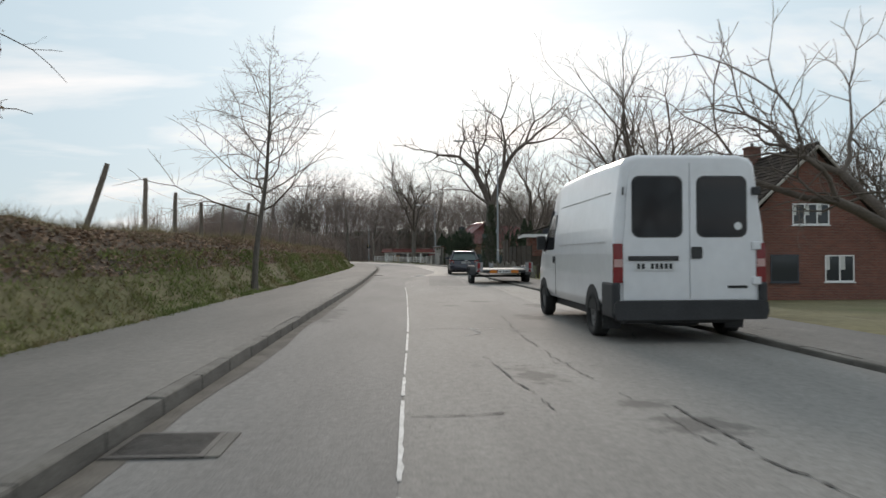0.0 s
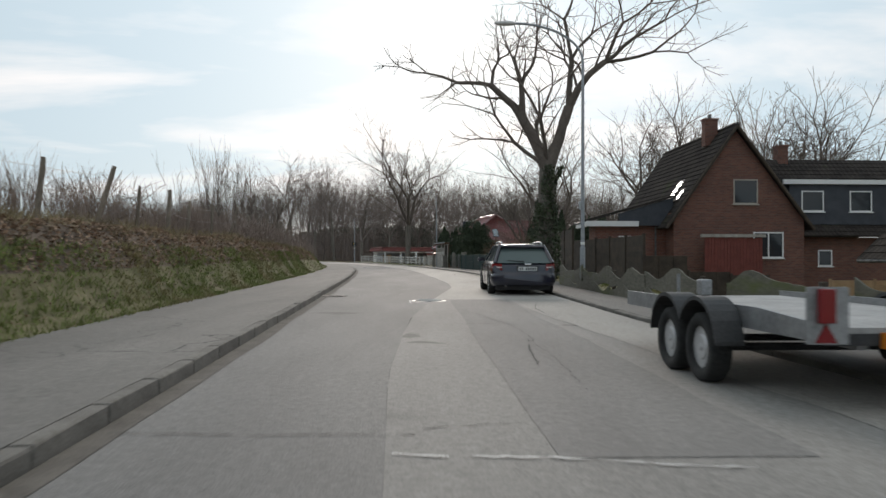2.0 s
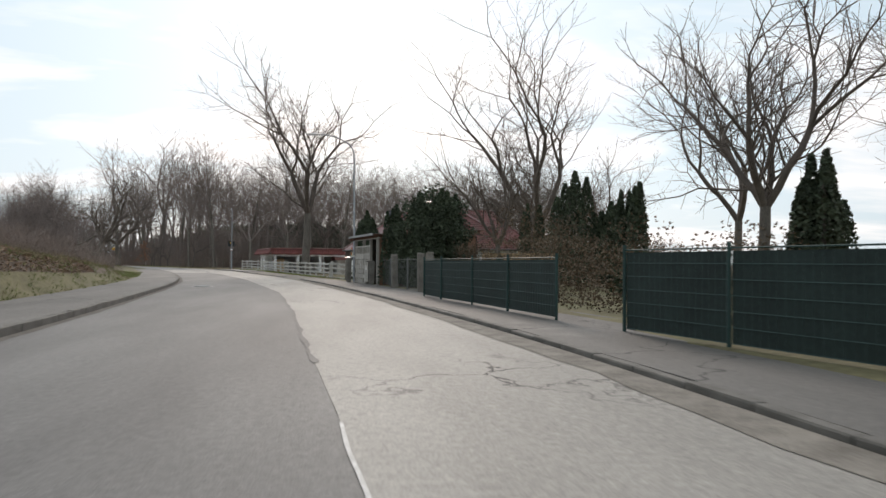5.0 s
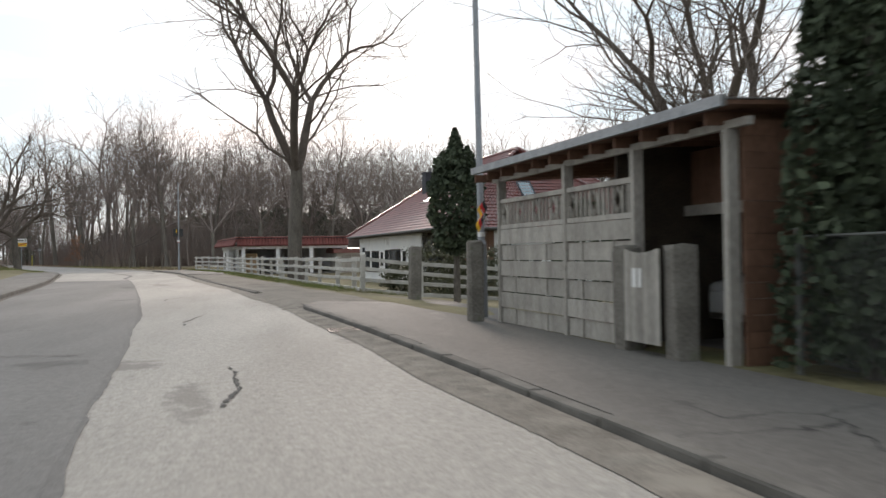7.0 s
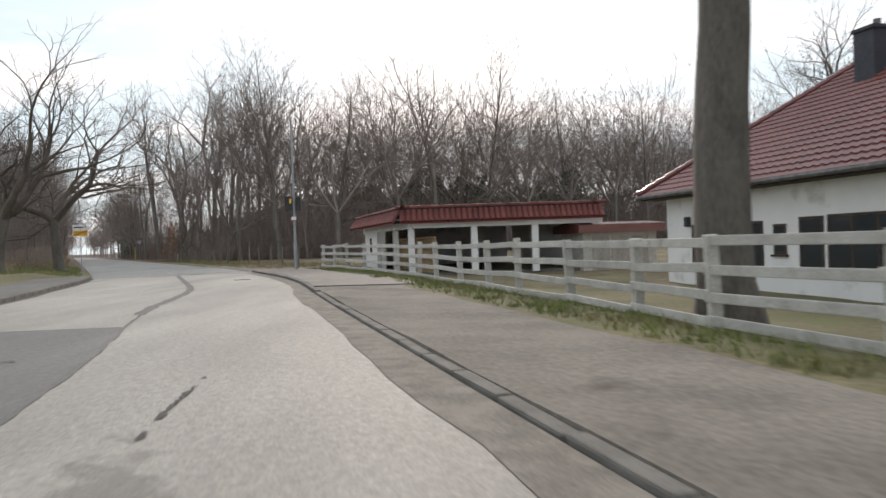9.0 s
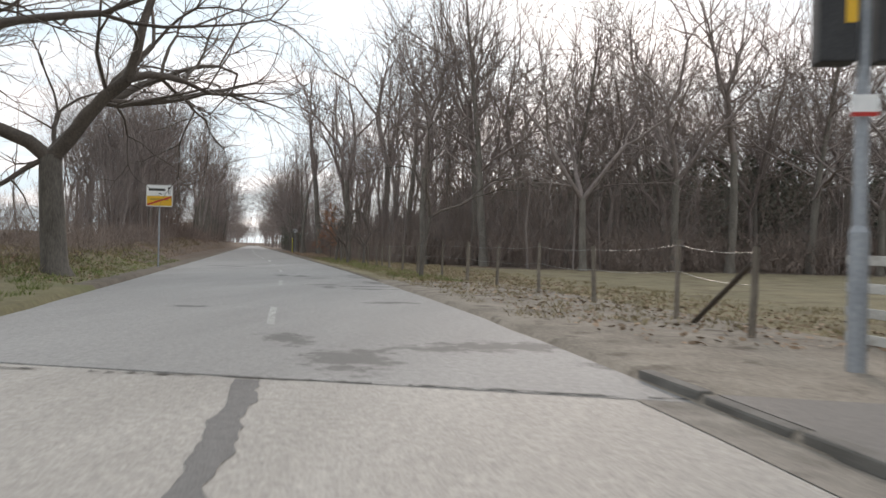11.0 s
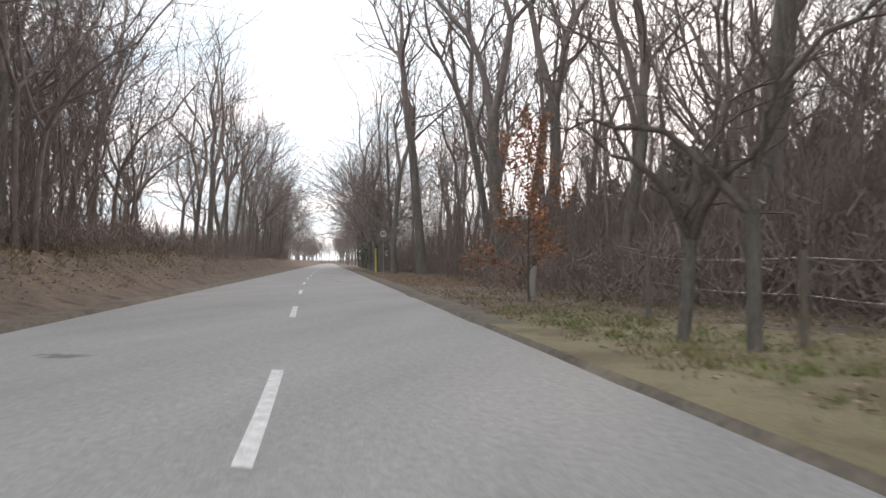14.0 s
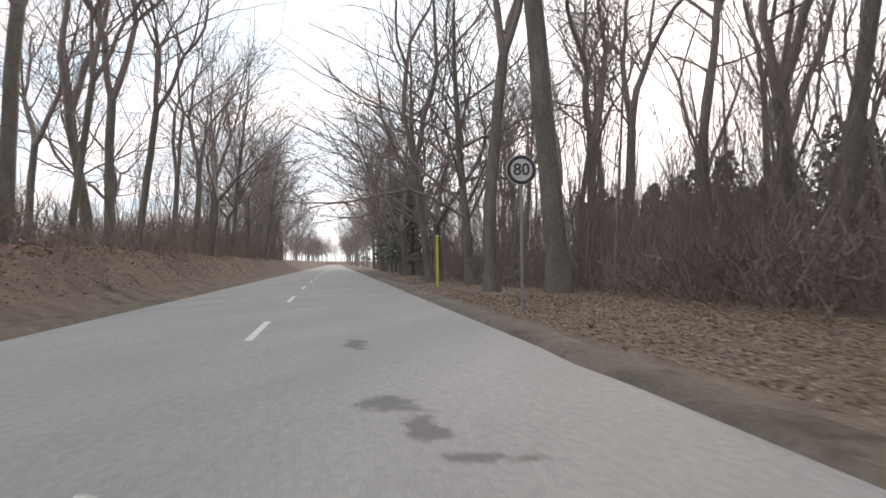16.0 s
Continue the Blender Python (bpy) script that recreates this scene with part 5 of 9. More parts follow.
def estate_car(m):
    c = thing("estate_car", m, "dark blue estate car with silver roof rails parked at the kerb", "car")
    secs = []
    for y, w, z0, zb in ((0.0, 0.78, 0.38, 0.60), (0.03, 0.84, 0.30, 0.80), (0.12, 0.88, 0.26, 0.90), (0.6, 0.905, 0.22, 0.94), (1.6, 0.91, 0.20, 0.94), (3.0, 0.91, 0.20, 0.92), (3.5, 0.905, 0.20, 0.90), (4.0, 0.90, 0.20, 0.84), (4.45, 0.87, 0.22, 0.75), (4.72, 0.76, 0.26, 0.66), (4.8, 0.6, 0.34, 0.56)):
        zm = z0 + (zb - z0) * 0.55
        half = [(w * 0.93, z0), (w * 0.985, z0 + 0.06), (w, zm), (w * 0.985, zb - 0.07), (w * 0.94, zb - 0.015), (w * 0.86, zb)]
        secs.append([(-x, y, z) for x, z in half] + [(x, y, z) for x, z in half[::-1]])
    body = part("body", loft(secs), M_BLUE_PAINT, c, smooth=True)
    body.data.polygons.foreach_set("use_smooth", [True] * len(body.data.polygons))
    em = body.modifiers.new("bevel", "BEVEL"); em.width, em.segments, em.limit_method, em.angle_limit = 0.02, 2, "ANGLE", radians(35)
    # glasshouse: corners of lower and upper edge
    g = bmesh.new()
    L = [(-0.80, 0.06, 0.90), (0.80, 0.06, 0.90), (0.80, 3.55, 0.90), (-0.80, 3.55, 0.90)]
    U = [(-0.60, 0.52, 1.385), (0.60, 0.52, 1.385), (0.60, 2.62, 1.40), (-0.60, 2.62, 1.40)]
    lv = [g.verts.new(p) for p in L]
    uv = [g.verts.new(p) for p in U]
    for i in range(4):
        j = (i + 1) % 4
        g.faces.new((lv[i], lv[j], uv[j], uv[i]))
    g.faces.new(uv)
    g.faces.new(lv[::-1])
    part("glasshouse", g, M_GLASS_CAR, c, "tinted car windows")
    secs = []
    for y, w, z in ((0.36, 0.60, 1.375), (0.5, 0.63, 1.405), (1.2, 0.645, 1.435), (2.0, 0.64, 1.445), (2.5, 0.62, 1.425), (2.72, 0.58, 1.385)):
        half = [(w, z - 0.045), (w * 0.97, z - 0.01), (w * 0.8, z + 0.012), (w * 0.4, z + 0.02)]
        secs.append([(-x, y, q) for x, q in half] + [(x, y, q) for x, q in half[::-1]])
    part("roof", loft(secs), M_BLUE_PAINT, c, smooth=True)

    def lerp(a, b, t):
        return tuple(a[i] + (b[i] - a[i]) * t for i in range(3))

    for s in (-1, 1):
        lo_r, up_r = (s * 0.80, 0.06, 0.90), (s * 0.61, 0.50, 1.39)
        lo_f, up_f = (s * 0.80, 3.55, 0.90), (s * 0.61, 2.64, 1.40)
        for nm, t, r in (("rear_pillar", 0.0, 0.055), ("pillar", 0.20, 0.028), ("pillar", 0.535, 0.036), ("front_pillar", 1.0, 0.035)):
            a, b = lerp(lo_r, lo_f, t), lerp(up_r, up_f, min(1, max(0, (t * 3.49 + 0.06 - 0.5 + (0.30 if 0.1 < t < 0.4 else 0.04)) / 2.14)) if 0 < t < 1 else t)
            part(nm, cyl(bmesh.new(), a, b, r, n=8), M_BLUE_PAINT if t in (0.0, 1.0) else M_BLACK_PLASTIC, c)
        part("window_trim", cyl(bmesh.new(), (s * 0.825, 0.30, 0.925), (s * 0.825, 3.3, 0.915), 0.012, n=6), M_CHROME, c, "bright trim under the windows")
        rail = bmesh.new()
        P3 = [(s * 0.56, 0.45, 1.41), (s * 0.565, 0.62, 1.485), (s * 0.575, 1.3, 1.51), (s * 0.565, 2.1, 1.50), (s * 0.55, 2.45, 1.43)]
        for a, b in zip(P3, P3[1:]):
            cyl(rail, a, b, 0.017, n=8)
        cyl(rail, (s * 0.57, 1.45, 1.43), (s * 0.575, 1.45, 1.51), 0.015, n=6)
        part("roof_rail", rail, M_ALLOY, c, "silver roof rail")
        lamp = part("tail_light", loft([[(s * 0.60, -0.015, 0.70), (s * 0.86, 0.10, 0.68), (s * 0.875, 0.10, 0.88), (s * 0.62, 0.0, 0.88)], [(s * 0.60, 0.12, 0.70), (s * 0.90, 0.30, 0.68), (s * 0.895, 0.30, 0.88), (s * 0.62, 0.12, 0.88)]]), M_RED_LENS, c, "red wrap-round tail light")
        boxed("reverse_lens", (min(s * 0.62, s * 0.76), max(s * 0.62, s * 0.76), -0.02, 0.06, 0.765, 0.80), plain("pale_lens", (0.6, 0.5, 0.5), rough=0.2), lamp)
        for y in (0.92, 3.68):
            wheel(c, s * 0.825, y, 0.315, 0.205, M_ALLOY, 6, s)
            # solid black disc painted as wheel-well shade, the body is closed here
            part("wheel_arch", prism(bmesh.new(), [(y + 0.36 * math.cos(radians(a)), max(0.18, 0.315 + 0.36 * math.sin(radians(a)))) for a in range(-20, 201, 11)], s * 0.80, s * 0.913, "x"), M_INK_SHADE, c, "flat black plate painted as the shaded wheel opening")
        part("door_mirror", loft([[(s * (0.86 + x), y, z) for x, z in ((0, 0.93), (0.20, 0.93), (0.22, 1.0), (0.18, 1.06), (0.0, 1.05))] for y in (2.92, 3.05)]), M_BLUE_PAINT, c)
        for y in (1.45, 2.45):
            boxed("door_handle", (min(s * 0.895, s * 0.93), max(s * 0.895, s * 0.93), y, y + 0.17, 0.775, 0.80), M_BLUE_PAINT, c, bevel=0.008)
        for y in (1.30, 2.32, 3.35):
            boxed("door_seam", (min(s * 0.89, s * 0.9115), max(s * 0.89, s * 0.9115), y, y + 0.007, 0.32, 0.86), M_INK_SHADE, c)
        boxed("side_strip", (min(s * 0.90, s * 0.918), max(s * 0.90, s * 0.918), 1.35, 3.25, 0.50, 0.53), M_BLUE_PAINT, c, bevel=0.004)
    part("rear_bumper", loft([[(x, y, z) for x, z in ((-w * 0.96, 0.29), (w * 0.96, 0.29), (w, 0.36), (w * 1.01, 0.48), (w, 0.57), (w * 0.97, 0.61), (-w * 0.97, 0.61), (-w, 0.57), (-w * 1.01, 0.48), (-w, 0.36))] for y, w in ((-0.115, 0.56), (-0.10, 0.70), (-0.05, 0.80), (0.05, 0.87), (0.2, 0.90), (0.5, 0.908))]), M_BLUE_PAINT, c, smooth=True)
    boxed("bumper_trim", (-0.62, 0.62, -0.10, -0.07, 0.585, 0.605), M_CHROME, c, "bright strip on the bumper")
    plate(c, 0.10, 0.74, -0.002, 0.52, 0.11, 8)
    boxed("plate_recess", (-0.2, 0.4, 0.0, 0.06, 0.67, 0.83), M_BLACK_PLASTIC, c)
    for k in range(4):
        bm = bmesh.new()
        bmesh.ops.create_uvsphere(bm, u_segments=10, v_segments=6, radius=0.03)
        bmesh.ops.scale(bm, vec=(1, 0.3, 1), verts=bm.verts)
        bmesh.ops.translate(bm, vec=(0.05 + 0.043 * k, 0.035, 0.86), verts=bm.verts)
        part("badge", bm, M_CHROME, c)
    part("wiper", cyl(bmesh.new(), (0.02, 0.07, 0.945), (-0.45, 0.12, 0.97), 0.012, n=6), M_BLACK_PLASTIC, c)
    part("exhaust", cyl(bmesh.new(), (-0.5, -0.05, 0.26), (-0.5, 0.6, 0.28), 0.03, n=8), M_STEELRIM, c)
    boxed("underbody", (-0.75, 0.75, 0.2, 4.4, 0.15, 0.3), M_BLACK_PLASTIC, c, "dark underbody")
    return c


estate_car(pose(2.92, 42.25, 0.0, 0, 0, -0.6))


def trailer(m):
    t = thing("car_trailer", m, "flat grey car transport trailer with twin axles and lamp boards", "trailer")
    boxed("deck", (-0.95, 0.95, 0.05, 4.1, 0.56, 0.60), M_DECK, t, "pale worn deck boards")
    for s in (-1, 1):
        part("side_rail", prism(bmesh.new(), [(0.1, 0.50), (4.1, 0.50), (4.1, 0.66), (0.9, 0.68), (0.1, 0.63)], s * 0.95, s * 0.985, "x"), M_GALV, t, "galvanised side rail")
        boxed("chassis_beam", (min(s * 0.6, s * 0.68), max(s * 0.6, s * 0.68), 0.1, 4.0, 0.44, 0.56), M_GALV, t)
        for y in (1.45, 2.15):
            wheel(t, s * 1.13, y, 0.30, 0.18, M_ALLOY, 0, s)
        prof = [1.05 + 1.5 * k / 24 for k in range(25)]
        arch = [(y, 0.34 + max(0.05, max(math.sqrt(max(0.0, 0.40 ** 2 - (y - q) ** 2)) for q in (1.45, 2.15)))) for y in prof]
        inner = [(y, z - 0.035) for y, z in arch[::-1]]
        part("mudguard", prism(bmesh.new(), arch + inner, s * 1.0, s * 1.25, "x"), M_BLACK_PLASTIC, t, "black plastic mudguard")
        board = boxed("lamp_board", (min(s * 0.84, s * 1.12), max(s * 0.84, s * 1.12), -0.06, -0.03, 0.50, 0.88), M_GALV, t, "grey lamp board")
        boxed("tail_light", (min(s * 0.95, s * 1.06), max(s * 0.95, s * 1.06), -0.10, -0.055, 0.64, 0.87), M_RED_LENS, board, "red tail lamp", bevel=0.01)
        part("reflector", prism(bmesh.new(), [(s * 1.0 - 0.075, 0.51), (s * 1.0 + 0.075, 0.51), (s * 1.0, 0.64)], -0.068, -0.06, "y"), M_RED_LENS, board, "red triangle reflector")
        boxed("amber_board", (min(s * 0.28, s * 0.56), max(s * 0.28, s * 0.56), -0.02, 0.03, 0.46, 0.57), M_AMBER, t, "amber marker board")
    boxed("rear_beam", (-0.95, 0.95, 0.03, 0.10, 0.48, 0.56), M_BLACK_PLASTIC, t)
    plate(t, 0.0, 0.515, -0.005, 0.5, 0.11, 8)
    ax = bmesh.new()
    for y in (1.45, 2.15):
        cyl(ax, (-1.1, y, 0.30), (1.1, y, 0.30), 0.035, n=8)
    part("axles", ax, M_BLACK_PLASTIC, t)
    bm = bmesh.new()
    cyl(bm, (-0.6, 4.0, 0.48), (0, 5.2, 0.46), 0.04, n=8)
    cyl(bm, (0.6, 4.0, 0.48), (0, 5.2, 0.46), 0.04, n=8)
    part("drawbar", bm, M_GALV, t)
    bm = bmesh.new()
    cyl(bm, (0.0, 4.95, 0.0), (0.0, 4.95, 0.85), 0.025, n=8)
    part("jockey_wheel", bm, M_GALV, t)
    boxed("winch", (-0.07, 0.07, 4.05, 4.2, 0.60, 0.80), M_GALV, t, bevel=0.02)
    return t


trailer(pose(3.70, 27.05, 0.0, 0, 0, 1.8))

# ---- houses ----
def brick_material(name, a, b, mortar):
    m, n, l, bsdf = node_material(name)
    co = n.new("ShaderNodeTexCoord")
    ge = n.new("ShaderNodeNewGeometry")
    # unfold walls: along x or y by the way the wall faces
    sp = n.new("ShaderNodeSeparateXYZ"); l.new(co.outputs["Object"], sp.inputs[0])
    sn = n.new("ShaderNodeSeparateXYZ"); l.new(ge.outputs["True Normal"], sn.inputs[0])
    ab = n.new("ShaderNodeMath"); ab.operation = "ABSOLUTE"; l.new(sn.outputs[0], ab.inputs[0])
    gt = n.new("ShaderNodeMath"); gt.operation = "GREATER_THAN"; gt.inputs[1].default_value = 0.6; l.new(ab.outputs[0], gt.inputs[0])
    mx = n.new("ShaderNodeMix"); l.new(gt.outputs[0], mx.inputs[0]); l.new(sp.outputs[0], mx.inputs[2]); l.new(sp.outputs[1], mx.inputs[3])
    cb = n.new("ShaderNodeCombineXYZ"); l.new(mx.outputs[0], cb.inputs[0]); l.new(sp.outputs[2], cb.inputs[1])
    br = n.new("ShaderNodeTexBrick")
    br.inputs["Scale"].default_value = 1.0
    br.inputs["Brick Width"].default_value, br.inputs["Row Height"].default_value, br.inputs["Mortar Size"].default_value = 0.25, 0.083, 0.008
    br.inputs["Color1"].default_value, br.inputs["Color2"].default_value, br.inputs["Mortar"].default_value = (*a, 1), (*b, 1), (*mortar, 1)
    l.new(cb.outputs[0], br.inputs["Vector"])
    no = n.new("ShaderNodeTexNoise"); no.inputs["Scale"].default_value = 0.9; no.inputs["Detail"].default_value = 6; l.new(co.outputs["Object"], no.inputs["Vector"])
    mr = n.new("ShaderNodeMapRange"); mr.inputs[3].default_value, mr.inputs[4].default_value = 0.7, 1.25; l.new(no.outputs["Fac"], mr.inputs[0])
    hs = n.new("ShaderNodeHueSaturation"); l.new(br.outputs["Color"], hs.inputs["Color"]); l.new(mr.outputs[0], hs.inputs["Value"])
    l.new(hs.outputs[0], bsdf.inputs["Base Color"])
    bsdf.inputs["Roughness"].default_value = 0.9
    bp = n.new("ShaderNodeBump"); bp.inputs["Strength"].default_value = 0.5; bp.inputs["Distance"].default_value = 0.01; bp.invert = True
    l.new(br.outputs["Fac"], bp.inputs["Height"]); l.new(bp.outputs[0], bsdf.inputs["Normal"])
    return m


M_BRICK = brick_material("red_brick", (0.2, 0.082, 0.056), (0.125, 0.054, 0.042), (0.15, 0.122, 0.105))
M_BRICK_OLD = brick_material("old_red_brick", (0.21, 0.075, 0.05), (0.14, 0.05, 0.036), (0.2, 0.16, 0.14))
M_RENDER_WHITE = surface("white_render", (0.74, 0.74, 0.74), (0.85, 0.85, 0.84), scale=1.2, fine=40, rough=0.9, bump=0.2, spot=(0.55, 0.54, 0.52), spot_scale=0.8, spot_at=0.6)
M_TILE_DARK = surface("dark_roof_tile", (0.022, 0.019, 0.018), (0.055, 0.047, 0.042), scale=1.2, fine=16, rough=0.95, bump=0.3, spot=(0.045, 0.048, 0.028), spot_scale=0.6, spot_at=0.6, vary=0.25, spec=0.12)
M_TILE_GREY = surface("brown_roof_tile", (0.026, 0.021, 0.018), (0.062, 0.051, 0.044), scale=1.2, fine=16, rough=0.95, bump=0.3, vary=0.25, spec=0.12)
M_TILE_RED = surface("glazed_red_tile", (0.12, 0.033, 0.028), (0.21, 0.062, 0.053), scale=1.5, fine=20, rough=0.34, bump=0.1, vary=0.2, coat=0.6)
M_TILE_SHED = surface("dull_red_tile", (0.11, 0.03, 0.026), (0.2, 0.062, 0.052), scale=1.5, fine=20, rough=0.72, bump=0.1, vary=0.2, spec=0.3)
M_FRAME = plain("window_frame_white", (0.72, 0.72, 0.71), rough=0.5)
M_PANE = glass_dark("window_pane", (0.03, 0.035, 0.04))
M_CURTAIN = plain("net_curtain", (0.55, 0.55, 0.53), rough=0.9)
M_CLAD = surface("dark_cladding", (0.03, 0.035, 0.045), (0.06, 0.066, 0.08), scale=2, fine=20, rough=0.7, bump=0.2)
M_WOOD_GREY = surface("weathered_wood", (0.25, 0.232, 0.205), (0.47, 0.44, 0.395), scale=3, fine=30, rough=0.9, bump=0.4, stretch=(1, 1, 0.3), vary=0.12)
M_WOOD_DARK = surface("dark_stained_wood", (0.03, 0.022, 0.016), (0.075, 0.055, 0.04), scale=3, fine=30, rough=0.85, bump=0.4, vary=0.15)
M_WOOD_BROWN = surface("brown_boards", (0.13, 0.065, 0.04), (0.23, 0.12, 0.078), scale=3, fine=30, rough=0.8, bump=0.3, stretch=(1, 1, 0.3), vary=0.12)
M_WOOD_RED = surface("red_painted_wood", (0.13, 0.03, 0.022), (0.2, 0.05, 0.038), scale=3, fine=25, rough=0.75, bump=0.3)
M_WOOD_PALE = surface("pale_new_wood", (0.32, 0.21, 0.11), (0.46, 0.32, 0.19), scale=3, fine=30, rough=0.8, bump=0.2, vary=0.12)
M_WOOD_WHITE = surface("flaking_white_wood", (0.36, 0.345, 0.315), (0.56, 0.545, 0.51), scale=3, fine=30, rough=0.85, bump=0.3, spot=(0.26, 0.23, 0.19), spot_scale=2.5, spot_at=0.6, vary=0.1)
M_MOSSY = surface("mossy_slab_wood", (0.085, 0.08, 0.062), (0.175, 0.162, 0.128), scale=1.5, fine=20, rough=0.95, bump=0.5, spot=(0.10, 0.112, 0.045), spot_scale=1.0, spot_at=0.55, stretch=(1, 0.3, 1))


def tiled_slope(name, a, b, c, d, mat, parent, row=0.34, col=0.30, lift=0.035, wave=0.03, thick=0.06, sub=4):
    """A roof face with overlapping rows of wavy tiles. a, b: eave ends; d, c: ridge ends above a and b."""
    a, b, c, d = map(Vector, (a, b, c, d))
    up = ((d - a).length + (c - b).length) / 2
    nr = max(2, round(up / row))
    wide = max((b - a).length, (c - d).length)
    nc = max(2, round(wide / col)) * sub
    nor = (b - a).cross(d - a)
    if nor.length < 1e-6:
        nor = (b - a).cross(c - a)
    nor.normalize()
    if nor.z < 0:
        nor = -nor
    V, F = [], []
    for r in range(nr):
        for e in (0, 1):
            t = (r + e) / nr
            l, q = a.lerp(d, t), b.lerp(c, t)
            for k in range(nc + 1):
                u = k / nc
                h = wave * (0.5 + 0.5 * math.cos(2 * math.pi * u * nc / sub)) + (lift if e == 0 else 0.0)
                V.append(l.lerp(q, u) + nor * (h + thick))
    n = nc + 1
    for r in range(nr):
        s = r * 2 * n
        for k in range(nc):
            F.append((s + k, s + k + 1, s + n + k + 1, s + n + k))
            if r:
                p = s - n
                F.append((p + k, p + k + 1, s + k + 1, s + k))
    o = len(V)
    V += [a, b, c, d]
    F.append((o + 3, o + 2, o + 1, o))
    F.append((o, o + 1, nc, 0))
    F.append((o + 1, o + 2, len(V) - 5, nc))
    F.append((o + 3, o, 0, len(V) - 5 - nc))
    return mesh_ob(name, V, F, mat, parent)


def facing(side, along, plane):
    """Matrix for a window built in the x-z plane looking along -y: side 's' (faces -y) or 'w' (faces -x)."""
    if side == "s":
        return lambda z: pose(along, plane, z)
    return lambda z: pose(plane, along, z, 0, 0, -90)


def window(parent, side, along, plane, z0, w, h, panes=2, frame=M_FRAME, deep=0.1, curtain=False, glass=None, surround=None):
    root = thing("window", facing(side, along, plane)(z0), "", "")
    root.parent = parent
    f = 0.07
    bm = bmesh.new()
    box(bm, -w / 2, w / 2, -0.025, deep, 0, f, 0.006)
    box(bm, -w / 2, w / 2, -0.025, deep, h - f, h, 0.006)
    box(bm, -w / 2, -w / 2 + f, -0.022, deep, f, h - f)
    box(bm, w / 2 - f, w / 2, -0.022, deep, f, h - f)
    for k in range(1, panes):
        x = -w / 2 + w * k / panes
        box(bm, x - 0.04, x + 0.04, -0.022, deep, f, h - f)
    part("frame", bm, frame, root)
    for k in range(panes):
        x0, x1 = -w / 2 + w * k / panes + 0.035, -w / 2 + w * (k + 1) / panes - 0.035
        boxed("pane", (x0, x1, -0.014, -0.006, f - 0.01, h - f + 0.01), glass or M_PANE, root)
        if curtain:
            boxed("curtain", (x0, x0 + (x1 - x0) * (0.35 if k else 0.3), -0.019, -0.015, h * 0.45, h - f), M_CURTAIN, root, "pale net curtain")
    boxed("sill", (-w / 2 - 0.06, w / 2 + 0.06, -0.08, 0.02, -0.06, 0.0), frame if surround is None else surround, root, bevel=0.008)
    return root


def skylight(parent, centre, across, upslope, w, h, glass=None):
    """A roof window lying on a slope; across and upslope are directions."""
    a, u = Vector(across).normalized(), Vector(upslope).normalized()
    n = a.cross(u)
    if n.z < 0:
        n = -n
    m = Matrix((a, u, n)).transposed().to_4x4()
    m.translation = Vector(centre) + n * 0.05
    root = thing("roof_window", m, "", "")
    root.parent = parent
    bm = bmesh.new()
    box(bm, -w / 2 - 0.08, w / 2 + 0.08, -h / 2 - 0.08, -h / 2, -0.08, 0.09)
    box(bm, -w / 2 - 0.08, w / 2 + 0.08, h / 2, h / 2 + 0.08, -0.08, 0.09)
    box(bm, -w / 2 - 0.08, -w / 2, -h / 2, h / 2, -0.08, 0.09)
    box(bm, w / 2, w / 2 + 0.08, -h / 2, h / 2, -0.08, 0.09)
    part("frame", bm, M_CLAD, root)
    boxed("pane", (-w / 2, w / 2, -h / 2, h / 2, 0.05, 0.07), glass or M_SKYPANE, root, "pale reflecting roof pane")
    return root


M_SKYPANE = plain("roof_pane", (0.30, 0.36, 0.38), rough=0.06, metal=0.75)


def chimney(parent, x, y, z0, z1, w, d, mat, label):
    c = boxed("chimney", (x - w / 2, x + w / 2, y - d / 2, y + d / 2, z0, z1), mat, parent, label)
    boxed("cap", (x - w / 2 - 0.05, x + w / 2 + 0.05, y - d / 2 - 0.05, y + d / 2 + 0.05, z1, z1 + 0.1), mat, c, bevel=0.01)
    part("flue", cyl(bmesh.new(), (x, y, z1 + 0.1), (x, y, z1 + 0.35), 0.1, n=10), M_STEELRIM, c)
    return c


def gable_wall(parent, x0, x1, y, th, z0, eave0, eave1, apex_x, apex_z, mat, label="", name="wall"):
    bm = bmesh.new()
    prism(bm, [(x0, z0), (x1, z0), (x1, eave1), (apex_x, apex_z), (x0, eave0)], y, y + th, "y")
    return part(name, bm, mat, parent, label)


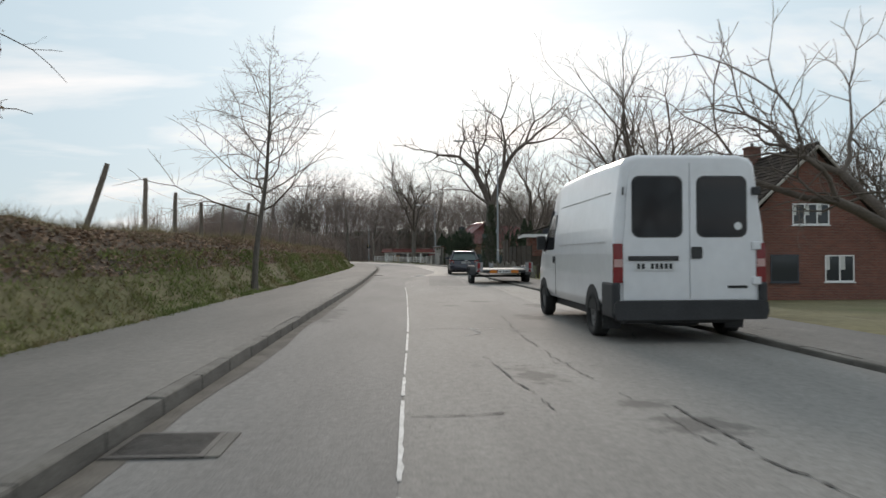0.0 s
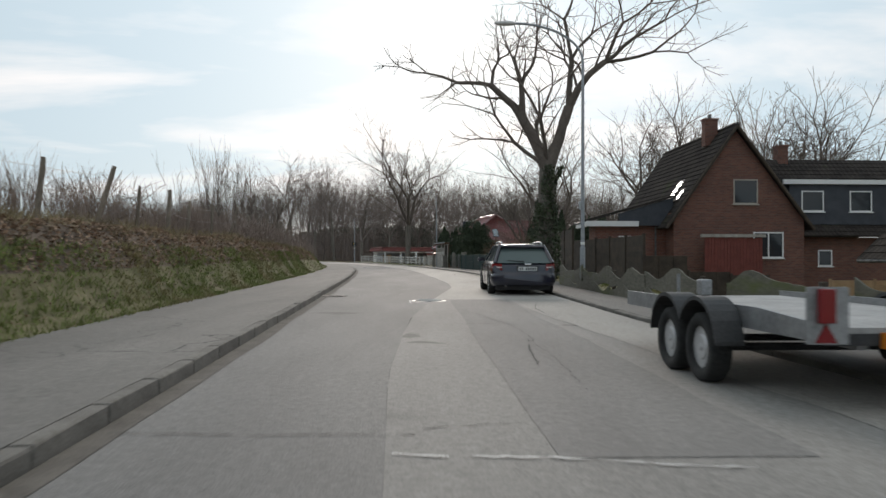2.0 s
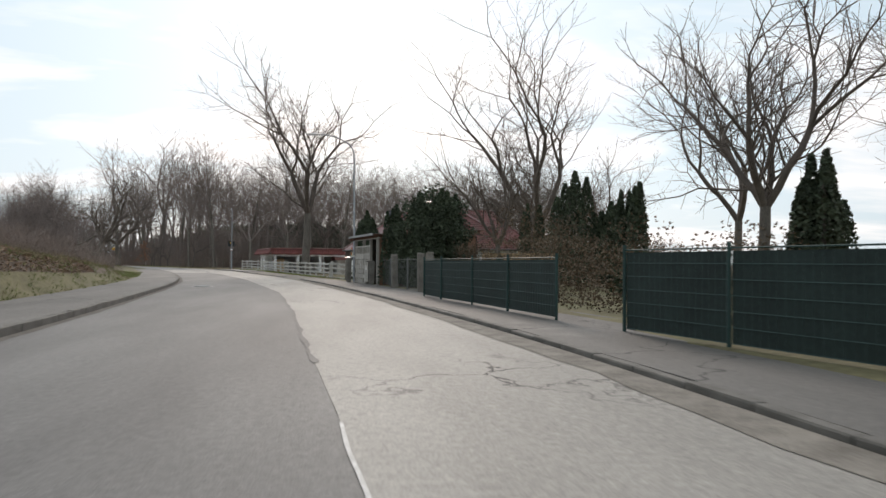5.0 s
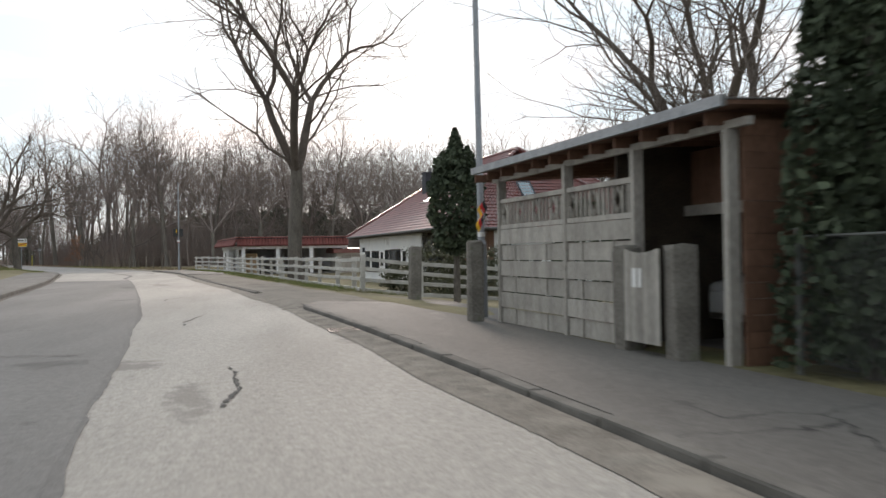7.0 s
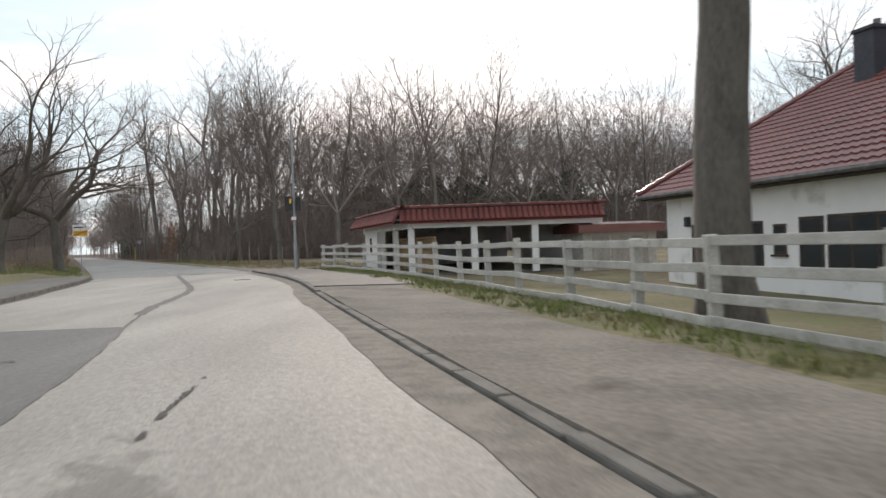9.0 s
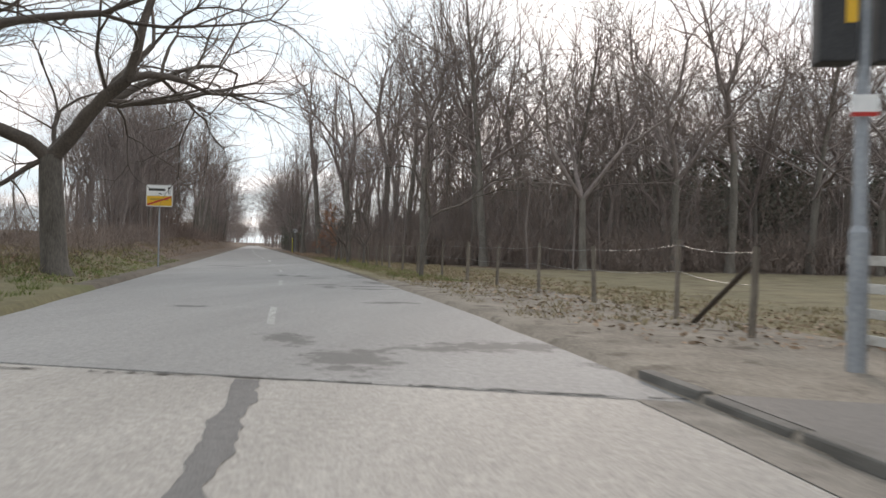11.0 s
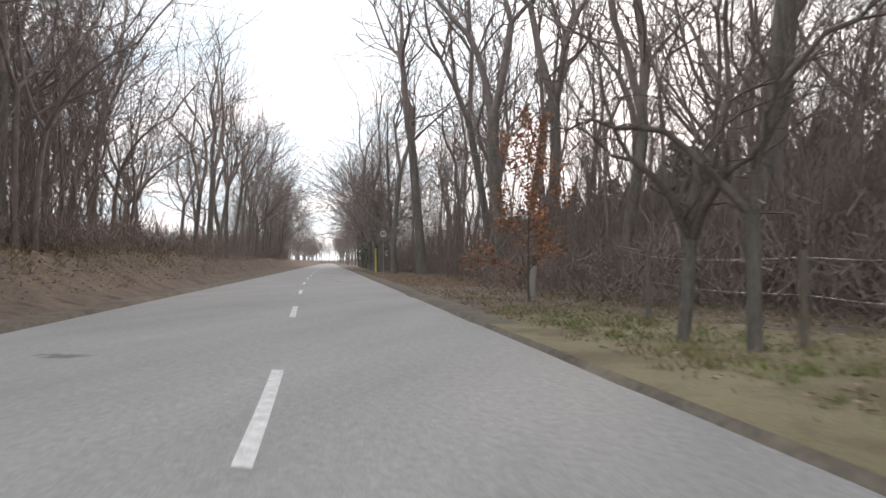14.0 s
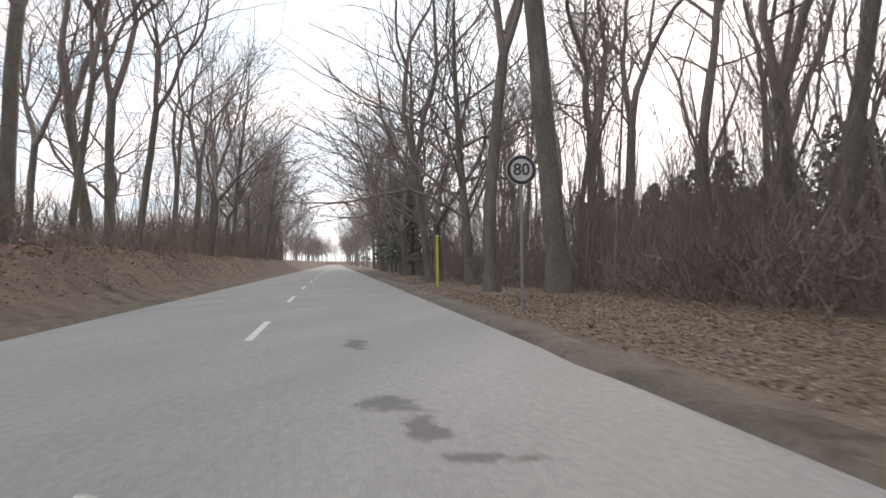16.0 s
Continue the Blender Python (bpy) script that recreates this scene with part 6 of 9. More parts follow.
def near_house():
    h = thing("brick_house_near", pose(0, 0, 0), "red brick house with brown tiled gable roof below the road", "house")
    x0, x1, xa = 16.0, 25.8, 20.9
    g = -1.6
    gable_wall(h, x0, x1, 36.0, 0.3, g, 1.30, 1.20, xa, 6.65, M_BRICK_OLD)
    gable_wall(h, x0, x1, 45.7, 0.3, g, 1.30, 1.20, xa, 6.65, M_BRICK_OLD)
    boxed("wall", (x0, x0 + 0.3, 36.3, 45.7, g, 1.42), M_BRICK_OLD, h)
    boxed("wall", (x1 - 0.3, x1, 36.3, 45.7, g, 1.3), M_BRICK_OLD, h)
    tiled_slope("roof", (14.9, 46.3, 0.95), (14.9, 35.6, 0.95), (xa, 35.6, 6.8), (xa, 46.3, 6.8), M_TILE_GREY, h)
    tiled_slope("roof", (26.4, 35.6, 0.7), (26.4, 46.3, 0.7), (xa, 46.3, 6.8), (xa, 35.6, 6.8), M_TILE_GREY, h)
    rd = bmesh.new()
    for y in frange(35.6, 46.0, 0.36):
        cyl(rd, (xa, y, 6.86), (xa, y + 0.38, 6.88), 0.13, 0.12, n=8)
    part("ridge", rd, M_TILE_GREY, h)
    for xe, ze in ((14.9, 0.95), (26.4, 0.7)):
        part("verge_board", cyl(bmesh.new(), (xe, 35.55, ze), (xa, 35.55, 6.75), 0.08, n=6), M_WOOD_GREY, h, "weathered verge board")
    window(h, "s", 20.7, 36.0, 2.68, 1.95, 1.12, 3, curtain=True)
    window(h, "s", 22.2, 36.0, -0.30, 1.55, 1.4, 2, curtain=True)
    window(h, "s", 19.3, 36.0, -0.31, 1.5, 1.45, 1, frame=M_CLAD)
    for y in (39.2, 41.0, 43.6):
        window(h, "w", y, 16.0, -0.15, 0.75, 1.2, 1)
    part("gutter", cyl(bmesh.new(), (14.88, 35.6, 0.98), (14.88, 46.3, 0.98), 0.07, n=8), M_STEELRIM, h, "dark roof gutter")
    part("downpipe", cyl(bmesh.new(), (15.9, 45.4, -1.6), (15.9, 45.4, 1.0), 0.05, n=8), M_STEELRIM, h)
    chimney(h, 20.6, 42.5, 6.2, 7.6, 0.75, 0.75, M_BRICK, "dark brick chimney")
    u = Vector((xa - 14.9, 0, 6.8 - 0.95))
    skylight(h, (17.9, 42.0, 3.95), (0, 1, 0), u, 0.55, 0.7)
    skylight(h, (19.2, 39.5, 5.2), (0, 1, 0), u, 0.45, 0.55)
    return h


near_house()


M_FRAME_TAUPE = plain("taupe_window_frame", (0.34, 0.31, 0.27), rough=0.6)


def gable_house():
    h = thing("brick_house_gable", pose(0, 0, 0), "red brick gable house with dark roof and dormer wing", "house")
    g = -1.7
    y = 59.4
    x0, x1, xa = 13.2, 20.1, 16.45
    gable_wall(h, x0, x1, y, 0.32, g, 3.15, 3.0, xa, 7.75, M_BRICK)
    boxed("wall", (x0, x0 + 0.3, y + 0.32, 69.5, g, 3.4), M_BRICK, h)
    boxed("wall", (x1 - 0.3, x1, y + 0.32, 69.5, g, 3.3), M_BRICK, h)
    gable_wall(h, x0, x1, 69.5, 0.3, g, 3.15, 3.0, xa, 7.75, M_BRICK)
    # steep main roof, with a flatter foot over the annexe
    tiled_slope("roof", (12.75, 70.2, 2.55), (12.75, y - 0.25, 2.55), (xa, y - 0.25, 7.9), (xa, 70.2, 7.9), M_TILE_DARK, h)
    tiled_slope("roof", (20.5, y - 0.25, 2.5), (20.5, 70.2, 2.5), (xa, 70.2, 7.9), (xa, y - 0.25, 7.9), M_TILE_DARK, h)
    for xe, ze in ((12.75, 2.55), (20.5, 2.5)):
        part("verge_board", cyl(bmesh.new(), (xe, y - 0.28, ze + 0.02), (xa, y - 0.28, 7.9), 0.09, n=6), M_WOOD_DARK, h, "dark verge board")
    rdg = bmesh.new()
    for yy in frange(y - 0.25, 69.9, 0.36):
        cyl(rdg, (xa, yy, 7.97), (xa, yy + 0.38, 7.99), 0.13, 0.12, n=8)
    part("ridge", rdg, M_TILE_DARK, h)
    # annexe
    boxed("annexe_wall", (9.4, 13.2, 60.6, 62.0, g, 2.75), M_BRICK_OLD, h)
    tiled_slope("annexe_roof", (8.8, 62.2, 2.9), (8.8, 60.2, 2.9), (13.6, 60.2, 4.3), (13.6, 62.2, 4.3), M_TILE_DARK, h)
    boxed("annexe_fascia", (8.7, 8.8, 60.1, 62.2, 2.65, 2.92), M_FRAME, h, "white eaves board")
    boxed("annexe_end_board", (8.8, 11.6, 60.12, 60.2, 2.70, 2.98), M_FRAME, h, "white eaves board")
    part("annexe_cladding", prism(bmesh.new(), [(10.6, 2.75), (13.5, 2.75), (13.5, 4.24), (10.6, 3.38)], 60.3, 60.6, "y"), M_CLAD, h, "dark cladding under the annexe roof")
    window(h, "s", 11.1, 60.6, 1.0, 0.9, 1.2, 1)
    window(h, "s", 17.0, y, 3.85, 1.3, 1.3, 1, frame=M_FRAME_TAUPE, curtain=False)
    window(h, "s", 18.2, y, 1.05, 1.6, 1.35, 2, curtain=False)
    # red gate and shed front below
    for k in range(18):
        boxed("red_board", (14.5 + k * 0.165, 14.5 + k * 0.165 + 0.15, y - 0.9, y - 0.86, -1.7, 2.05 + 0.02 * (k % 3)), M_WOOD_RED, h, "faded red board")
    boxed("porch_beam", (14.3, 17.6, y - 1.0, y - 0.8, 2.1, 2.25), M_WOOD_GREY, h)
    # wing with dormer
    boxed("wing_wall", (20.1, 28.5, 61.5, 68.5, g, 2.2), M_BRICK, h)
    tiled_slope("wing_roof", (20.1, 60.9, 2.2), (28.9, 60.9, 2.2), (28.9, 65.0, 6.9), (18.4, 65.0, 6.9), M_TILE_DARK, h)
    tiled_slope("wing_roof", (28.9, 69.1, 2.2), (20.1, 69.1, 2.2), (18.4, 65.0, 6.9), (28.9, 65.0, 6.9), M_TILE_DARK, h)
    boxed("dormer", (20.3, 27.5, 61.3, 65.0, 2.9, 5.25), M_CLAD, h, "dark clad dormer")
    boxed("dormer_fascia", (19.9, 27.8, 61.1, 61.25, 5.1, 5.35), M_FRAME, h, "white dormer fascia")
    boxed("dormer_roof", (19.9, 27.8, 61.25, 65.4, 5.25, 5.4), M_TILE_DARK, h)
    for x in (21.6, 24.3):
        window(h, "s", x, 61.3, 3.6, 1.25, 1.15, 1)
    window(h, "s", 22.4, 61.5, 0.6, 0.8, 0.9, 1)
    chimney(h, 16.0, 61.6, 7.2, 8.6, 0.7, 0.5, M_BRICK, "red brick chimney")
    chimney(h, 21.7, 65.0, 6.4, 7.7, 0.6, 0.6, M_BRICK, "red brick chimney")
    u = Vector((xa - 12.75, 0, 7.9 - 2.55))
    skylight(h, (14.3, 61.8, 4.75), (0, 1, 0), u, 0.7, 1.1)
    skylight(h, (14.0, 60.4, 4.35), (0, 1, 0), u, 0.5, 0.6)
    part("gutter", cyl(bmesh.new(), (8.66, 60.1, 2.9), (8.66, 62.2, 2.9), 0.06, n=8), M_STEELRIM, h)
    part("downpipe", cyl(bmesh.new(), (12.6, 60.45, -1.6), (12.6, 60.45, 2.7), 0.05, n=8), M_STEELRIM, h)
    return h


gable_house()


def white_house():
    """Hipped bungalow lying along the road: x to the east from its south-west eave corner, y along the west front."""
    h = thing("white_house", pose(5.3, 121.5, 0, 0, 0, 10.2), "white rendered bungalow with glossy dark red tiled hipped roof", "house")
    g, ez, rz = -0.9, 2.3, 7.02
    W, L, rx, rs, rn = 13.3, 18.6, 6.65, 4.42, 12.9
    x0, x1, y0, y1 = 0.7, W - 0.7, 0.7, L - 0.6
    boxed("wall_west", (x0, x0 + 0.3, 4.4, y1, g, ez), M_RENDER_WHITE, h)
    boxed("wall_south", (3.3, x1, y0, y0 + 0.3, g, ez), M_RENDER_WHITE, h)
    boxed("wall_east", (x1 - 0.3, x1, y0 + 0.3, y1, g, ez), M_RENDER_WHITE, h)
    boxed("wall_north", (x0 + 0.3, x1 - 0.3, y1 - 0.3, y1, g, ez), M_RENDER_WHITE, h)
    boxed("recess_wall", (3.0, 3.3, y0, 4.4, g, ez - 0.02), M_WOOD_BROWN, h, "brown boarded recess")
    boxed("recess_wall", (x0, 3.0, 4.4, 4.6, g, ez - 0.02), M_WOOD_DARK, h, "dark glazed porch wall")
    for x in (1.45, 2.5):
        window(h, "s", x, 4.4, -0.5, 0.95, 2.3, 1, frame=M_WOOD_DARK)
    boxed("porch_post", (0.72, 0.88, 0.72, 0.88, g, ez), M_WOOD_DARK, h, bevel=0.01)
    tiles = dict(row=0.36, col=0.3, wave=0.045, lift=0.04)
    tiled_slope("roof_west", (0, L, ez), (0, 0, ez), (rx, rs, rz), (rx, rn, rz), M_TILE_RED, h, **tiles)
    tiled_slope("roof_south", (0, 0, ez), (W, 0, ez), (rx + 0.02, rs, rz), (rx - 0.02, rs, rz), M_TILE_RED, h, **tiles)
    tiled_slope("roof_east", (W, 0, ez), (W, L, ez), (rx, rn, rz), (rx, rs, rz), M_TILE_RED, h, **tiles)
    tiled_slope("roof_north", (W, L, ez), (0, L, ez), (rx - 0.02, rn, rz), (rx + 0.02, rn, rz), M_TILE_RED, h, **tiles)
    # east wing with its own lower hipped roof
    boxed("wing_wall", (x1, 16.6, 5.4, 12.6, g, ez), M_RENDER_WHITE, h)
    tiled_slope("wing_roof", (10.0, 4.7, ez), (17.3, 4.7, ez), (13.9, 9.0, 6.45), (8.0, 9.0, 6.45), M_TILE_RED, h, **tiles)
    tiled_slope("wing_roof", (17.3, 13.3, ez), (10.0, 13.3, ez), (8.0, 9.0, 6.45), (13.9, 9.0, 6.45), M_TILE_RED, h, **tiles)
    tiled_slope("wing_roof", (17.3, 4.7, ez), (17.3, 13.3, ez), (13.9, 9.02, 6.45), (13.9, 8.98, 6.45), M_TILE_RED, h, **tiles)

    def caps(a, b):
        a, b = Vector(a), Vector(b)
        n = int((b - a).length / 0.36)
        for k in range(n):
            p, q = a.lerp(b, k / n), a.lerp(b, (k + 1.1) / n)
            part("hip_tile", cyl(bmesh.new(), p, q, 0.14, 0.10, n=8), M_TILE_RED, h)

    for corner, y in (((0, 0), rs), ((W, 0), rs), ((0, L), rn)):
        caps((*corner, ez + 0.17), (rx, y, rz + 0.12))
    caps((rx, rn, rz + 0.12), (rx, rs, rz + 0.12))
    caps((17.3, 4.7, ez + 0.17), (13.9, 9.0, 6.55))
    caps((13.9, 9.0, 6.55), (9.0, 9.0, 6.55))
    boxed("soffit", (0.05, W - 0.05, 0.05, L - 0.05, ez - 0.05, ez + 0.01), M_WOOD_DARK, h, "dark eaves boarding")
    for a, b in (((-0.05, 0, ez + 0.05), (-0.05, L, ez + 0.05)), ((0, -0.05, ez + 0.05), (W, -0.05, ez + 0.05))):
        part("gutter", cyl(bmesh.new(), a, b, 0.07, n=8), M_STEELRIM, h, "dark gutter")
    part("downpipe", cyl(bmesh.new(), (4.2, 0.62, g), (4.2, 0.62, ez), 0.05, n=8), M_STEELRIM, h, "grey rain pipe")
    for y, w, z, k, panes in ((15.9, 1.2, 0.0, 1.36, 1), (13.9, 1.75, 0.0, 1.36, 2), (12.35, 0.5, 0.45, 0.8, 1), (11.2, 0.85, 0.0, 1.4, 1), (9.5, 2.3, 0.0, 1.42, 3), (7.62, 0.6, 0.55, 0.75, 1)):
        window(h, "w", y, x0, z, w, k, panes, frame=M_WOOD_DARK)
    boxed("side_door", (x0 - 0.04, x0 + 0.05, 5.7, 6.68, -0.75, 1.48), M_STEELRIM, h, "grey side door")
    boxed("wall_lamp", (x0 - 0.16, x0, 16.55, 16.72, 1.3, 1.62), M_CLAD, h, "small dark wall lamp", bevel=0.02)
    window(h, "s", 4.85, y0, -0.15, 2.4, 1.3, 3, frame=M_WOOD_DARK, curtain=True)
    boxed("shutter", (6.34, 7.0, y0 - 0.05, y0 - 0.005, -0.15, 1.17), M_WOOD_DARK, h, "dark wooden window shutter", bevel=0.01)
    window(h, "s", 10.65, y0, -0.4, 2.7, 1.55, 3, frame=M_WOOD_DARK, curtain=True)
    boxed("shutter", (8.5, 9.2, y0 - 0.05, y0 - 0.005, -0.3, 1.13), M_WOOD_DARK, h, "dark wooden window shutter", bevel=0.01)
    uw, us = Vector((rx, 0, rz - ez)), Vector((0, rs, rz - ez))
    skylight(h, (3.2, 9.5, ez + 3.2 * (rz - ez) / rx), (0, 1, 0), uw, 0.95, 1.25)
    skylight(h, (5.3, 9.85, ez + 5.3 * (rz - ez) / rx), (0, 1, 0), uw, 0.95, 1.0)
    skylight(h, (5.88, 1.95, ez + 1.95 * (rz - ez) / rs), (1, 0, 0), us, 0.72, 1.4)
    chimney(h, 4.3, 12.75, 4.9, 6.5, 0.95, 0.7, M_CLAD, "slate clad chimney")
    return h


white_house()


def garden_store():
    """Low store with a red tile edge between the open shed and the bungalow."""
    c = thing("garden_store", pose(1.4, 145.6, 0, 0, 0, 10), "low grey-white garden store with a red tiled roof edge", "shed")
    boxed("wall", (0, 3.4, 0, 2.4, -0.9, 1.3), M_WOOD_WHITE, c, bevel=0.01)
    part("roof", prism(bmesh.new(), [(-0.3, 1.28), (2.7, 1.28), (2.7, 1.62), (1.2, 1.75), (-0.3, 1.62)], -0.3, 3.7, "x"), M_TILE_RED, c)
    for k in range(3):
        boxed("door_board", (0.4 + 0.9 * k, 1.2 + 0.9 * k, -0.03, -0.003, -0.7, 1.1), M_WOOD_GREY, c, bevel=0.008)


garden_store()

# ---- sheds, fences, posts, signs ----
M_STONE_POST = surface("old_stone_post", (0.11, 0.10, 0.085), (0.22, 0.205, 0.18), scale=3, fine=30, rough=0.95, bump=0.5, spot=(0.10, 0.115, 0.06), spot_scale=2.0, spot_at=0.58)
M_GREEN_MESH = surface("green_mesh_fence", (0.008, 0.034, 0.03), (0.016, 0.055, 0.048), scale=2, fine=20, rough=0.6, bump=0.0)
M_POLE = surface("lamp_post_grey", (0.24, 0.26, 0.28), (0.36, 0.38, 0.40), scale=2, fine=25, rough=0.55, metal=0.3, bump=0.05)
M_WIRE = plain("fence_wire", (0.3, 0.3, 0.29), rough=0.5, metal=0.6)
M_YELLOW = plain("sign_yellow", (0.75, 0.42, 0.02), rough=0.4)
M_SIGN_WHITE = plain("sign_white", (0.78, 0.78, 0.76), rough=0.4)
M_SIGN_RED = plain("sign_red", (0.5, 0.03, 0.02), rough=0.4)
M_SIGN_GREY = plain("sign_old_grey", (0.05, 0.048, 0.046), rough=0.5)
M_SIGN_FADED = plain("sign_faded_white", (0.62, 0.61, 0.60), rough=0.5)
M_POST_YELLOW = plain("marker_yellow", (0.62, 0.56, 0.05), rough=0.6)
M_IRON = surface("cast_iron", (0.035, 0.033, 0.03), (0.09, 0.085, 0.08), scale=6, fine=50, rough=0.6, metal=0.5, bump=0.3)
M_IRON_WORN = surface("worn_iron", (0.35, 0.34, 0.33), (0.55, 0.54, 0.52), scale=6, fine=50, rough=0.5, bump=0.2)


def carport():
    c = thing("carport", pose(0, 0, 0), "wooden carport with grey lattice-topped fence panels and open bay", "carport")
    X = 3.8
    posts = [(104.0, 2.4), (100.1, 2.4), (97.2, 2.4), (94.4, 2.38)]
    gz = -0.55
    for y, z in posts:
        boxed("post", (X - 0.07, X + 0.07, y - 0.07, y + 0.07, gz, z), M_WOOD_GREY, c, bevel=0.01)
        boxed("post", (X + 4.9, X + 5.04, y - 0.07, y + 0.07, gz, z + 0.3), M_WOOD_BROWN, c, bevel=0.01)
    boxed("front_beam", (X - 0.04, X + 0.04, 93.9, 104.5, 2.38, 2.48), M_WOOD_GREY, c, bevel=0.01)
    for y in frange(94.5, 104.6, 0.95):
        part("rafter", prism(bmesh.new(), [(X - 0.24, 2.42), (X + 5.3, 2.81), (X + 5.3, 2.96), (X - 0.24, 2.57)], y - 0.04, y + 0.04, "y"), M_WOOD_BROWN, c)
    part("roof", prism(bmesh.new(), [(X - 0.3, 2.59), (X + 5.4, 2.98), (X + 5.4, 3.03), (X - 0.3, 2.64)], 93.9, 104.7, "y"), M_WOOD_BROWN, c)
    part("roof_edge", prism(bmesh.new(), [(X - 0.36, 2.56), (X - 0.30, 2.56), (X - 0.30, 2.69), (X - 0.36, 2.69)], 93.85, 104.75, "y"), M_GALV, c, "light metal roof edge")
    part("roof_cover", prism(bmesh.new(), [(X - 0.32, 2.645), (X + 5.42, 3.035), (X + 5.42, 3.05), (X - 0.32, 2.66)], 93.87, 104.73, "y"), M_GALV, c)
    # two panels with lattice tops
    for ya, yb in ((100.2, 103.9), (97.3, 100.0)):
        pan = thing("panel", pose(0, 0, 0), "", "")
        pan.parent = c
        n = 6
        for k in range(n):
            z0 = -0.38 + k * 0.305
            boxed("board", (X - 0.03 - 0.03 * (k % 2), X - 0.005, ya, yb, z0, z0 + 0.285), M_WOOD_GREY, pan, bevel=0.006)
        for q in range(2):
            y = ya + (yb - ya) * (q + 0.5) / 2
            boxed("batten", (X - 0.052, X - 0.036, y - 0.025, y + 0.025, -0.38, 1.44), M_WOOD_GREY, pan)
        for z in (1.48, 1.98):
            boxed("rail", (X - 0.05, X + 0.02, ya, yb, z - 0.04, z + 0.04), M_WOOD_GREY, pan, bevel=0.006)
        m = int((yb - ya) / 0.19)
        for k in range(m + 1):
            y = ya + (yb - ya) * k / m
            if k % 5 == 3:
                bm = bmesh.new()
                for s in (-1, 1):
                    cyl(bm, (X - 0.01, y - 0.16, 1.73), (X - 0.01, y, 1.73 + s * 0.21), 0.024, n=4)
                    cyl(bm, (X - 0.01, y + 0.16, 1.73), (X - 0.01, y, 1.73 + s * 0.21), 0.024, n=4)
                part("diamond", bm, M_WOOD_GREY, pan)
            else:
                boxed("slat", (X - 0.02, X + 0.01, y - 0.03, y + 0.03, 1.52, 1.94), M_WOOD_GREY, pan)
    # brown boarded side and back
    for k in range(16):
        z = gz + k * 0.19
        boxed("side_board", (X + 0.05, X + 5.0, 94.20 - 0.01 * (k % 2), 94.23, z, z + 0.186), M_WOOD_BROWN, c)
    for k in range(17):
        z = gz + k * 0.19
        boxed("back_board", (X + 5.04, X + 5.08, 94.2, 105.3, z, z + 0.186), M_WOOD_DARK, c)
    boxed("inner_wall", (X + 1.2, X + 1.28, 94.3, 98.2, 1.55, 2.5), M_WOOD_BROWN, c)
    boxed("lintel", (X + 1.08, X + 1.2, 94.3, 98.2, 1.5, 1.66), M_WOOD_GREY, c)
    # added wall that shuts light out of the bay, so its inside stays dark
    boxed("partition", (X + 0.1, X + 5.0, 98.2, 98.28, gz, 2.75), M_WOOD_DARK, c)
    # open bay: low gate
    for k in range(9):
        y = 95.72 + k * 0.125
        boxed("gate_slat", (3.46, 3.485, y - 0.045, y + 0.045, -0.22, 1.0 - 0.05 * math.sin(k * 0.39)), M_WOOD_GREY, c)
    boxed("number_plate", (3.452, 3.459, 96.2, 96.28, 0.5, 0.75), M_SIGN_WHITE, c, "plain white number bar")
    boxed("number_plate", (3.452, 3.459, 96.36, 96.5, 0.5, 0.75), M_SIGN_WHITE, c, "plain white number bar")
    boxed("floor", (X, X + 5.0, 94.2, 105.3, gz - 0.1, gz + 0.12), M_SIDEWALK, c)
    c.matrix_basis = (Matrix.Translation((2.75, 92.9, 0)) @ Matrix.Rotation(math.radians(9.6), 4, "Z")
                      @ Matrix.Diagonal((1, 0.528, 0.81, 1)) @ Matrix.Translation((-3.8, -94.4, 0.38)))
    return c


carport()


def cloth_flag(x, y, z):
    f = thing("flag", pose(x, y, z, 0, 0, 96), "black, red and gold cloth flag hanging by the carport", "flag")
    bands = ((0.0, 0.13, (0.01, 0.01, 0.01), "black_band"), (0.13, 0.26, (0.5, 0.02, 0.02), "red_band"), (0.26, 0.39, (0.75, 0.42, 0.02), "gold_band"))
    for a, b, col, nm in bands:
        bm = bmesh.new()
        rows = []
        for k in range(13):
            u = k / 12
            rows.append([bm.verts.new((s + 0.12 * u, 0.03 * math.sin(u * 9 + s * 5), 0.42 - 0.38 * u - 0.5 * s)) for s in (a, (a + b) / 2, b)])
        for p, q in zip(rows, rows[1:]):
            for j in range(2):
                bm.faces.new((p[j], p[j + 1], q[j + 1], q[j]))
        part(nm, bm, plain(nm + "_cloth", col, rough=0.85), f)
    part("stick", cyl(bmesh.new(), (-0.03, 0, 0.02), (0.36, 0, 0.26), 0.008, n=6), M_WOOD_GREY, f)


cloth_flag(1.7, 98.05, 1.6)


M_SILVER = plain("silver_car_paint", (0.5, 0.5, 0.49), rough=0.35, coat=0.5)


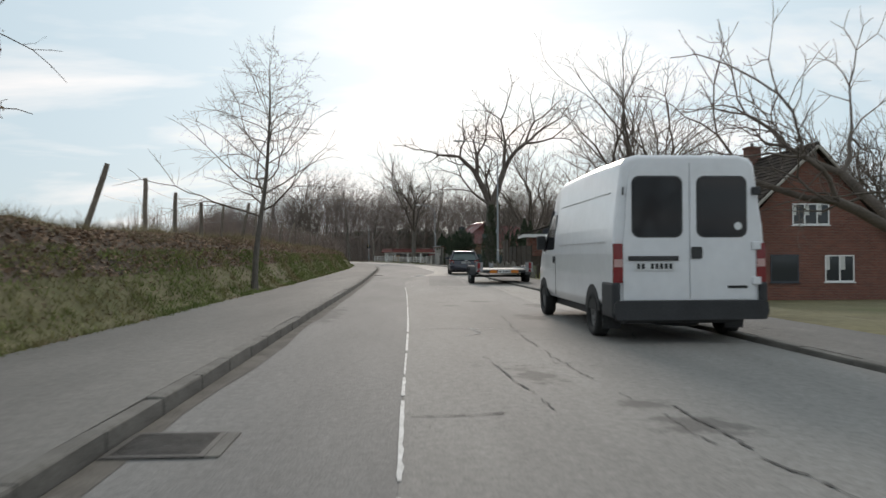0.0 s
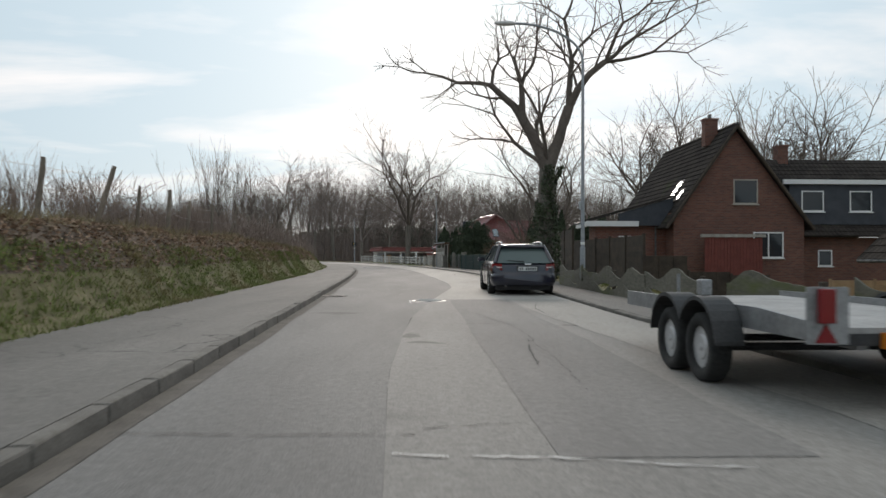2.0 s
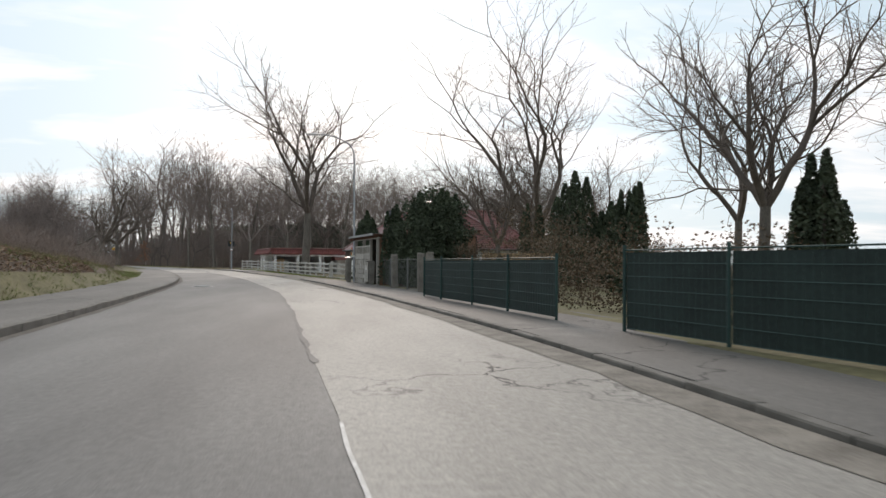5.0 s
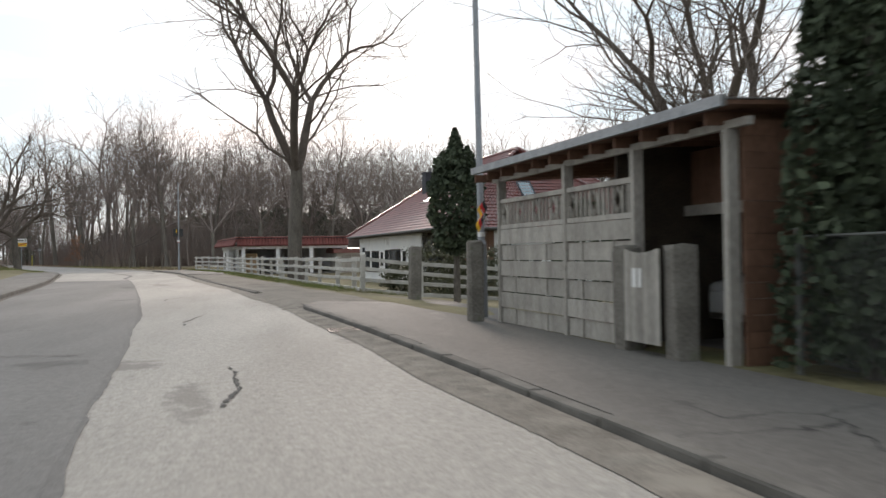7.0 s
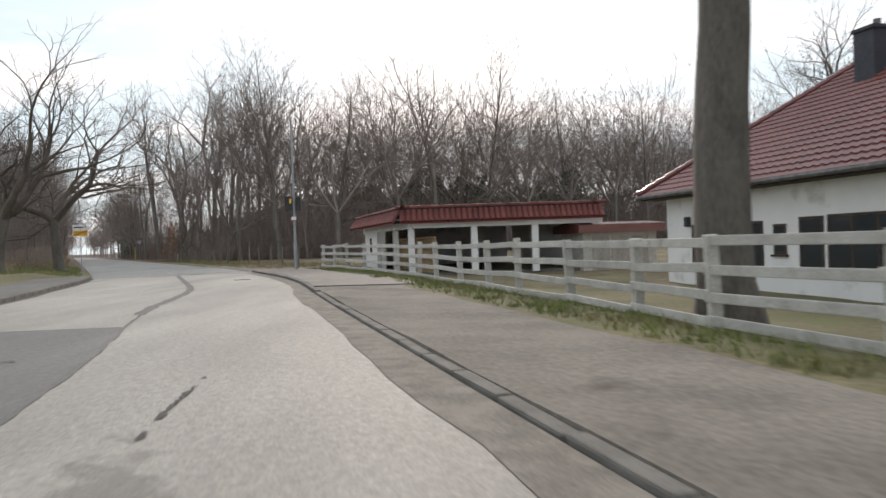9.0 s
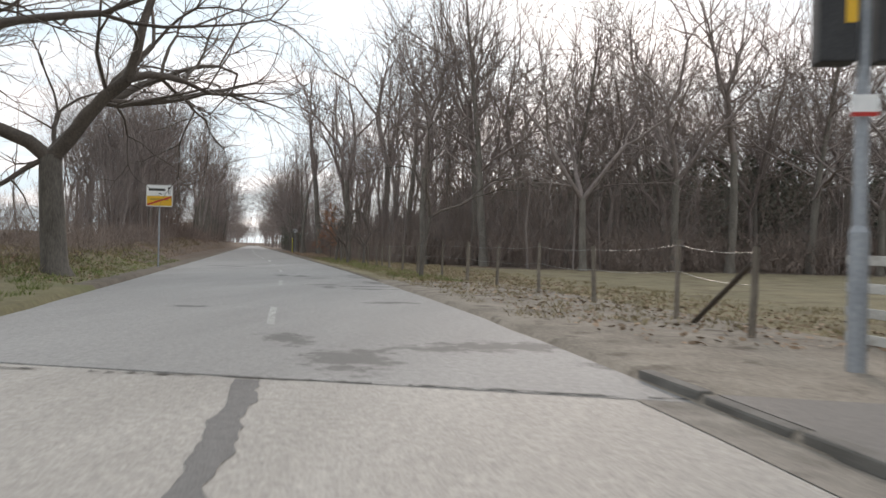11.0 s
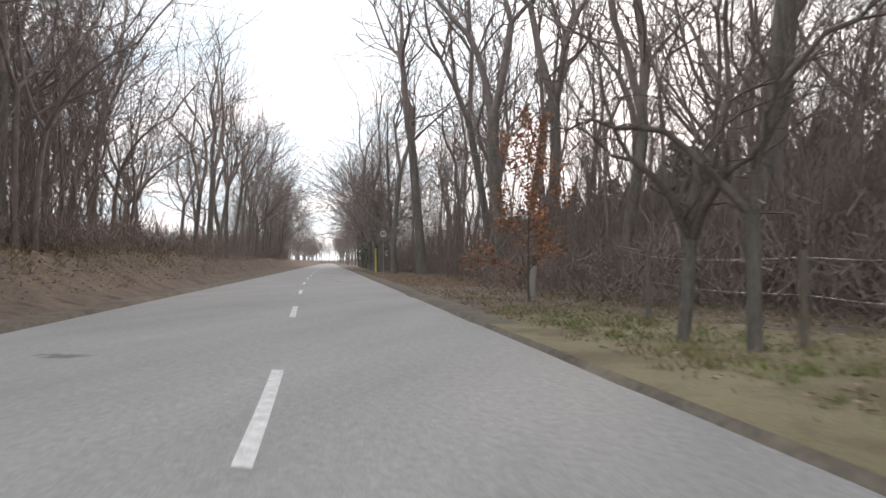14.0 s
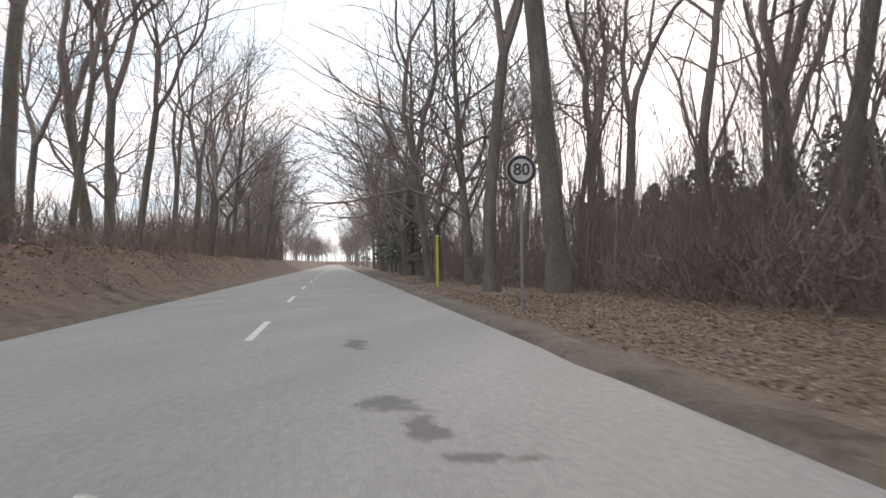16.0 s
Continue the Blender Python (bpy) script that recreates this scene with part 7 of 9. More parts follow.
def parked_hatch(m):
    c = thing("parked_car", m, "pale grey car standing in the carport", "car")
    secs = []
    for y, w, z0, zb in ((0, 0.7, 0.35, 0.7), (0.1, 0.8, 0.25, 0.82), (1.0, 0.84, 0.22, 0.86), (3.0, 0.84, 0.22, 0.84), (3.8, 0.78, 0.25, 0.7), (3.95, 0.6, 0.35, 0.6)):
        secs.append([(-w, y, z0), (-w, y, zb - 0.05), (-w * 0.9, y, zb), (w * 0.9, y, zb), (w, y, zb - 0.05), (w, y, z0)])
    part("body", loft(secs), M_SILVER, c, smooth=False)
    g = bmesh.new()
    secs = [[(-0.74, 0.3, 0.84), (0.74, 0.3, 0.84), (0.74, 3.0, 0.84), (-0.74, 3.0, 0.84)], [(-0.58, 0.75, 1.36), (0.58, 0.75, 1.36), (0.58, 2.2, 1.38), (-0.58, 2.2, 1.38)]]
    part("glasshouse", loft(secs), M_GLASS_CAR, c)
    part("roof", loft([[(-0.6, 0.65, 1.36), (0.6, 0.65, 1.36), (0.58, 2.3, 1.37), (-0.58, 2.3, 1.37)], [(-0.5, 0.8, 1.42), (0.5, 0.8, 1.42), (0.5, 2.1, 1.43), (-0.5, 2.1, 1.43)]]), M_SILVER, c)
    for s in (-1, 1):
        for y in (0.7, 3.15):
            wheel(c, s * 0.74, y, 0.3, 0.18, M_ALLOY, 0, s)
        part("front_pillar", cyl(bmesh.new(), (s * 0.74, 3.0, 0.85), (s * 0.58, 2.2, 1.38), 0.035, n=6), M_SILVER, c)
        part("rear_pillar", cyl(bmesh.new(), (s * 0.74, 0.3, 0.85), (s * 0.58, 0.75, 1.38), 0.045, n=6), M_SILVER, c)
    return c


parked_hatch(pose(7.6, 94.55, 0.0, 0, 0, 96))


def stone_post(x, y, h, w, label, mat=None, name="gate_post"):
    bm = bmesh.new()
    z = ground_z(x, y)
    rr = random.Random(int(x * 97 + y * 31))
    box(bm, -w / 2, w / 2, -w / 2, w / 2, -0.3, h, bevel=w * 0.2)
    for v in bm.verts:
        v.co += Vector((rr.uniform(-1, 1), rr.uniform(-1, 1), rr.uniform(-1, 1))) * w * 0.06
    o = part(name, bm, mat or M_STONE_POST)
    o.matrix_basis = pose(x, y, z, rr.uniform(-2, 2), rr.uniform(-2, 2), rr.uniform(-10, 10))
    return tagged(o, label, "post")


for x, y, h, w in ((1.52, 98.2, 1.3, 0.26), (2.36, 94.3, 1.15, 0.26), (2.5, 93.4, 1.15, 0.26), (1.61, 105.4, 1.38, 0.3)):
    stone_post(x, y, h, w, "rough weathered gate post with lichen", name="gate_post")
for x, y in ((3.2, 88.6), (3.75, 84.0), (3.8, 82.3)):
    stone_post(x, y, 1.42, 0.26, "pale concrete garden post with rounded head", name="garden_post")


def tile_shed():
    s = thing("tiled_shed", pose(0, 0, 0), "white open-sided shed with dark red tile skirt roof", "shed")
    # local frame: corner near the road, long side along the road
    A, B, C = Vector((-6.3, 145.4, 0)), Vector((-8.9, 155.6, 0)), Vector((2.3, 145.9, 0))
    u = (B - A).normalized()
    n = Vector((-u.y, u.x, 0))  # outwards to the road
    D = B + (C - A)
    z0, z1, z2 = -0.25, 2.0, 2.62

    def slab(name, p, q, th, za, zb, mat, label=""):
        p, q = Vector(p), Vector(q)
        d = (q - p)
        m = Matrix.Translation(p) @ Matrix.Rotation(math.atan2(d.y, d.x), 4, "Z")
        return part(name, box(bmesh.new(), 0, d.length, -th / 2, th / 2, za, zb, m=m), mat, s, label)

    inn = -n * 0.5
    w0 = B + inn - u * 0.5
    slab("wall", w0, w0 - u * 3.2, 0.24, z0, z1, M_RENDER_WHITE, "white rendered end bay")
    slab("wall", w0, w0 + (C - A) * 0.9, 0.24, z0, z1, M_RENDER_WHITE)
    slab("back_wall", C + u * 0.4, D - u * 0.6, 0.24, z0, z1, M_RENDER_WHITE)
    slab("beam", B + inn, A + inn, 0.26, 1.72, z1 + 0.02, M_RENDER_WHITE, "white edge beam")
    slab("beam", A + inn, C, 0.26, 1.72, z1 + 0.02, M_RENDER_WHITE, "white edge beam")
    for k in range(3):
        p = A + inn + u * (0.2 + 2.9 * k)
        boxed("column", (p.x - 0.14, p.x + 0.14, p.y - 0.14, p.y + 0.14, z0, 1.8), M_RENDER_WHITE, s, "white column")
    for k in range(1, 4):
        p = A + inn + (C - A) * (k / 3.3)
        boxed("column", (p.x - 0.14, p.x + 0.14, p.y - 0.14, p.y + 0.14, z0, 1.8), M_RENDER_WHITE, s, "white column")
    # timber rails inside
    p, q = A + inn * 3.0, B + inn * 3.0 - u * 3.6
    for k in range(6):
        slab("inner_board", p, q, 0.05, z0 + 0.2 * k, z0 + 0.2 * k + 0.19, M_WOOD_PALE, "pale wooden stall boards")
    for k in range(32):
        r = p.lerp(q, k / 31)
        boxed("slat", (r.x - 0.03, r.x + 0.03, r.y - 0.03, r.y + 0.03, 0.95, 1.3), M_WOOD_PALE, s)
    slab("inner_rail", p, q, 0.06, 1.3, 1.37, M_WOOD_PALE)
    w1 = w0 - u * 1.6
    m = Matrix.Translation(w1 + n * 0.12) @ Matrix.Rotation(math.atan2(u.y, u.x), 4, "Z")
    part("window", box(bmesh.new(), -0.2, 0.2, -0.03, 0.03, 0.6, 1.45, m=m), M_PANE, s, "narrow dark window")
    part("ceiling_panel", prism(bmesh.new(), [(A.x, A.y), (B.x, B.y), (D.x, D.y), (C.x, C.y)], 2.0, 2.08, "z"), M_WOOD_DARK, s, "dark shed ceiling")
    part("flat_roof", prism(bmesh.new(), [(A.x, A.y), (B.x, B.y), (D.x, D.y), (C.x, C.y)], 2.5, 2.56, "z"), M_CLAD, s)
    # tile skirt: single tiles
    tm = bpy.data.meshes.new("tile")
    V, F = [], []
    for iy in range(2):
        for k in range(7):
            a = math.pi * k / 6
            V.append((0.12 * math.cos(a), 0.30 * iy - 0.30 * (1 - iy), 0.0 + 0.10 * math.sin(a) + (0.0 if iy else 0.0)))
    for k in range(6):
        F.append((k, k + 1, 8 + k, 7 + k))
    V += [(x, y, z - 0.02) for x, y, z in V[:14]]
    for k in range(6):
        F.append((14 + k + 1, 14 + k, k, k + 1))
        F.append((14 + k + 1, 14 + k, 21 + k, 21 + k + 1)[::-1])
    tm.from_pydata(V, [], F)
    tm.materials.append(M_TILE_SHED)
    tm.polygons.foreach_set("use_smooth", [True] * len(tm.polygons))

    def skirt(P, Q, out):
        d = (Q - P).normalized()
        L = (Q - P).length
        k = 0
        slope = Vector((out.x * 0.45, out.y * 0.45, -0.62)).normalized()
        nor = d.cross(slope)
        if nor.z < 0:
            nor = -nor
        x = 0.1
        while x < L:
            c = P + d * x + out * 0.15 + Vector((0, 0, 2.22))
            M = Matrix((d, -slope, nor)).transposed().to_4x4()
            M.translation = c
            o = new("tile", tm)
            o.parent = s
            o.matrix_basis = M
            c2 = P + d * (x) - out * 0.06 + Vector((0, 0, 2.58))
            if int(x / 0.235) % 2 == 0:
                rt = new("ridge_tile", tm)
                rt.parent = s
                M2 = Matrix((Vector((0, 0, 1)).cross(d), d, Vector((0, 0, 1)))).transposed().to_4x4()
                M2.translation = c2
                rt.matrix_basis = M2
            x += 0.235
        e0, e1 = P + out * 0.32, Q + out * 0.32
        bm = bmesh.new()
        vs = [bm.verts.new(v) for v in (e0 + Vector((0, 0, 1.96)), e1 + Vector((0, 0, 1.96)), Q - out * 0.1 + Vector((0, 0, 2.55)), P - out * 0.1 + Vector((0, 0, 2.55)))]
        bm.faces.new(vs)
        e = bmesh.ops.extrude_face_region(bm, geom=bm.faces[:])
        for v in e["geom"]:
            if isinstance(v, bmesh.types.BMVert):
                v.co.z -= 0.05
        part("skirt_board", bm, M_TILE_SHED, s, "dark red tile bed")

    south = Vector((0, -1, 0))
    skirt(A, B, n)
    skirt(A + south * 0, C, south)
    boxed("floor_slab", (-9.0, 1.5, 146.0, 154.5, -0.5, -0.2), M_SIDEWALK, s)
    return s


tile_shed()


def rail_fence(name, line, label, rails=(0.1, 0.42, 0.74, 1.06), mat=None, post_h=1.18, post_mat=None, shared=False):
    f = thing(name, pose(0, 0, 0), label, "fence")
    rr = random.Random(len(line))
    for x, y in line[1 if shared else 0:]:
        z = ground_z(x, y)
        o = boxed("post", (-0.075, 0.075, -0.075, 0.075, -0.2, post_h + rr.uniform(-0.04, 0.04)), post_mat or mat or M_WOOD_WHITE, f, bevel=0.015)
        o.matrix_basis = pose(x, y, z, rr.uniform(-2.5, 2.5), rr.uniform(-2.5, 2.5), rr.uniform(-8, 8))
    for (x0, y0), (x1, y1) in zip(line, line[1:]):
        for h in rails:
            a = Vector((x0, y0, ground_z(x0, y0) + h + rr.uniform(-0.03, 0.03)))
            b = Vector((x1, y1, ground_z(x1, y1) + h + rr.uniform(-0.03, 0.03)))
            d = b - a
            m = Matrix.Translation((a + b) / 2 + Vector((-0.08, 0, 0))) @ d.to_track_quat("Y", "Z").to_matrix().to_4x4()
            part("rail", box(bmesh.new(), -0.025, 0.025, -d.length / 2 - 0.06, d.length / 2 + 0.06, -0.06, 0.06, bevel=0.012, m=m), mat or M_WOOD_WHITE, f)
    return f


line = [(0.62, 110.0)] + [(XR(y) + 4.0 + (0.25 if y > 125 else 0.0) + 0.06 * math.sin(y), y) for y in frange(112.3, 153.4, 2.28)]
rail_fence("white_rail_fence", line, "flaking white wooden rail fence round the garden")
rail_fence("white_rail_fence", [(0.78, 109.98), (2.45, 109.5), (4.4, 109.3), (6.3, 109.2)], "flaking white wooden rail fence beside the drive", shared=True)

# gate and mailbox at the drive
mb = thing("mailbox_pillar", pose(6.75, 109.0, 0), "white letterbox pillar with red mark by the drive", "mailbox")
boxed("pillar", (-0.22, 0.22, -0.2, 0.2, -0.5, 1.05), M_RENDER_WHITE, mb, bevel=0.02)
boxed("letterbox", (0.0, 0.42, -0.26, 0.1, 0.35, 0.78), M_FRAME, mb, bevel=0.02)
boxed("red_mark", (0.06, 0.3, -0.265, -0.258, 0.66, 0.72), M_SIGN_RED, mb)
for k in (0, 1):
    boxed("name_bar", (-0.12 + 0.13 * k, -0.03 + 0.13 * k, -0.206, -0.2, 0.8, 0.9), M_SIGN_GREY, mb)


def street_lamp(x, y, h, arm, label, band=True, lean=0.0, turn=0.0):
    s = thing("street_lamp", pose(x, y, ground_z(x, y) - 0.02, 0, lean, turn), label, "street lamp")
    bm = bmesh.new()
    cyl(bm, (0, 0, 0), (0, 0, 1.3), 0.085, n=14)
    cyl(bm, (0, 0, 1.3), (0, 0, 1.36), 0.085, 0.062, n=14)
    cyl(bm, (0, 0, 1.36), (0, 0, h), 0.062, 0.045, n=14)
    part("pole", bm, M_POLE, s, smooth=False)
    if arm:
        V, F = [], []
        pts = [Vector((-arm * (1 - math.cos(radians(a))) , 0, h + arm * 0.55 * math.sin(radians(a)))) for a in range(0, 91, 10)]
        tube(V, F, pts, [0.04] * len(pts), 8)
        mesh_ob("arm", V, F, M_POLE, s, smooth=True)
        bm = bmesh.new()
        bmesh.ops.create_uvsphere(bm, u_segments=16, v_segments=8, radius=0.5)
        bmesh.ops.scale(bm, vec=(0.75, 0.26, 0.16), verts=bm.verts)
        bmesh.ops.translate(bm, vec=(-arm - 0.3, 0, h + arm * 0.55), verts=bm.verts)
        part("lamp_head", bm, M_SIGN_FADED, s, "pale lamp head", smooth=True)
    boxed("service_door", (-0.03, 0.03, -0.092, -0.08, 0.55, 0.95), M_POLE, s)
    if band:
        part("band", cyl(bmesh.new(), (0, 0, 1.42), (0, 0, 1.5), 0.066, n=14), M_SIGN_WHITE, s, "white band")
    return s


street_lamp(1.85, 99.0, 7.2, 2.0, "tall grey lamp post with curved arm on the pavement", lean=-0.6)
l2 = street_lamp(5.25, 45.3, 7.3, 2.2, "tall grey lamp post with curved arm on the pavement")
boxed("junction_box", (-0.12, -0.06, -0.06, 0.06, 2.55, 2.8), M_POLE, l2, bevel=0.01)
l3 = street_lamp(-11.5, 150.6, 7.4, 0.0, "grey pole with dark signal box at the end of the village", band=False)
boxed("signal_box", (-0.42, -0.09, -0.12, 0.12, 2.85, 3.55), M_BLACK_PLASTIC, l3, "black signal housing seen from behind", bevel=0.02)
boxed("signal_box", (0.09, 0.34, -0.1, 0.1, 2.85, 3.5), M_BLACK_PLASTIC, l3, "black signal housing", bevel=0.02)
boxed("sticker", (-0.2, -0.1, -0.13, -0.122, 3.2, 3.42), M_YELLOW, l3, "yellow sticker")
boxed("plate", (-0.13, 0.10, -0.10, -0.09, 2.35, 2.55), M_SIGN_WHITE, l3, "small white plate with red edge")
boxed("plate_edge", (-0.13, 0.10, -0.106, -0.10, 2.35, 2.39), M_SIGN_RED, l3)


def fence_post(x, y, h, r, lean, mat, name="fence_post", label="weathered round wooden fence post with wire", group="pasture posts"):
    V, F = [], []
    rr = random.Random(int(x * 131 + y * 17))
    pts = [Vector((lean[0] * t * h + rr.uniform(-0.01, 0.01), lean[1] * t * h, -0.3 + (h + 0.3) * t)) for t in (0, 0.3, 0.6, 0.85, 1.0)]
    tube(V, F, pts, [r * 1.05, r, r * 0.97, r * 0.95, r * 0.8], 8)
    F.append(tuple(range(len(V) - 8, len(V))))
    o = mesh_ob(name, V, F, mat)
    o.location = (x, y, ground_z(x, y))
    return tagged(o, label, "fence post", group)


def wire(pts, r=0.004, sag=0.04, name="fence_wire", label="thin slack fence wire between posts", mat=None):
    V, F = [], []
    for a, b in zip(pts, pts[1:]):
        a, b = Vector(a), Vector(b)
        q = [a.lerp(b, t) - Vector((0, 0, sag * 4 * t * (1 - t))) for t in (0, 0.25, 0.5, 0.75, 1)]
        tube(V, F, q, [r] * 5, 4)
    return tagged(mesh_ob(name, V, F, mat or M_WIRE), label, "wire", kind="stuff")


M_WOOD_BARE = surface("bare_post_wood", (0.12, 0.1, 0.08), (0.25, 0.212, 0.172), scale=3, fine=30, rough=0.95, bump=0.4, stretch=(1, 1, 0.3), vary=0.2)
# pasture fence on the bank
rp = random.Random(5)
tops = []
y = 12.5
for i in range(26):
    x = XL(y) - 4.4 + rp.uniform(-0.12, 0.12)
    ln = (rp.uniform(0.25, 0.42) if i % 5 == 0 else rp.uniform(0.02, 0.15), rp.uniform(-0.1, 0.1))
    h = rp.uniform(1.05, 1.3)
    fence_post(x, y, h, rp.uniform(0.042, 0.062), ln, M_WOOD_BARE)
    tops.append((x + ln[0] * h * 0.85, y + ln[1] * h * 0.85, ground_z(x, y) + h * 0.85))
    y += (3.2, 2.2, 2.8)[i] if i < 3 else 2.5 + rp.uniform(-0.3, 0.3)
wire(tops)
wire([(p[0] - 0.02, p[1], p[2] - 0.4) for p in tops])

# meadow fence on the right past the shed
tops = []
for i, (x, y) in enumerate(((-11.8, 153.2), (-12.4, 155.6), (-13.6, 158.9), (-14.9, 161.9), (-16.2, 164.4), (-17.5, 167.3), (-18.8, 169.9), (-20.2, 172.0), (-21.6, 175.4), (-23.0, 178.4), (-24.0, 180.8), (-24.9, 183.0), (-26.4, 186.5), (-28.0, 190.0), (-29.7, 193.6), (-31.4, 197.2))):
    h = 1.15 + rp.uniform(-0.1, 0.15)
    ln = (rp.uniform(-0.05, 0.05), rp.uniform(-0.05, 0.05))
    fence_post(x, y, h, rp.uniform(0.04, 0.065), ln, M_WOOD_BARE, group="meadow posts")
    tops.append((x + ln[0], y, ground_z(x, y) + h * 0.93))
    if i == 0:
        br = bmesh.new()
        cyl(br, (x - 0.5, y + 2.1, -0.1), (x, y + 0.1, 1.0), 0.04, n=7)
        tagged(part("fence_brace", br, M_WOOD_DARK), "dark diagonal brace of the meadow fence", "fence brace")
wire(tops, sag=0.05)
wire([(a, b, c - 0.42) for a, b, c in tops], sag=0.05)


def town_sign(x, y, turn):
    s = thing("town_end_sign", pose(x, y, ground_z(x, y), 0, 0, turn), "white and yellow town exit sign with red diagonal stripe", "road sign")
    part("pole", cyl(bmesh.new(), (0, 0.05, -0.2), (0, 0.05, 3.0), 0.04, n=10), M_POLE, s)
    rrect("back_plate", 0, 2.95, 1.30, 0.90, 0.05, 0.0, 0.02, M_SIGN_FADED, s)
    rrect("upper_field", 0, 3.16, 1.22, 0.40, 0.03, -0.006, 0.0, M_SIGN_WHITE, s)
    rrect("lower_field", 0, 2.74, 1.22, 0.40, 0.03, -0.006, 0.0, M_YELLOW, s)
    m = Matrix.Translation((0, 0, 2.74)) @ Matrix.Rotation(radians(-16), 4, "Y")
    part("red_stripe", box(bmesh.new(), -0.60, 0.60, -0.010, -0.006, -0.035, 0.035, m=m), M_SIGN_RED, s)
    m2 = M_SIGN_GREY
    rrect("text_bar", -0.12, 3.2, 0.82, 0.10, 0.02, -0.009, -0.006, m2, s)
    rrect("text_bar", 0.02, 3.04, 0.14, 0.04, 0.01, -0.009, -0.006, m2, s)
    rrect("arrow_bar", 0.46, 3.15, 0.04, 0.26, 0.01, -0.009, -0.006, m2, s)
    part("arrow_head", prism(bmesh.new(), [(0.38, 3.24), (0.54, 3.24), (0.46, 3.34)], -0.009, -0.006, "y"), m2, s)
    rrect("text_bar", 0, 2.80, 0.9, 0.08, 0.02, -0.008, -0.006, plain("worn_text", (0.45, 0.28, 0.03)), s)
    return s


ts = town_sign(-30.42, 170.0, 14)
ts.scale = (0.8, 0.8, 0.97)


def sign_end_limit(x, y, turn):
    s = thing("speed_sign", pose(x, y, ground_z(x, y), 0, 0, turn), "faded grey round speed sign reading 80 on a pole", "road sign")
    part("pole", cyl(bmesh.new(), (0, 0.04, -0.2), (0, 0.04, 2.95), 0.03, n=10), M_POLE, s)

    def disc(name, r, y0, y1, mat):
        return part(name, cyl(bmesh.new(), (0, y0, 2.88), (0, y1, 2.88), r, n=36), mat, s)

    disc("rim", 0.31, 0.0, 0.02, M_SIGN_FADED)
    disc("ring", 0.295, -0.004, 0.0, M_SIGN_GREY)
    disc("face", 0.225, -0.008, -0.004, M_SIGN_FADED)
    cu = bpy.data.curves.new("digits", "FONT")
    cu.body, cu.size, cu.offset, cu.align_x, cu.align_y, cu.extrude = "80", 0.34, 0.006, "CENTER", "CENTER", 0.002
    cu.materials.append(M_SIGN_GREY)
    o = new("digits", cu)
    o.parent = s
    o.matrix_basis = pose(0, -0.011, 2.88, 90, 0, 0)
    return s


sign_end_limit(-48.7, 230.8, 20)
ym = thing("marker_post", pose(-54.9, 245.4, ground_z(-54.9, 245.4)), "slim yellow marker post at the road edge", "marker post")
boxed("post", (-0.05, 0.05, -0.03, 0.03, -0.2, 2.1), M_POST_YELLOW, ym, bevel=0.008)
boxed("cap", (-0.055, 0.055, -0.035, 0.035, 2.1, 2.16), M_SIGN_WHITE, ym)


def slab_off(y):
    return float(np.interp(y, (27, 31, 35, 46), (2.8, 2.3, 1.45, 1.3)))


def slab_fence():
    """Waney-edged boards nailed to posts."""
    f = thing("slab_board_fence", pose(0, 0, 0), "mossy wavy-edged slab board fence along the pavement", "fence")
    rr = random.Random(12)
    y = 26.4
    while y < 46.2:
        ln = rr.uniform(2.8, 3.6)
        for k in range(2):
            z0 = -0.12 + 0.42 * k
            n = 22
            lo, hi = [], []
            ph, ph2 = rr.uniform(0, 6), rr.uniform(0, 6)
            sl = rr.uniform(-0.06, 0.06)
            for i in range(n + 1):
                t = i / n
                yy = y + ln * t * 1.03
                hi.append((yy, z0 + 0.4 + 0.1 * math.sin(ph + t * 7.0) + 0.05 * math.sin(ph2 + t * 12) + sl * t + 0.012 * rr.uniform(-1, 1)))
                lo.append((yy, z0 - 0.02 + 0.07 * math.sin(ph2 + t * 6) + sl * t))
            x = XR(y) + slab_off(y) + 0.035 * (k % 2) + rr.uniform(-0.02, 0.02)
            part("board", prism(bmesh.new(), lo + hi[::-1], x, x + 0.03, "x"), M_MOSSY, f)
        xx = XR(y) + slab_off(y) + 0.08
        boxed("post", (xx, xx + 0.1, y - 0.05, y + 0.05, -0.6, 0.72), M_WOOD_DARK, f, bevel=0.01)
        y += ln
    return f


slab_fence()


def panel_fence(name, pts, h, mat, label, n=11, foot=None):
    f = thing(name, pose(0, 0, 0), label, "fence")
    for (x0, y0), (x1, y1) in zip(pts, pts[1:]):
        z = min(ground_z(x0, y0), ground_z(x1, y1)) - 0.1 if foot is None else foot
        d = Vector((x1 - x0, y1 - y0, 0))
        m = Matrix.Translation((x0, y0, z)) @ Matrix.Rotation(math.atan2(d.y, d.x), 4, "Z")
        for k in range(n):
            zz = h * k / n
            part("board", box(bmesh.new(), 0.06, d.length - 0.06, -0.012 + 0.012 * (k % 2), 0.012 * (k % 2), zz, zz + h / n * 1.08, m=m), mat, f)
        part("post", box(bmesh.new(), -0.05, 0.05, -0.05, 0.05, -0.2, h + 0.08, 0.008, m=m), mat, f)
        for q in (0.33, 0.66):
            part("batten", box(bmesh.new(), d.length * q - 0.02, d.length * q + 0.02, -0.03, -0.012, 0, h, m=m), mat, f)
    return f


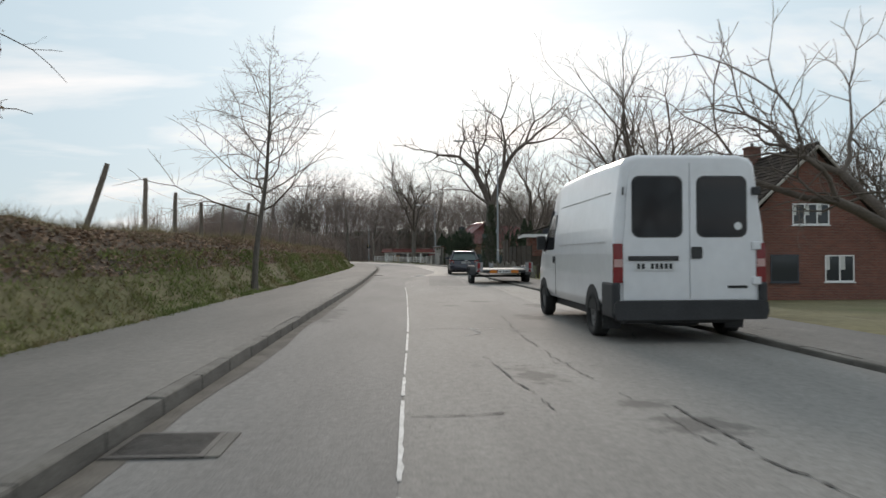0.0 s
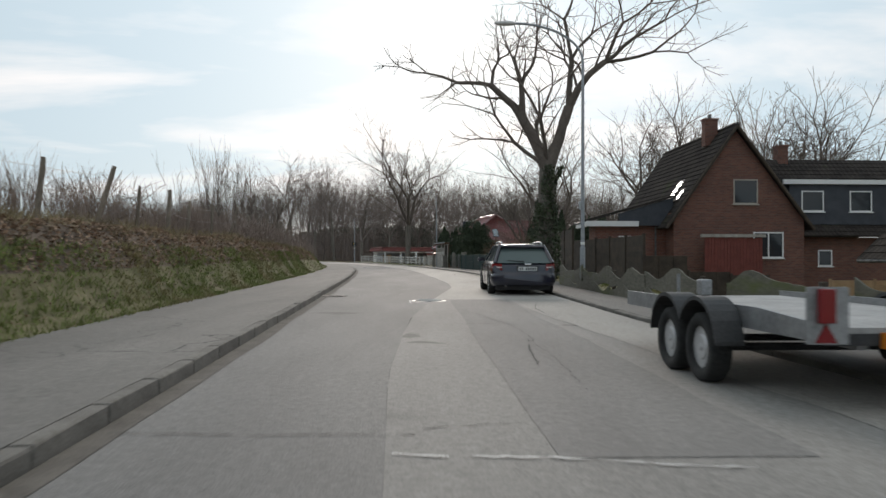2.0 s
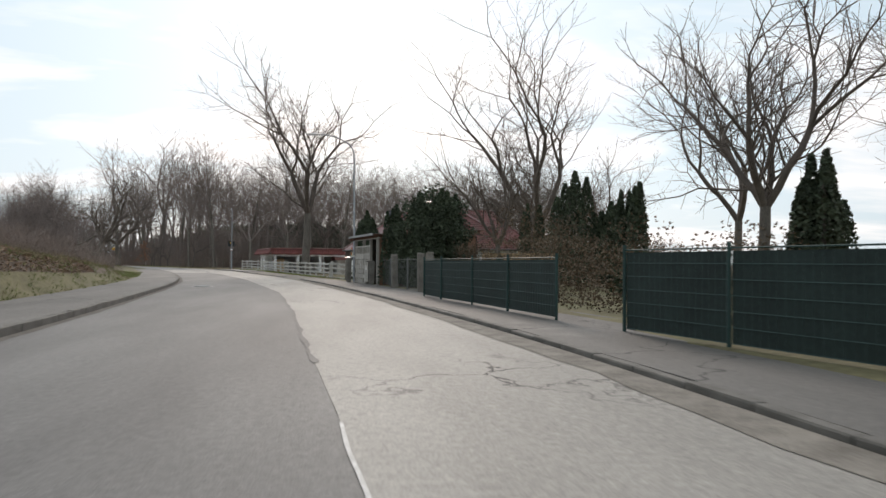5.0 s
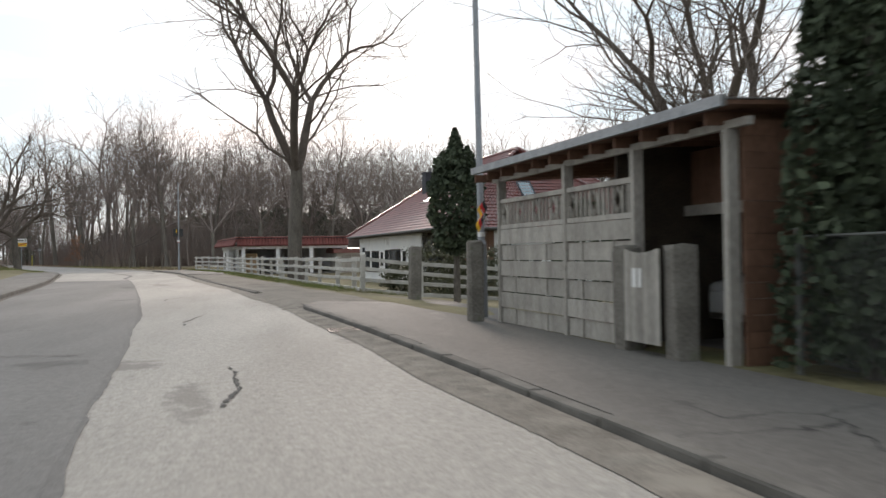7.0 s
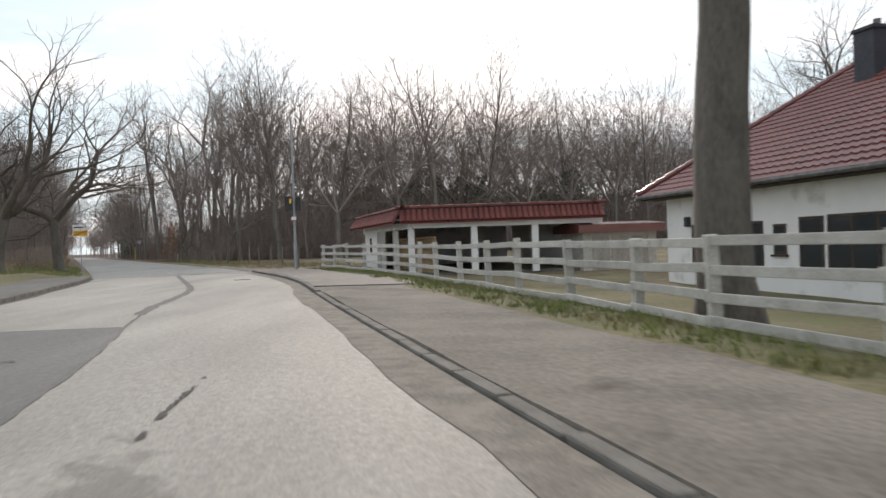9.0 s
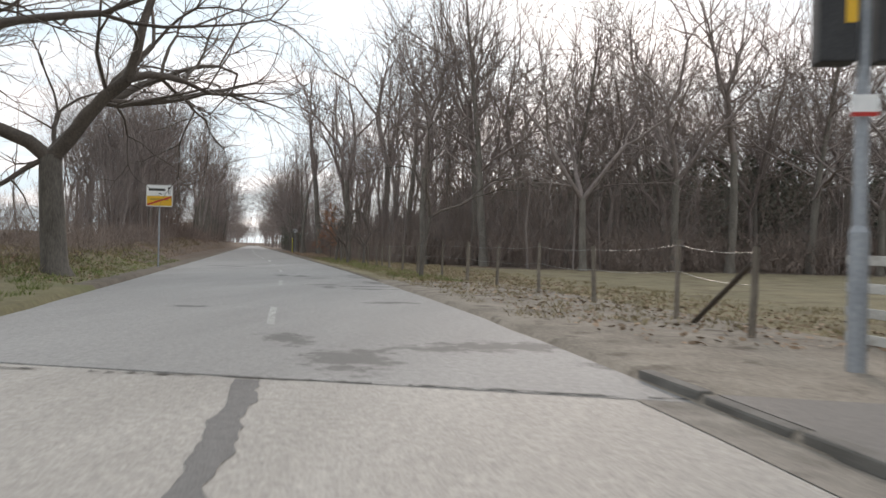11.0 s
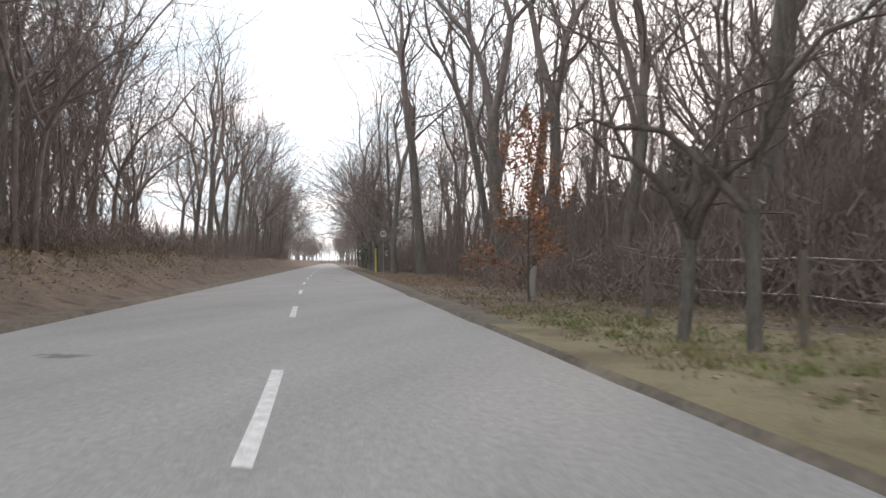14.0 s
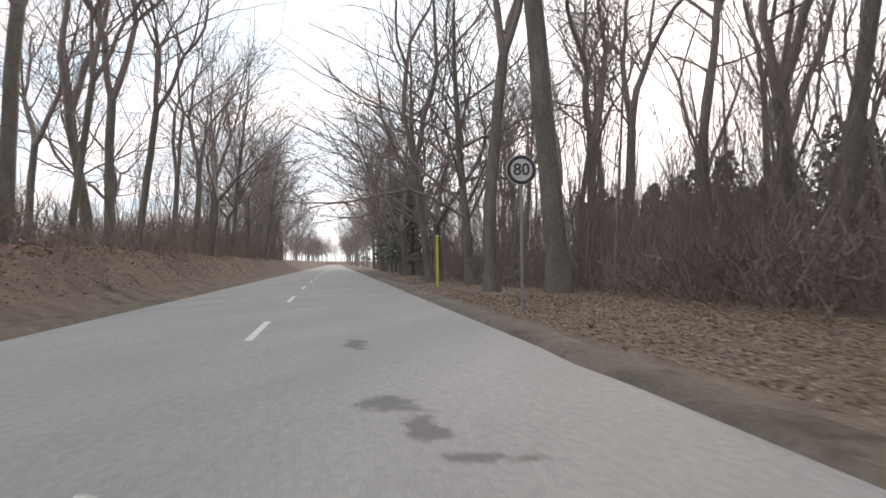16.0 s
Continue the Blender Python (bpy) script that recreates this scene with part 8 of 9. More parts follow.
panel_fence("dark_panel_fence", [(7.1, 55.5), (7.1, 57.4), (7.05, 59.4)], 2.3, M_WOOD_DARK, "tall dark stained panel fence at the garden corner", 13, 0.05)
panel_fence("dark_panel_fence", [(7.6, 46.5), (7.5, 48.3), (7.4, 50.1), (7.3, 51.9), (7.2, 53.7), (7.12, 55.4)], 2.0, M_WOOD_DARK, "dark stained woven panel fence behind the pavement", 11, -0.2)
panel_fence("dark_panel_fence", [(7.6, 46.5), (9.4, 47.2), (11.2, 47.9), (13.0, 48.6)], 1.8, M_WOOD_DARK, "dark stained woven panel fence in the garden")
panel_fence("pale_panel_fence", [(17.5, 52.5), (19.3, 52.3), (21.1, 52.1), (22.9, 51.9)], 1.5, M_WOOD_PALE, "pale wooden panel fence in the garden", 8)


M_SCREEN = surface("dark_green_screen", (0.006, 0.016, 0.014), (0.014, 0.032, 0.028), scale=1.5, fine=20, rough=0.8, bump=0.0)


M_CHAIN = plain("dull_chain_link", (0.12, 0.125, 0.12), rough=0.6)


def mesh_fence(name, pts, h, label, mat, screen=None, cell=0.12):
    f = thing(name, pose(0, 0, 0), label, "fence")
    for i, (x, y) in enumerate(pts):
        z = ground_z(x, y)
        part("post", cyl(bmesh.new(), (x, y, z - 0.2), (x, y, z + h + 0.08), 0.03, n=8), mat, f)
    for (x0, y0), (x1, y1) in zip(pts, pts[1:]):
        a, b = Vector((x0, y0, ground_z(x0, y0))), Vector((x1, y1, ground_z(x1, y1)))
        V, F = [], []
        n = max(2, int((b - a).length / cell))
        if screen:
            for k in range(n + 1):
                p = a.lerp(b, k / n)
                tube(V, F, [p + Vector((0, 0, 0.05)), p + Vector((0, 0, h))], [0.0022] * 2, 3)
            for k in range(int(h / 0.2) + 1):
                zz = 0.05 + 0.2 * k
                tube(V, F, [a + Vector((0, 0, zz)), b + Vector((0, 0, zz))], [0.006] * 2, 3)
        else:  # slanting wires of chain link
            d, up = (b - a).length, h - 0.05
            for k in range(-int(up / cell), n + 1):
                for sg in (1, -1):
                    u0, u1 = k * cell, k * cell + up
                    c0, c1 = max(0.0, u0), min(d, u1)
                    if c1 > c0:
                        z0, z1 = 0.05 + (c0 - u0), 0.05 + (c1 - u0)
                        if sg < 0:
                            z0, z1 = h + 0.05 - z0, h + 0.05 - z1
                        tube(V, F, [a.lerp(b, c0 / d) + Vector((0, 0, z0)), a.lerp(b, c1 / d) + Vector((0, 0, z1))], [0.0016] * 2, 3)
        tube(V, F, [a + Vector((0, 0, h)), b + Vector((0, 0, h))], [0.011] * 2, 6)
        mesh_ob("wire_mesh", V, F, mat, f)
        if screen:
            d = (b - a).normalized()
            m = Matrix.Translation(a + Vector((0.02, 0, 0))) @ Matrix.Rotation(math.atan2(d.y, d.x), 4, "Z")
            part("screen", box(bmesh.new(), 0.03, (b - a).length - 0.03, -0.006, 0.0, 0.04, h - 0.04, m=m), screen, f, "green privacy screen")
    return f


mesh_fence("green_mesh_fence", [(7.0, 59.6), (6.5, 61.9), (5.9, 64.2), (5.4, 66.4), (4.95, 68.6)], 1.25, "green steel mesh fence with dark screen", M_GREEN_MESH, M_SCREEN)
mesh_fence("green_mesh_fence", [(4.6, 70.9), (4.3, 73.4), (4.0, 75.9), (3.6, 78.4), (3.4, 80.6)], 1.15, "green steel mesh fence with dark screen", M_GREEN_MESH, M_SCREEN)
mesh_fence("garden_wire_fence", [(3.75, 84.1), (3.5, 86.4), (3.22, 88.5), (3.15, 90.3), (3.0, 92.3)], 1.2, "dark wire mesh fence before the conifers", M_CHAIN, cell=0.075)

# ---- things in the road ----
def drain(x, y, turn=0.0):
    d = thing("drain_grate", pose(x, y, 0.008, 0, 0, turn), "rectangular cast iron gully grate in the gutter", "drain")
    bm = bmesh.new()
    box(bm, -0.29, 0.29, -0.29, -0.25, -0.03, 0.006)
    box(bm, -0.29, 0.29, 0.25, 0.29, -0.03, 0.006)
    box(bm, -0.29, -0.25, -0.25, 0.25, -0.03, 0.006)
    box(bm, 0.25, 0.29, -0.25, 0.25, -0.03, 0.006)
    part("frame", bm, M_IRON, d)
    for k in range(9):
        y0 = -0.235 + k * 0.055
        boxed("bar", (-0.25, 0.25, y0, y0 + 0.025, -0.03, 0.004), M_IRON, d)
    # no depth below the bars: a thin black sheet paints the shade
    boxed("pit", (-0.25, 0.25, -0.25, 0.25, -0.009, -0.006), M_INK_SHADE, d, "black sheet painted as the shade below the grate")
    boxed("lip", (0.29, 0.37, -0.28, 0.28, -0.02, 0.003), M_KERB, d, "pale concrete lip")
    return d


drain(-0.88, 3.1, 2)
drain(-2.3, 41.75, 2)
drain(-0.6, 97.4, 5)


def manhole(x, y):
    d = thing("manhole_cover", pose(x, y, 0.006), "round cast iron manhole cover with worn ring", "manhole")
    part("frame", cyl(bmesh.new(), (0, 0, -0.03), (0, 0, 0.002), 0.42, n=36), M_IRON_WORN, d, "pale worn ring")
    part("cover", cyl(bmesh.new(), (0, 0, -0.02), (0, 0, 0.007), 0.34, n=36), M_IRON, d)
    for r in (0.30, 0.22, 0.13):
        V, F = [], []
        n = 36
        pts = [Vector((r * math.cos(2 * math.pi * k / n), r * math.sin(2 * math.pi * k / n), 0.008)) for k in range(n + 1)]
        tube(V, F, pts, [0.012] * (n + 1), 4)
        mesh_ob("ring", V, F, M_IRON_WORN, d)
    return d


manhole(0.25, 39.75)
manhole(-4.9, 90.2)


def crack(name, pts, w, z, mat, label, seed=1):
    rr = random.Random(seed)
    V, F = [], []
    P = [Vector((*p, 0)) for p in pts]
    fine = []
    for a, b in zip(P, P[1:]):
        n = max(2, int((b - a).length / 0.06))
        fine += [a.lerp(b, k / n) for k in range(n)]
    fine.append(P[-1])
    for i, p in enumerate(fine):
        d = (fine[min(i + 1, len(fine) - 1)] - fine[max(i - 1, 0)]).normalized()
        s = Vector((-d.y, d.x, 0))
        p = p + s * (rr.uniform(-0.016, 0.016) + 0.05 * noise.noise(Vector((p.x * 1.7, p.y * 1.7, seed))))
        h = w * 0.6 * rr.uniform(0.1, 1.0) ** 1.3
        V += [p + s * h + Vector((0, 0, z)), p - s * h + Vector((0, 0, z))]
        if i and noise.noise(Vector((p.x * 2.1, p.y * 2.1, seed + 5))) > -0.22:
            k = 2 * i
            F.append((k - 2, k - 1, k + 1, k))
    return tagged(mesh_ob(name, V, F, mat), label, "road crack", kind="structure")


M_TAR = surface("tar_seam", (0.05, 0.047, 0.044), (0.11, 0.105, 0.098), scale=6, fine=40, rough=0.95, bump=0.2)
M_PALE_SEAM = surface("pale_seam", (0.35, 0.34, 0.32), (0.55, 0.54, 0.52), scale=8, fine=50, rough=0.9, bump=0.1)
for i, (pts, w, mat) in enumerate((
    ([(0.45, 10.0), (1.3, 9.95), (1.7, 9.9)], 0.035, M_PALE_SEAM), ([(1.5, 9.95), (2.0, 9.8), (2.6, 9.85)], 0.03, M_TAR), ([(1.35, 9.9), (1.45, 9.3), (1.2, 8.9)], 0.045, M_PALE_SEAM),
    ([(1.6, 4.0), (1.45, 5.4), (1.35, 6.6), (1.1, 7.2)], 0.02, M_TAR), ([(1.0, 6.4), (1.7, 6.3), (2.2, 6.2)], 0.018, M_TAR),
    ([(2.4, 3.0), (2.1, 6.0), (2.0, 9.0), (2.1, 13.0)], 0.014, M_TAR), ([(0.3, 22.4), (1.4, 22.5), (2.6, 22.4)], 0.018, M_PALE_SEAM),
    ([(0.2, 20.6), (1.0, 20.6), (2.3, 20.7)], 0.018, M_TAR), ([(0.0, 26.6), (-2.1, 26.7)], 0.018, M_TAR),
    ([(2.3, 24.0), (3.2, 22.6), (3.6, 20.0)], 0.03, M_TAR), ([(1.4, 28.0), (1.5, 33.0), (0.9, 37.0)], 0.016, M_TAR),
    ([(-2.7, 46.1), (-1.0, 46.0), (0.8, 45.8)], 0.02, M_PALE_SEAM), ([(-1.6, 44.3), (-0.8, 44.25)], 0.018, M_PALE_SEAM),
    ([(-3.0, 92.0), (-5.0, 92.4), (-6.4, 92.2)], 0.02, M_TAR), ([(-2.6, 88.6), (-4.4, 88.7), (-6.0, 88.4)], 0.018, M_TAR),
    
    ([(-1.3, 86.5), (-1.9, 87.0), (-2.4, 88.0)], 0.014, M_TAR),
    ([(-20.6, 148.6), (-16.8, 149.0), (-13.2, 149.1)], 0.06, M_TAR),
    ([(-9.2, 140.3), (-9.9, 140.6), (-10.6, 140.4)], 0.05, M_TAR))):
    crack("road_crack", pts, w, 0.0105, mat, "tarred crack in the road surface" if mat is M_TAR else "pale filled seam across the road", i)


rk = random.Random(44)
for i in range(17):
    y = 1.5 + 2.3 * i
    x = XC(y) + rk.uniform(0.05, 1.6)
    e = min(x + rk.uniform(0.6, 2.4), XR(y) - 0.4)
    crack("road_crack", [(x, y), ((x + e) / 2, y + rk.uniform(-0.15, 0.15)), (e, y + rk.uniform(-0.2, 0.2))], rk.uniform(0.012, 0.035), 0.0107, M_TAR, "fine dark crack across the lane", 60 + i)
    if i % 3 == 0:
        crack("road_crack", [(e, y), (e + rk.uniform(-0.3, 0.3), y + 1.2), (e + rk.uniform(-0.4, 0.4), y + 2.6)], 0.03, 0.0109, M_TAR, "fine dark crack along the lane", 90 + i)
for i in range(13):
    y = 82 + 3.4 * i
    x = XC(y) - rk.uniform(0.2, 1.0)
    crack("road_crack", [(x, y), (x - rk.uniform(0.4, 0.9), y + rk.uniform(-0.2, 0.2)), (x - rk.uniform(1.2, 2.6), y + rk.uniform(-0.3, 0.3))], rk.uniform(0.02, 0.045), 0.0107, M_TAR, "dark crack across the lane", 120 + i)
    if i % 2:
        x = XC(y) + rk.uniform(0.3, 1.3)
        crack("road_crack", [(x, y), (x + rk.uniform(-0.2, 0.3), y + 0.8), (x + rk.uniform(-0.3, 0.2), y + 2.0)], 0.05, 0.0109, M_TAR, "broken crack along the lane", 150 + i)


def paint_mark(pts, w, label, seed):
    return tagged(crack("road_mark", pts, w, 0.0125, M_LINE, label, seed), label, "road mark", kind="structure")


paint_mark([(-0.12, 26.2), (0.8, 26.05), (1.75, 25.9)], 0.024, "thin white line across the lane", 301)
paint_mark([(0.02, 23.35), (0.8, 23.5), (1.55, 23.66)], 0.024, "thin white line across the lane", 302)
paint_mark([(-0.21, 39.78), (-0.2, 38.86)], 0.045, "short white mark beside the manhole", 303)
paint_mark([(-0.2, 38.88), (0.75, 38.8)], 0.03, "short white mark beside the manhole", 304)
for k, (xa, xb, y) in enumerate(((-2.2, -1.4, 42.2), (-1.05, -0.45, 42.5), (-2.6, -1.65, 45.75), (-1.0, -0.25, 45.62))):
    paint_mark([(xa, y), (xb, y)], 0.04, "faint white dash across the lane", 305 + k)


def hydrant_cover(x, y, turn):
    c = thing("valve_cover", pose(x, y, 0.006, 0, 0, turn), "small rectangular iron valve cover sunk in asphalt", "cover")
    for k, (a, b, w, d) in enumerate(((0, 0, 0.56, 0.36), )):
        boxed("frame", (-w / 2, w / 2, -d / 2, d / 2, -0.03, 0.004), M_IRON, c)
    boxed("lid", (-0.22, 0.2, -0.12, 0.12, -0.01, 0.009), M_SIDEWALK, c, "worn lid")
    boxed("lid_slot", (-0.12, 0.1, -0.02, 0.03, 0.0, 0.012), M_IRON, c)
    return c


hydrant_cover(-12.0, 141.55, 14)
panel_fence("timber_screen", [(7.6, 91.4), (9.2, 90.8), (10.8, 90.2)], 1.5, M_WOOD_PALE, "pale timber screen behind the garden shrubs", 8, 0.05)
# ---- single trees ----
def put_tree(name, x, y, label, dz=0.0, bark=None, twig=None, turn=0.0, **kw):
    t = grow_tree(**kw)
    return tree_thing(name, t, pose(x, y, ground_z(x, y) + dz, 0, 0, turn), label, bark or M_BARK, twig or M_TWIG)


put_tree("young_tree", -4.35, 19.9, "young bare roadside tree with thin spreading twigs", seed=3, H=6.9, r0=0.10, leader=True, first=0.34, limbs=28, depth=5, reach=0.42, limb_angle=76, side=1.3, tip=0.004, rise=0.03, wander=0.16, droop=0.03)
put_tree("garden_tree", 9.9, 30.2, "bare garden tree with many rising branches", seed=8, H=10.6, r0=0.22, first=0.27, forks=5, depth=7, spread=1.0, angle=28, side=0.65, tip=0.004, rise=0.12, ratio=0.78)
put_tree("garden_tree", 11.6, 14.6, "bare wide garden tree with drooping twigs", seed=9, H=9.0, r0=0.2, first=0.26, forks=4, depth=6, spread=1.6, angle=36, side=0.8, tip=0.004, rise=0.02, ratio=0.81, wander=0.2)

# big forked ivy-clad tree
ivy_tree = put_tree("ivy_tree", 5.4, 53.2, "tall forked bare tree with ivy on its trunk", seed=21, H=15.0, r0=0.42, first=0.32, forks=2, depth=7, spread=0.5, angle=33, side=0.85, tip=0.007, rise=0.07, ratio=0.8, wander=0.17, lean=(0.02, 0.0), az0=0.0)


def leaf_quads(P, size, rng, tilt=1.0, base=None):
    """Four-cornered leaves round the points P, turned at random."""
    n = len(P)
    a = rng.normal(size=(n, 3))
    a /= np.linalg.norm(a, axis=1, keepdims=True)
    b = np.cross(a, rng.normal(size=(n, 3)))
    b /= np.linalg.norm(b, axis=1, keepdims=True)
    s = size * rng.uniform(0.6, 1.3, (n, 1))
    V = np.stack([P - a * s, P + b * s * 0.7, P + a * s, P - b * s * 0.7], 1).reshape(-1, 3)
    return V, np.arange(4 * n).reshape(-1, 4)


def leaf_part(name, P, size, seed, mat, parent, label=""):
    V, F = leaf_quads(np.asarray(P, float), size, np.random.default_rng(seed))
    o = np_mesh(name, V, F, mat, label, "", kind="")
    o.parent = parent
    return o


rng = np.random.default_rng(4)
P = []
for k in range(7000):
    t = rng.uniform(0, 1) ** 0.85
    z = 0.05 + 4.9 * t
    a = rng.uniform(0, 2 * math.pi)
    r = (0.43 + 0.10 * math.sin(z * 1.1 + 0.5)) * (1 if z < 3.4 else 0.85) + abs(rng.normal()) * 0.07 + 0.06 * math.sin(3 * a + z * 2.3)
    if z > 3.3 and math.sin(2.1 * z + 2 * a) > 0.2:
        continue
    P.append((0.02 * z + r * math.cos(a) + (0.0 if z < 3.5 else (z - 3.5) * 0.25), r * math.sin(a), z))
leaf_part("ivy", P, 0.05, 5, M_IVY, ivy_tree, "dark green ivy leaves")

put_tree("maple", -1.6, 124.8, "large bare tree with three rising limbs in the garden", seed=341, H=20.5, r0=0.39, first=0.28, forks=3, depth=7, spread=1.02, angle=31, side=1.35, slim=0.012, tip=0.008, rise=0.1, ratio=0.79, az0=-0.17)
put_tree("garden_oak", 18.0, 118.0, "tall bare oak behind the houses", seed=41, H=24, r0=0.42, first=0.2, forks=4, depth=7, spread=1.1, angle=30, side=0.8, tip=0.011, rise=0.11, ratio=0.8)
put_tree("garden_oak", 33.6, 113.0, "tall bare oak behind the houses", seed=42, H=22, r0=0.36, first=0.24, forks=3, depth=7, spread=1.0, angle=30, side=0.8, tip=0.011, rise=0.11, ratio=0.8)
oak = put_tree("garden_oak", 24.0, 146.0, "bare tree behind the white house", seed=43, H=16, r0=0.3, first=0.24, forks=4, depth=6, spread=1.2, angle=31, side=1.5, tip=0.009, slim=0.014, rise=0.09, ratio=0.81, wander=0.17)
for x, y, a, s in ((31, 139, 70, 1.0), (18.5, 152, 200, 0.85), (23, 93, 40, 1.15), (33, 88, 150, 1.1), (42, 96, 250, 1.1), (27, 74, 20, 0.9), (12.5, 109.0, 120, 0.75), (46, 70, 300, 1.0), (38, 56, 90, 1.0), (30, 53, 10, 0.75)):
    stand(oak, x, y, a, s)
# leaning verge trees before the wood
put_tree("verge_tree", -27.3, 160.2, "old bare verge tree with a long limb over the road", seed=52, H=12.5, r0=0.34, first=0.25, forks=3, depth=7, spread=1.5, angle=32, side=0.7, tip=0.007, rise=0.03, ratio=0.82, wander=0.18, lean=(-0.1, 0), az0=3.1)
put_tree("verge_tree", -28.6, 155.8, "old bare verge tree with many forks", seed=54, H=13.5, r0=0.36, first=0.22, forks=3, depth=7, spread=1.3, angle=31, side=0.7, tip=0.007, rise=0.05, ratio=0.81, wander=0.18, lean=(0.08, 0))
# overhanging twig with a few dry leaves above the bank at the start
tw = thing("bank_tree", pose(-9.6, 9.2, 0), "bare bank tree with a few dry leaves", "tree")
sap = grow_tree(seed=61, H=7.0, r0=0.12, first=0.3, forks=4, depth=5, spread=1.9, angle=38, side=0.8, tip=0.005, rise=0.02, ratio=0.84, wander=0.2)
tw.location.z = ground_z(-9.6, 9.2)
mesh_ob("trunk", sap[0], sap[1], M_BARK, tw, smooth=True)
np_mesh("crown", sap[2], sap[3], M_TWIG, "", "", kind="").parent = tw
rngl = np.random.default_rng(9)
bv = np.array(sap[2])
leaf_part("leaves", bv[rngl.integers(0, len(bv), 260)] + rngl.normal(size=(260, 3)) * 0.04, 0.05, 7, M_DEAD_LEAF, tw, "few dry brown leaves")


# ---- shrubs ----
def shrub(seed, H, n, spread, r, twigs=7, curve=0.25):
    rr = random.Random(seed)
    V, F, fine = [], [], []
    for k in range(n):
        a = rr.uniform(0, 6.28)
        b = rr.uniform(0, 0.25) * H * 0.5
        p = Vector((math.cos(a) * b * 0.6, math.sin(a) * b * 0.6, -0.1))
        d = Vector((math.cos(a) * spread * rr.uniform(0.1, 1), math.sin(a) * spread * rr.uniform(0.1, 1), 1)).normalized()
        ln = H * rr.uniform(0.6, 1.05)
        pts, ds = [p], [d]
        for i in range(4):
            d = (d + Vector((rr.uniform(-1, 1), rr.uniform(-1, 1), rr.uniform(-0.4, 0.6))) * curve).normalized()
            p = p + d * ln / 4
            pts.append(p)
            ds.append(d)
        rad = [r, r * 0.8, r * 0.6, r * 0.42, r * 0.2]
        tube(V, F, pts, rad, 3)
        for q in range(twigs):
            i = rr.randrange(1, 4)
            u = rr.random()
            s = pts[i].lerp(pts[i + 1], u)
            dd = (ds[i] + Vector((rr.uniform(-1, 1), rr.uniform(-1, 1), rr.uniform(-0.2, 0.7))) * 0.8).normalized()
            l2 = ln * rr.uniform(0.12, 0.3)
            fine.append((*s, *(s + (dd + Vector((rr.uniform(-0.3, 0.3), rr.uniform(-0.3, 0.3), 0.25))).normalized() * l2), r * 0.42, r * 0.15))
    FV, FF = frusta(fine)
    return np.concatenate([np.array([tuple(v) for v in V]), FV]), np.concatenate([np.array(F), FF + len(V)])


SHRUB = [shrub(300 + k, 3.0, 12, 0.6, 0.015, 9) for k in range(4)]
SAPL = [shrub(320 + k, 5.6, 6, 0.28, 0.02, 22, 0.12) for k in range(3)]
REED = [shrub(340 + k, 1.3, 9, 0.24, 0.007, 5, 0.1) for k in range(3)]


def thicket(name, kinds, places, mat, label, category="scrub"):
    V, F = baked(kinds, places)
    return np_mesh(name, V, F, mat, label, category)


rs = random.Random(91)
pl = []
for i in range(330):  # bank top, dry stalks
    y = rs.uniform(-4, 64) if i % 4 == 0 else rs.uniform(21, 66)
    d = 4.2 + 3.0 * rs.random() ** 1.5
    x = XL(y) - d
    pl.append((rs.randrange(3), x, y, ground_z(x, y), rs.uniform(0, 6.28), rs.uniform(0.7, 1.1) * (0.42 if y < 21 else 1.0)))
thicket("dry_stalks", REED, pl, M_SCRUB, "dry leafless stalks along the top of the bank")
pl = []
for i in range(70):
    y = rs.uniform(38, 104)
    x = XL(y) - rs.uniform(4.6, 10)
    pl.append((rs.randrange(4), x, y, ground_z(x, y), rs.uniform(0, 6.28), rs.uniform(0.3, 0.55)))
for i in range(60):  # farther hedge line left
    y = rs.uniform(95, 165)
    x = XL(y) - rs.uniform(7, 22)
    pl.append((rs.randrange(4), x, y, ground_z(x, y) - 0.05, rs.uniform(0, 6.28), rs.uniform(0.5, 1.0)))
thicket("bank_scrub", SHRUB, pl, M_SCRUB, "brown leafless scrub on the bank")
pl = []
for x0, y0, n in ((-9.2, 55, 4), (-9.4, 59, 5), (-9.8, 62, 4), (-10.6, 66, 3), (-10.5, 72, 2)):
    for k in range(n):
        x, y = x0 + rs.uniform(-1, 1), y0 + rs.uniform(-2.2, 2.2)
        pl.append((rs.randrange(3), x, y, ground_z(x, y), rs.uniform(0, 6.28), rs.uniform(0.5, 0.85)))
thicket("bank_saplings", SAPL, pl, M_TWIG, "thin leafless saplings on the bank", "saplings")

# tangled brush: many short thin stems together
def brush(seed, n, w, h):
    rr = random.Random(seed)
    S = []
    for k in range(n):
        p = Vector((max(-1.4, min(1.4, rr.gauss(0, w * 0.35))), max(-1.4, min(1.4, rr.gauss(0, w * 0.35))), h * 0.75 * rr.random() ** 1.3 - 0.1))
        d = Vector((rr.uniform(-1, 1), rr.uniform(-1, 1), rr.uniform(0.1, 1.6))).normalized()
        S.append((*p, *(p + d * rr.uniform(0.3, 1.0)), rr.uniform(0.007, 0.016), 0.005))
    return ribbons(S)


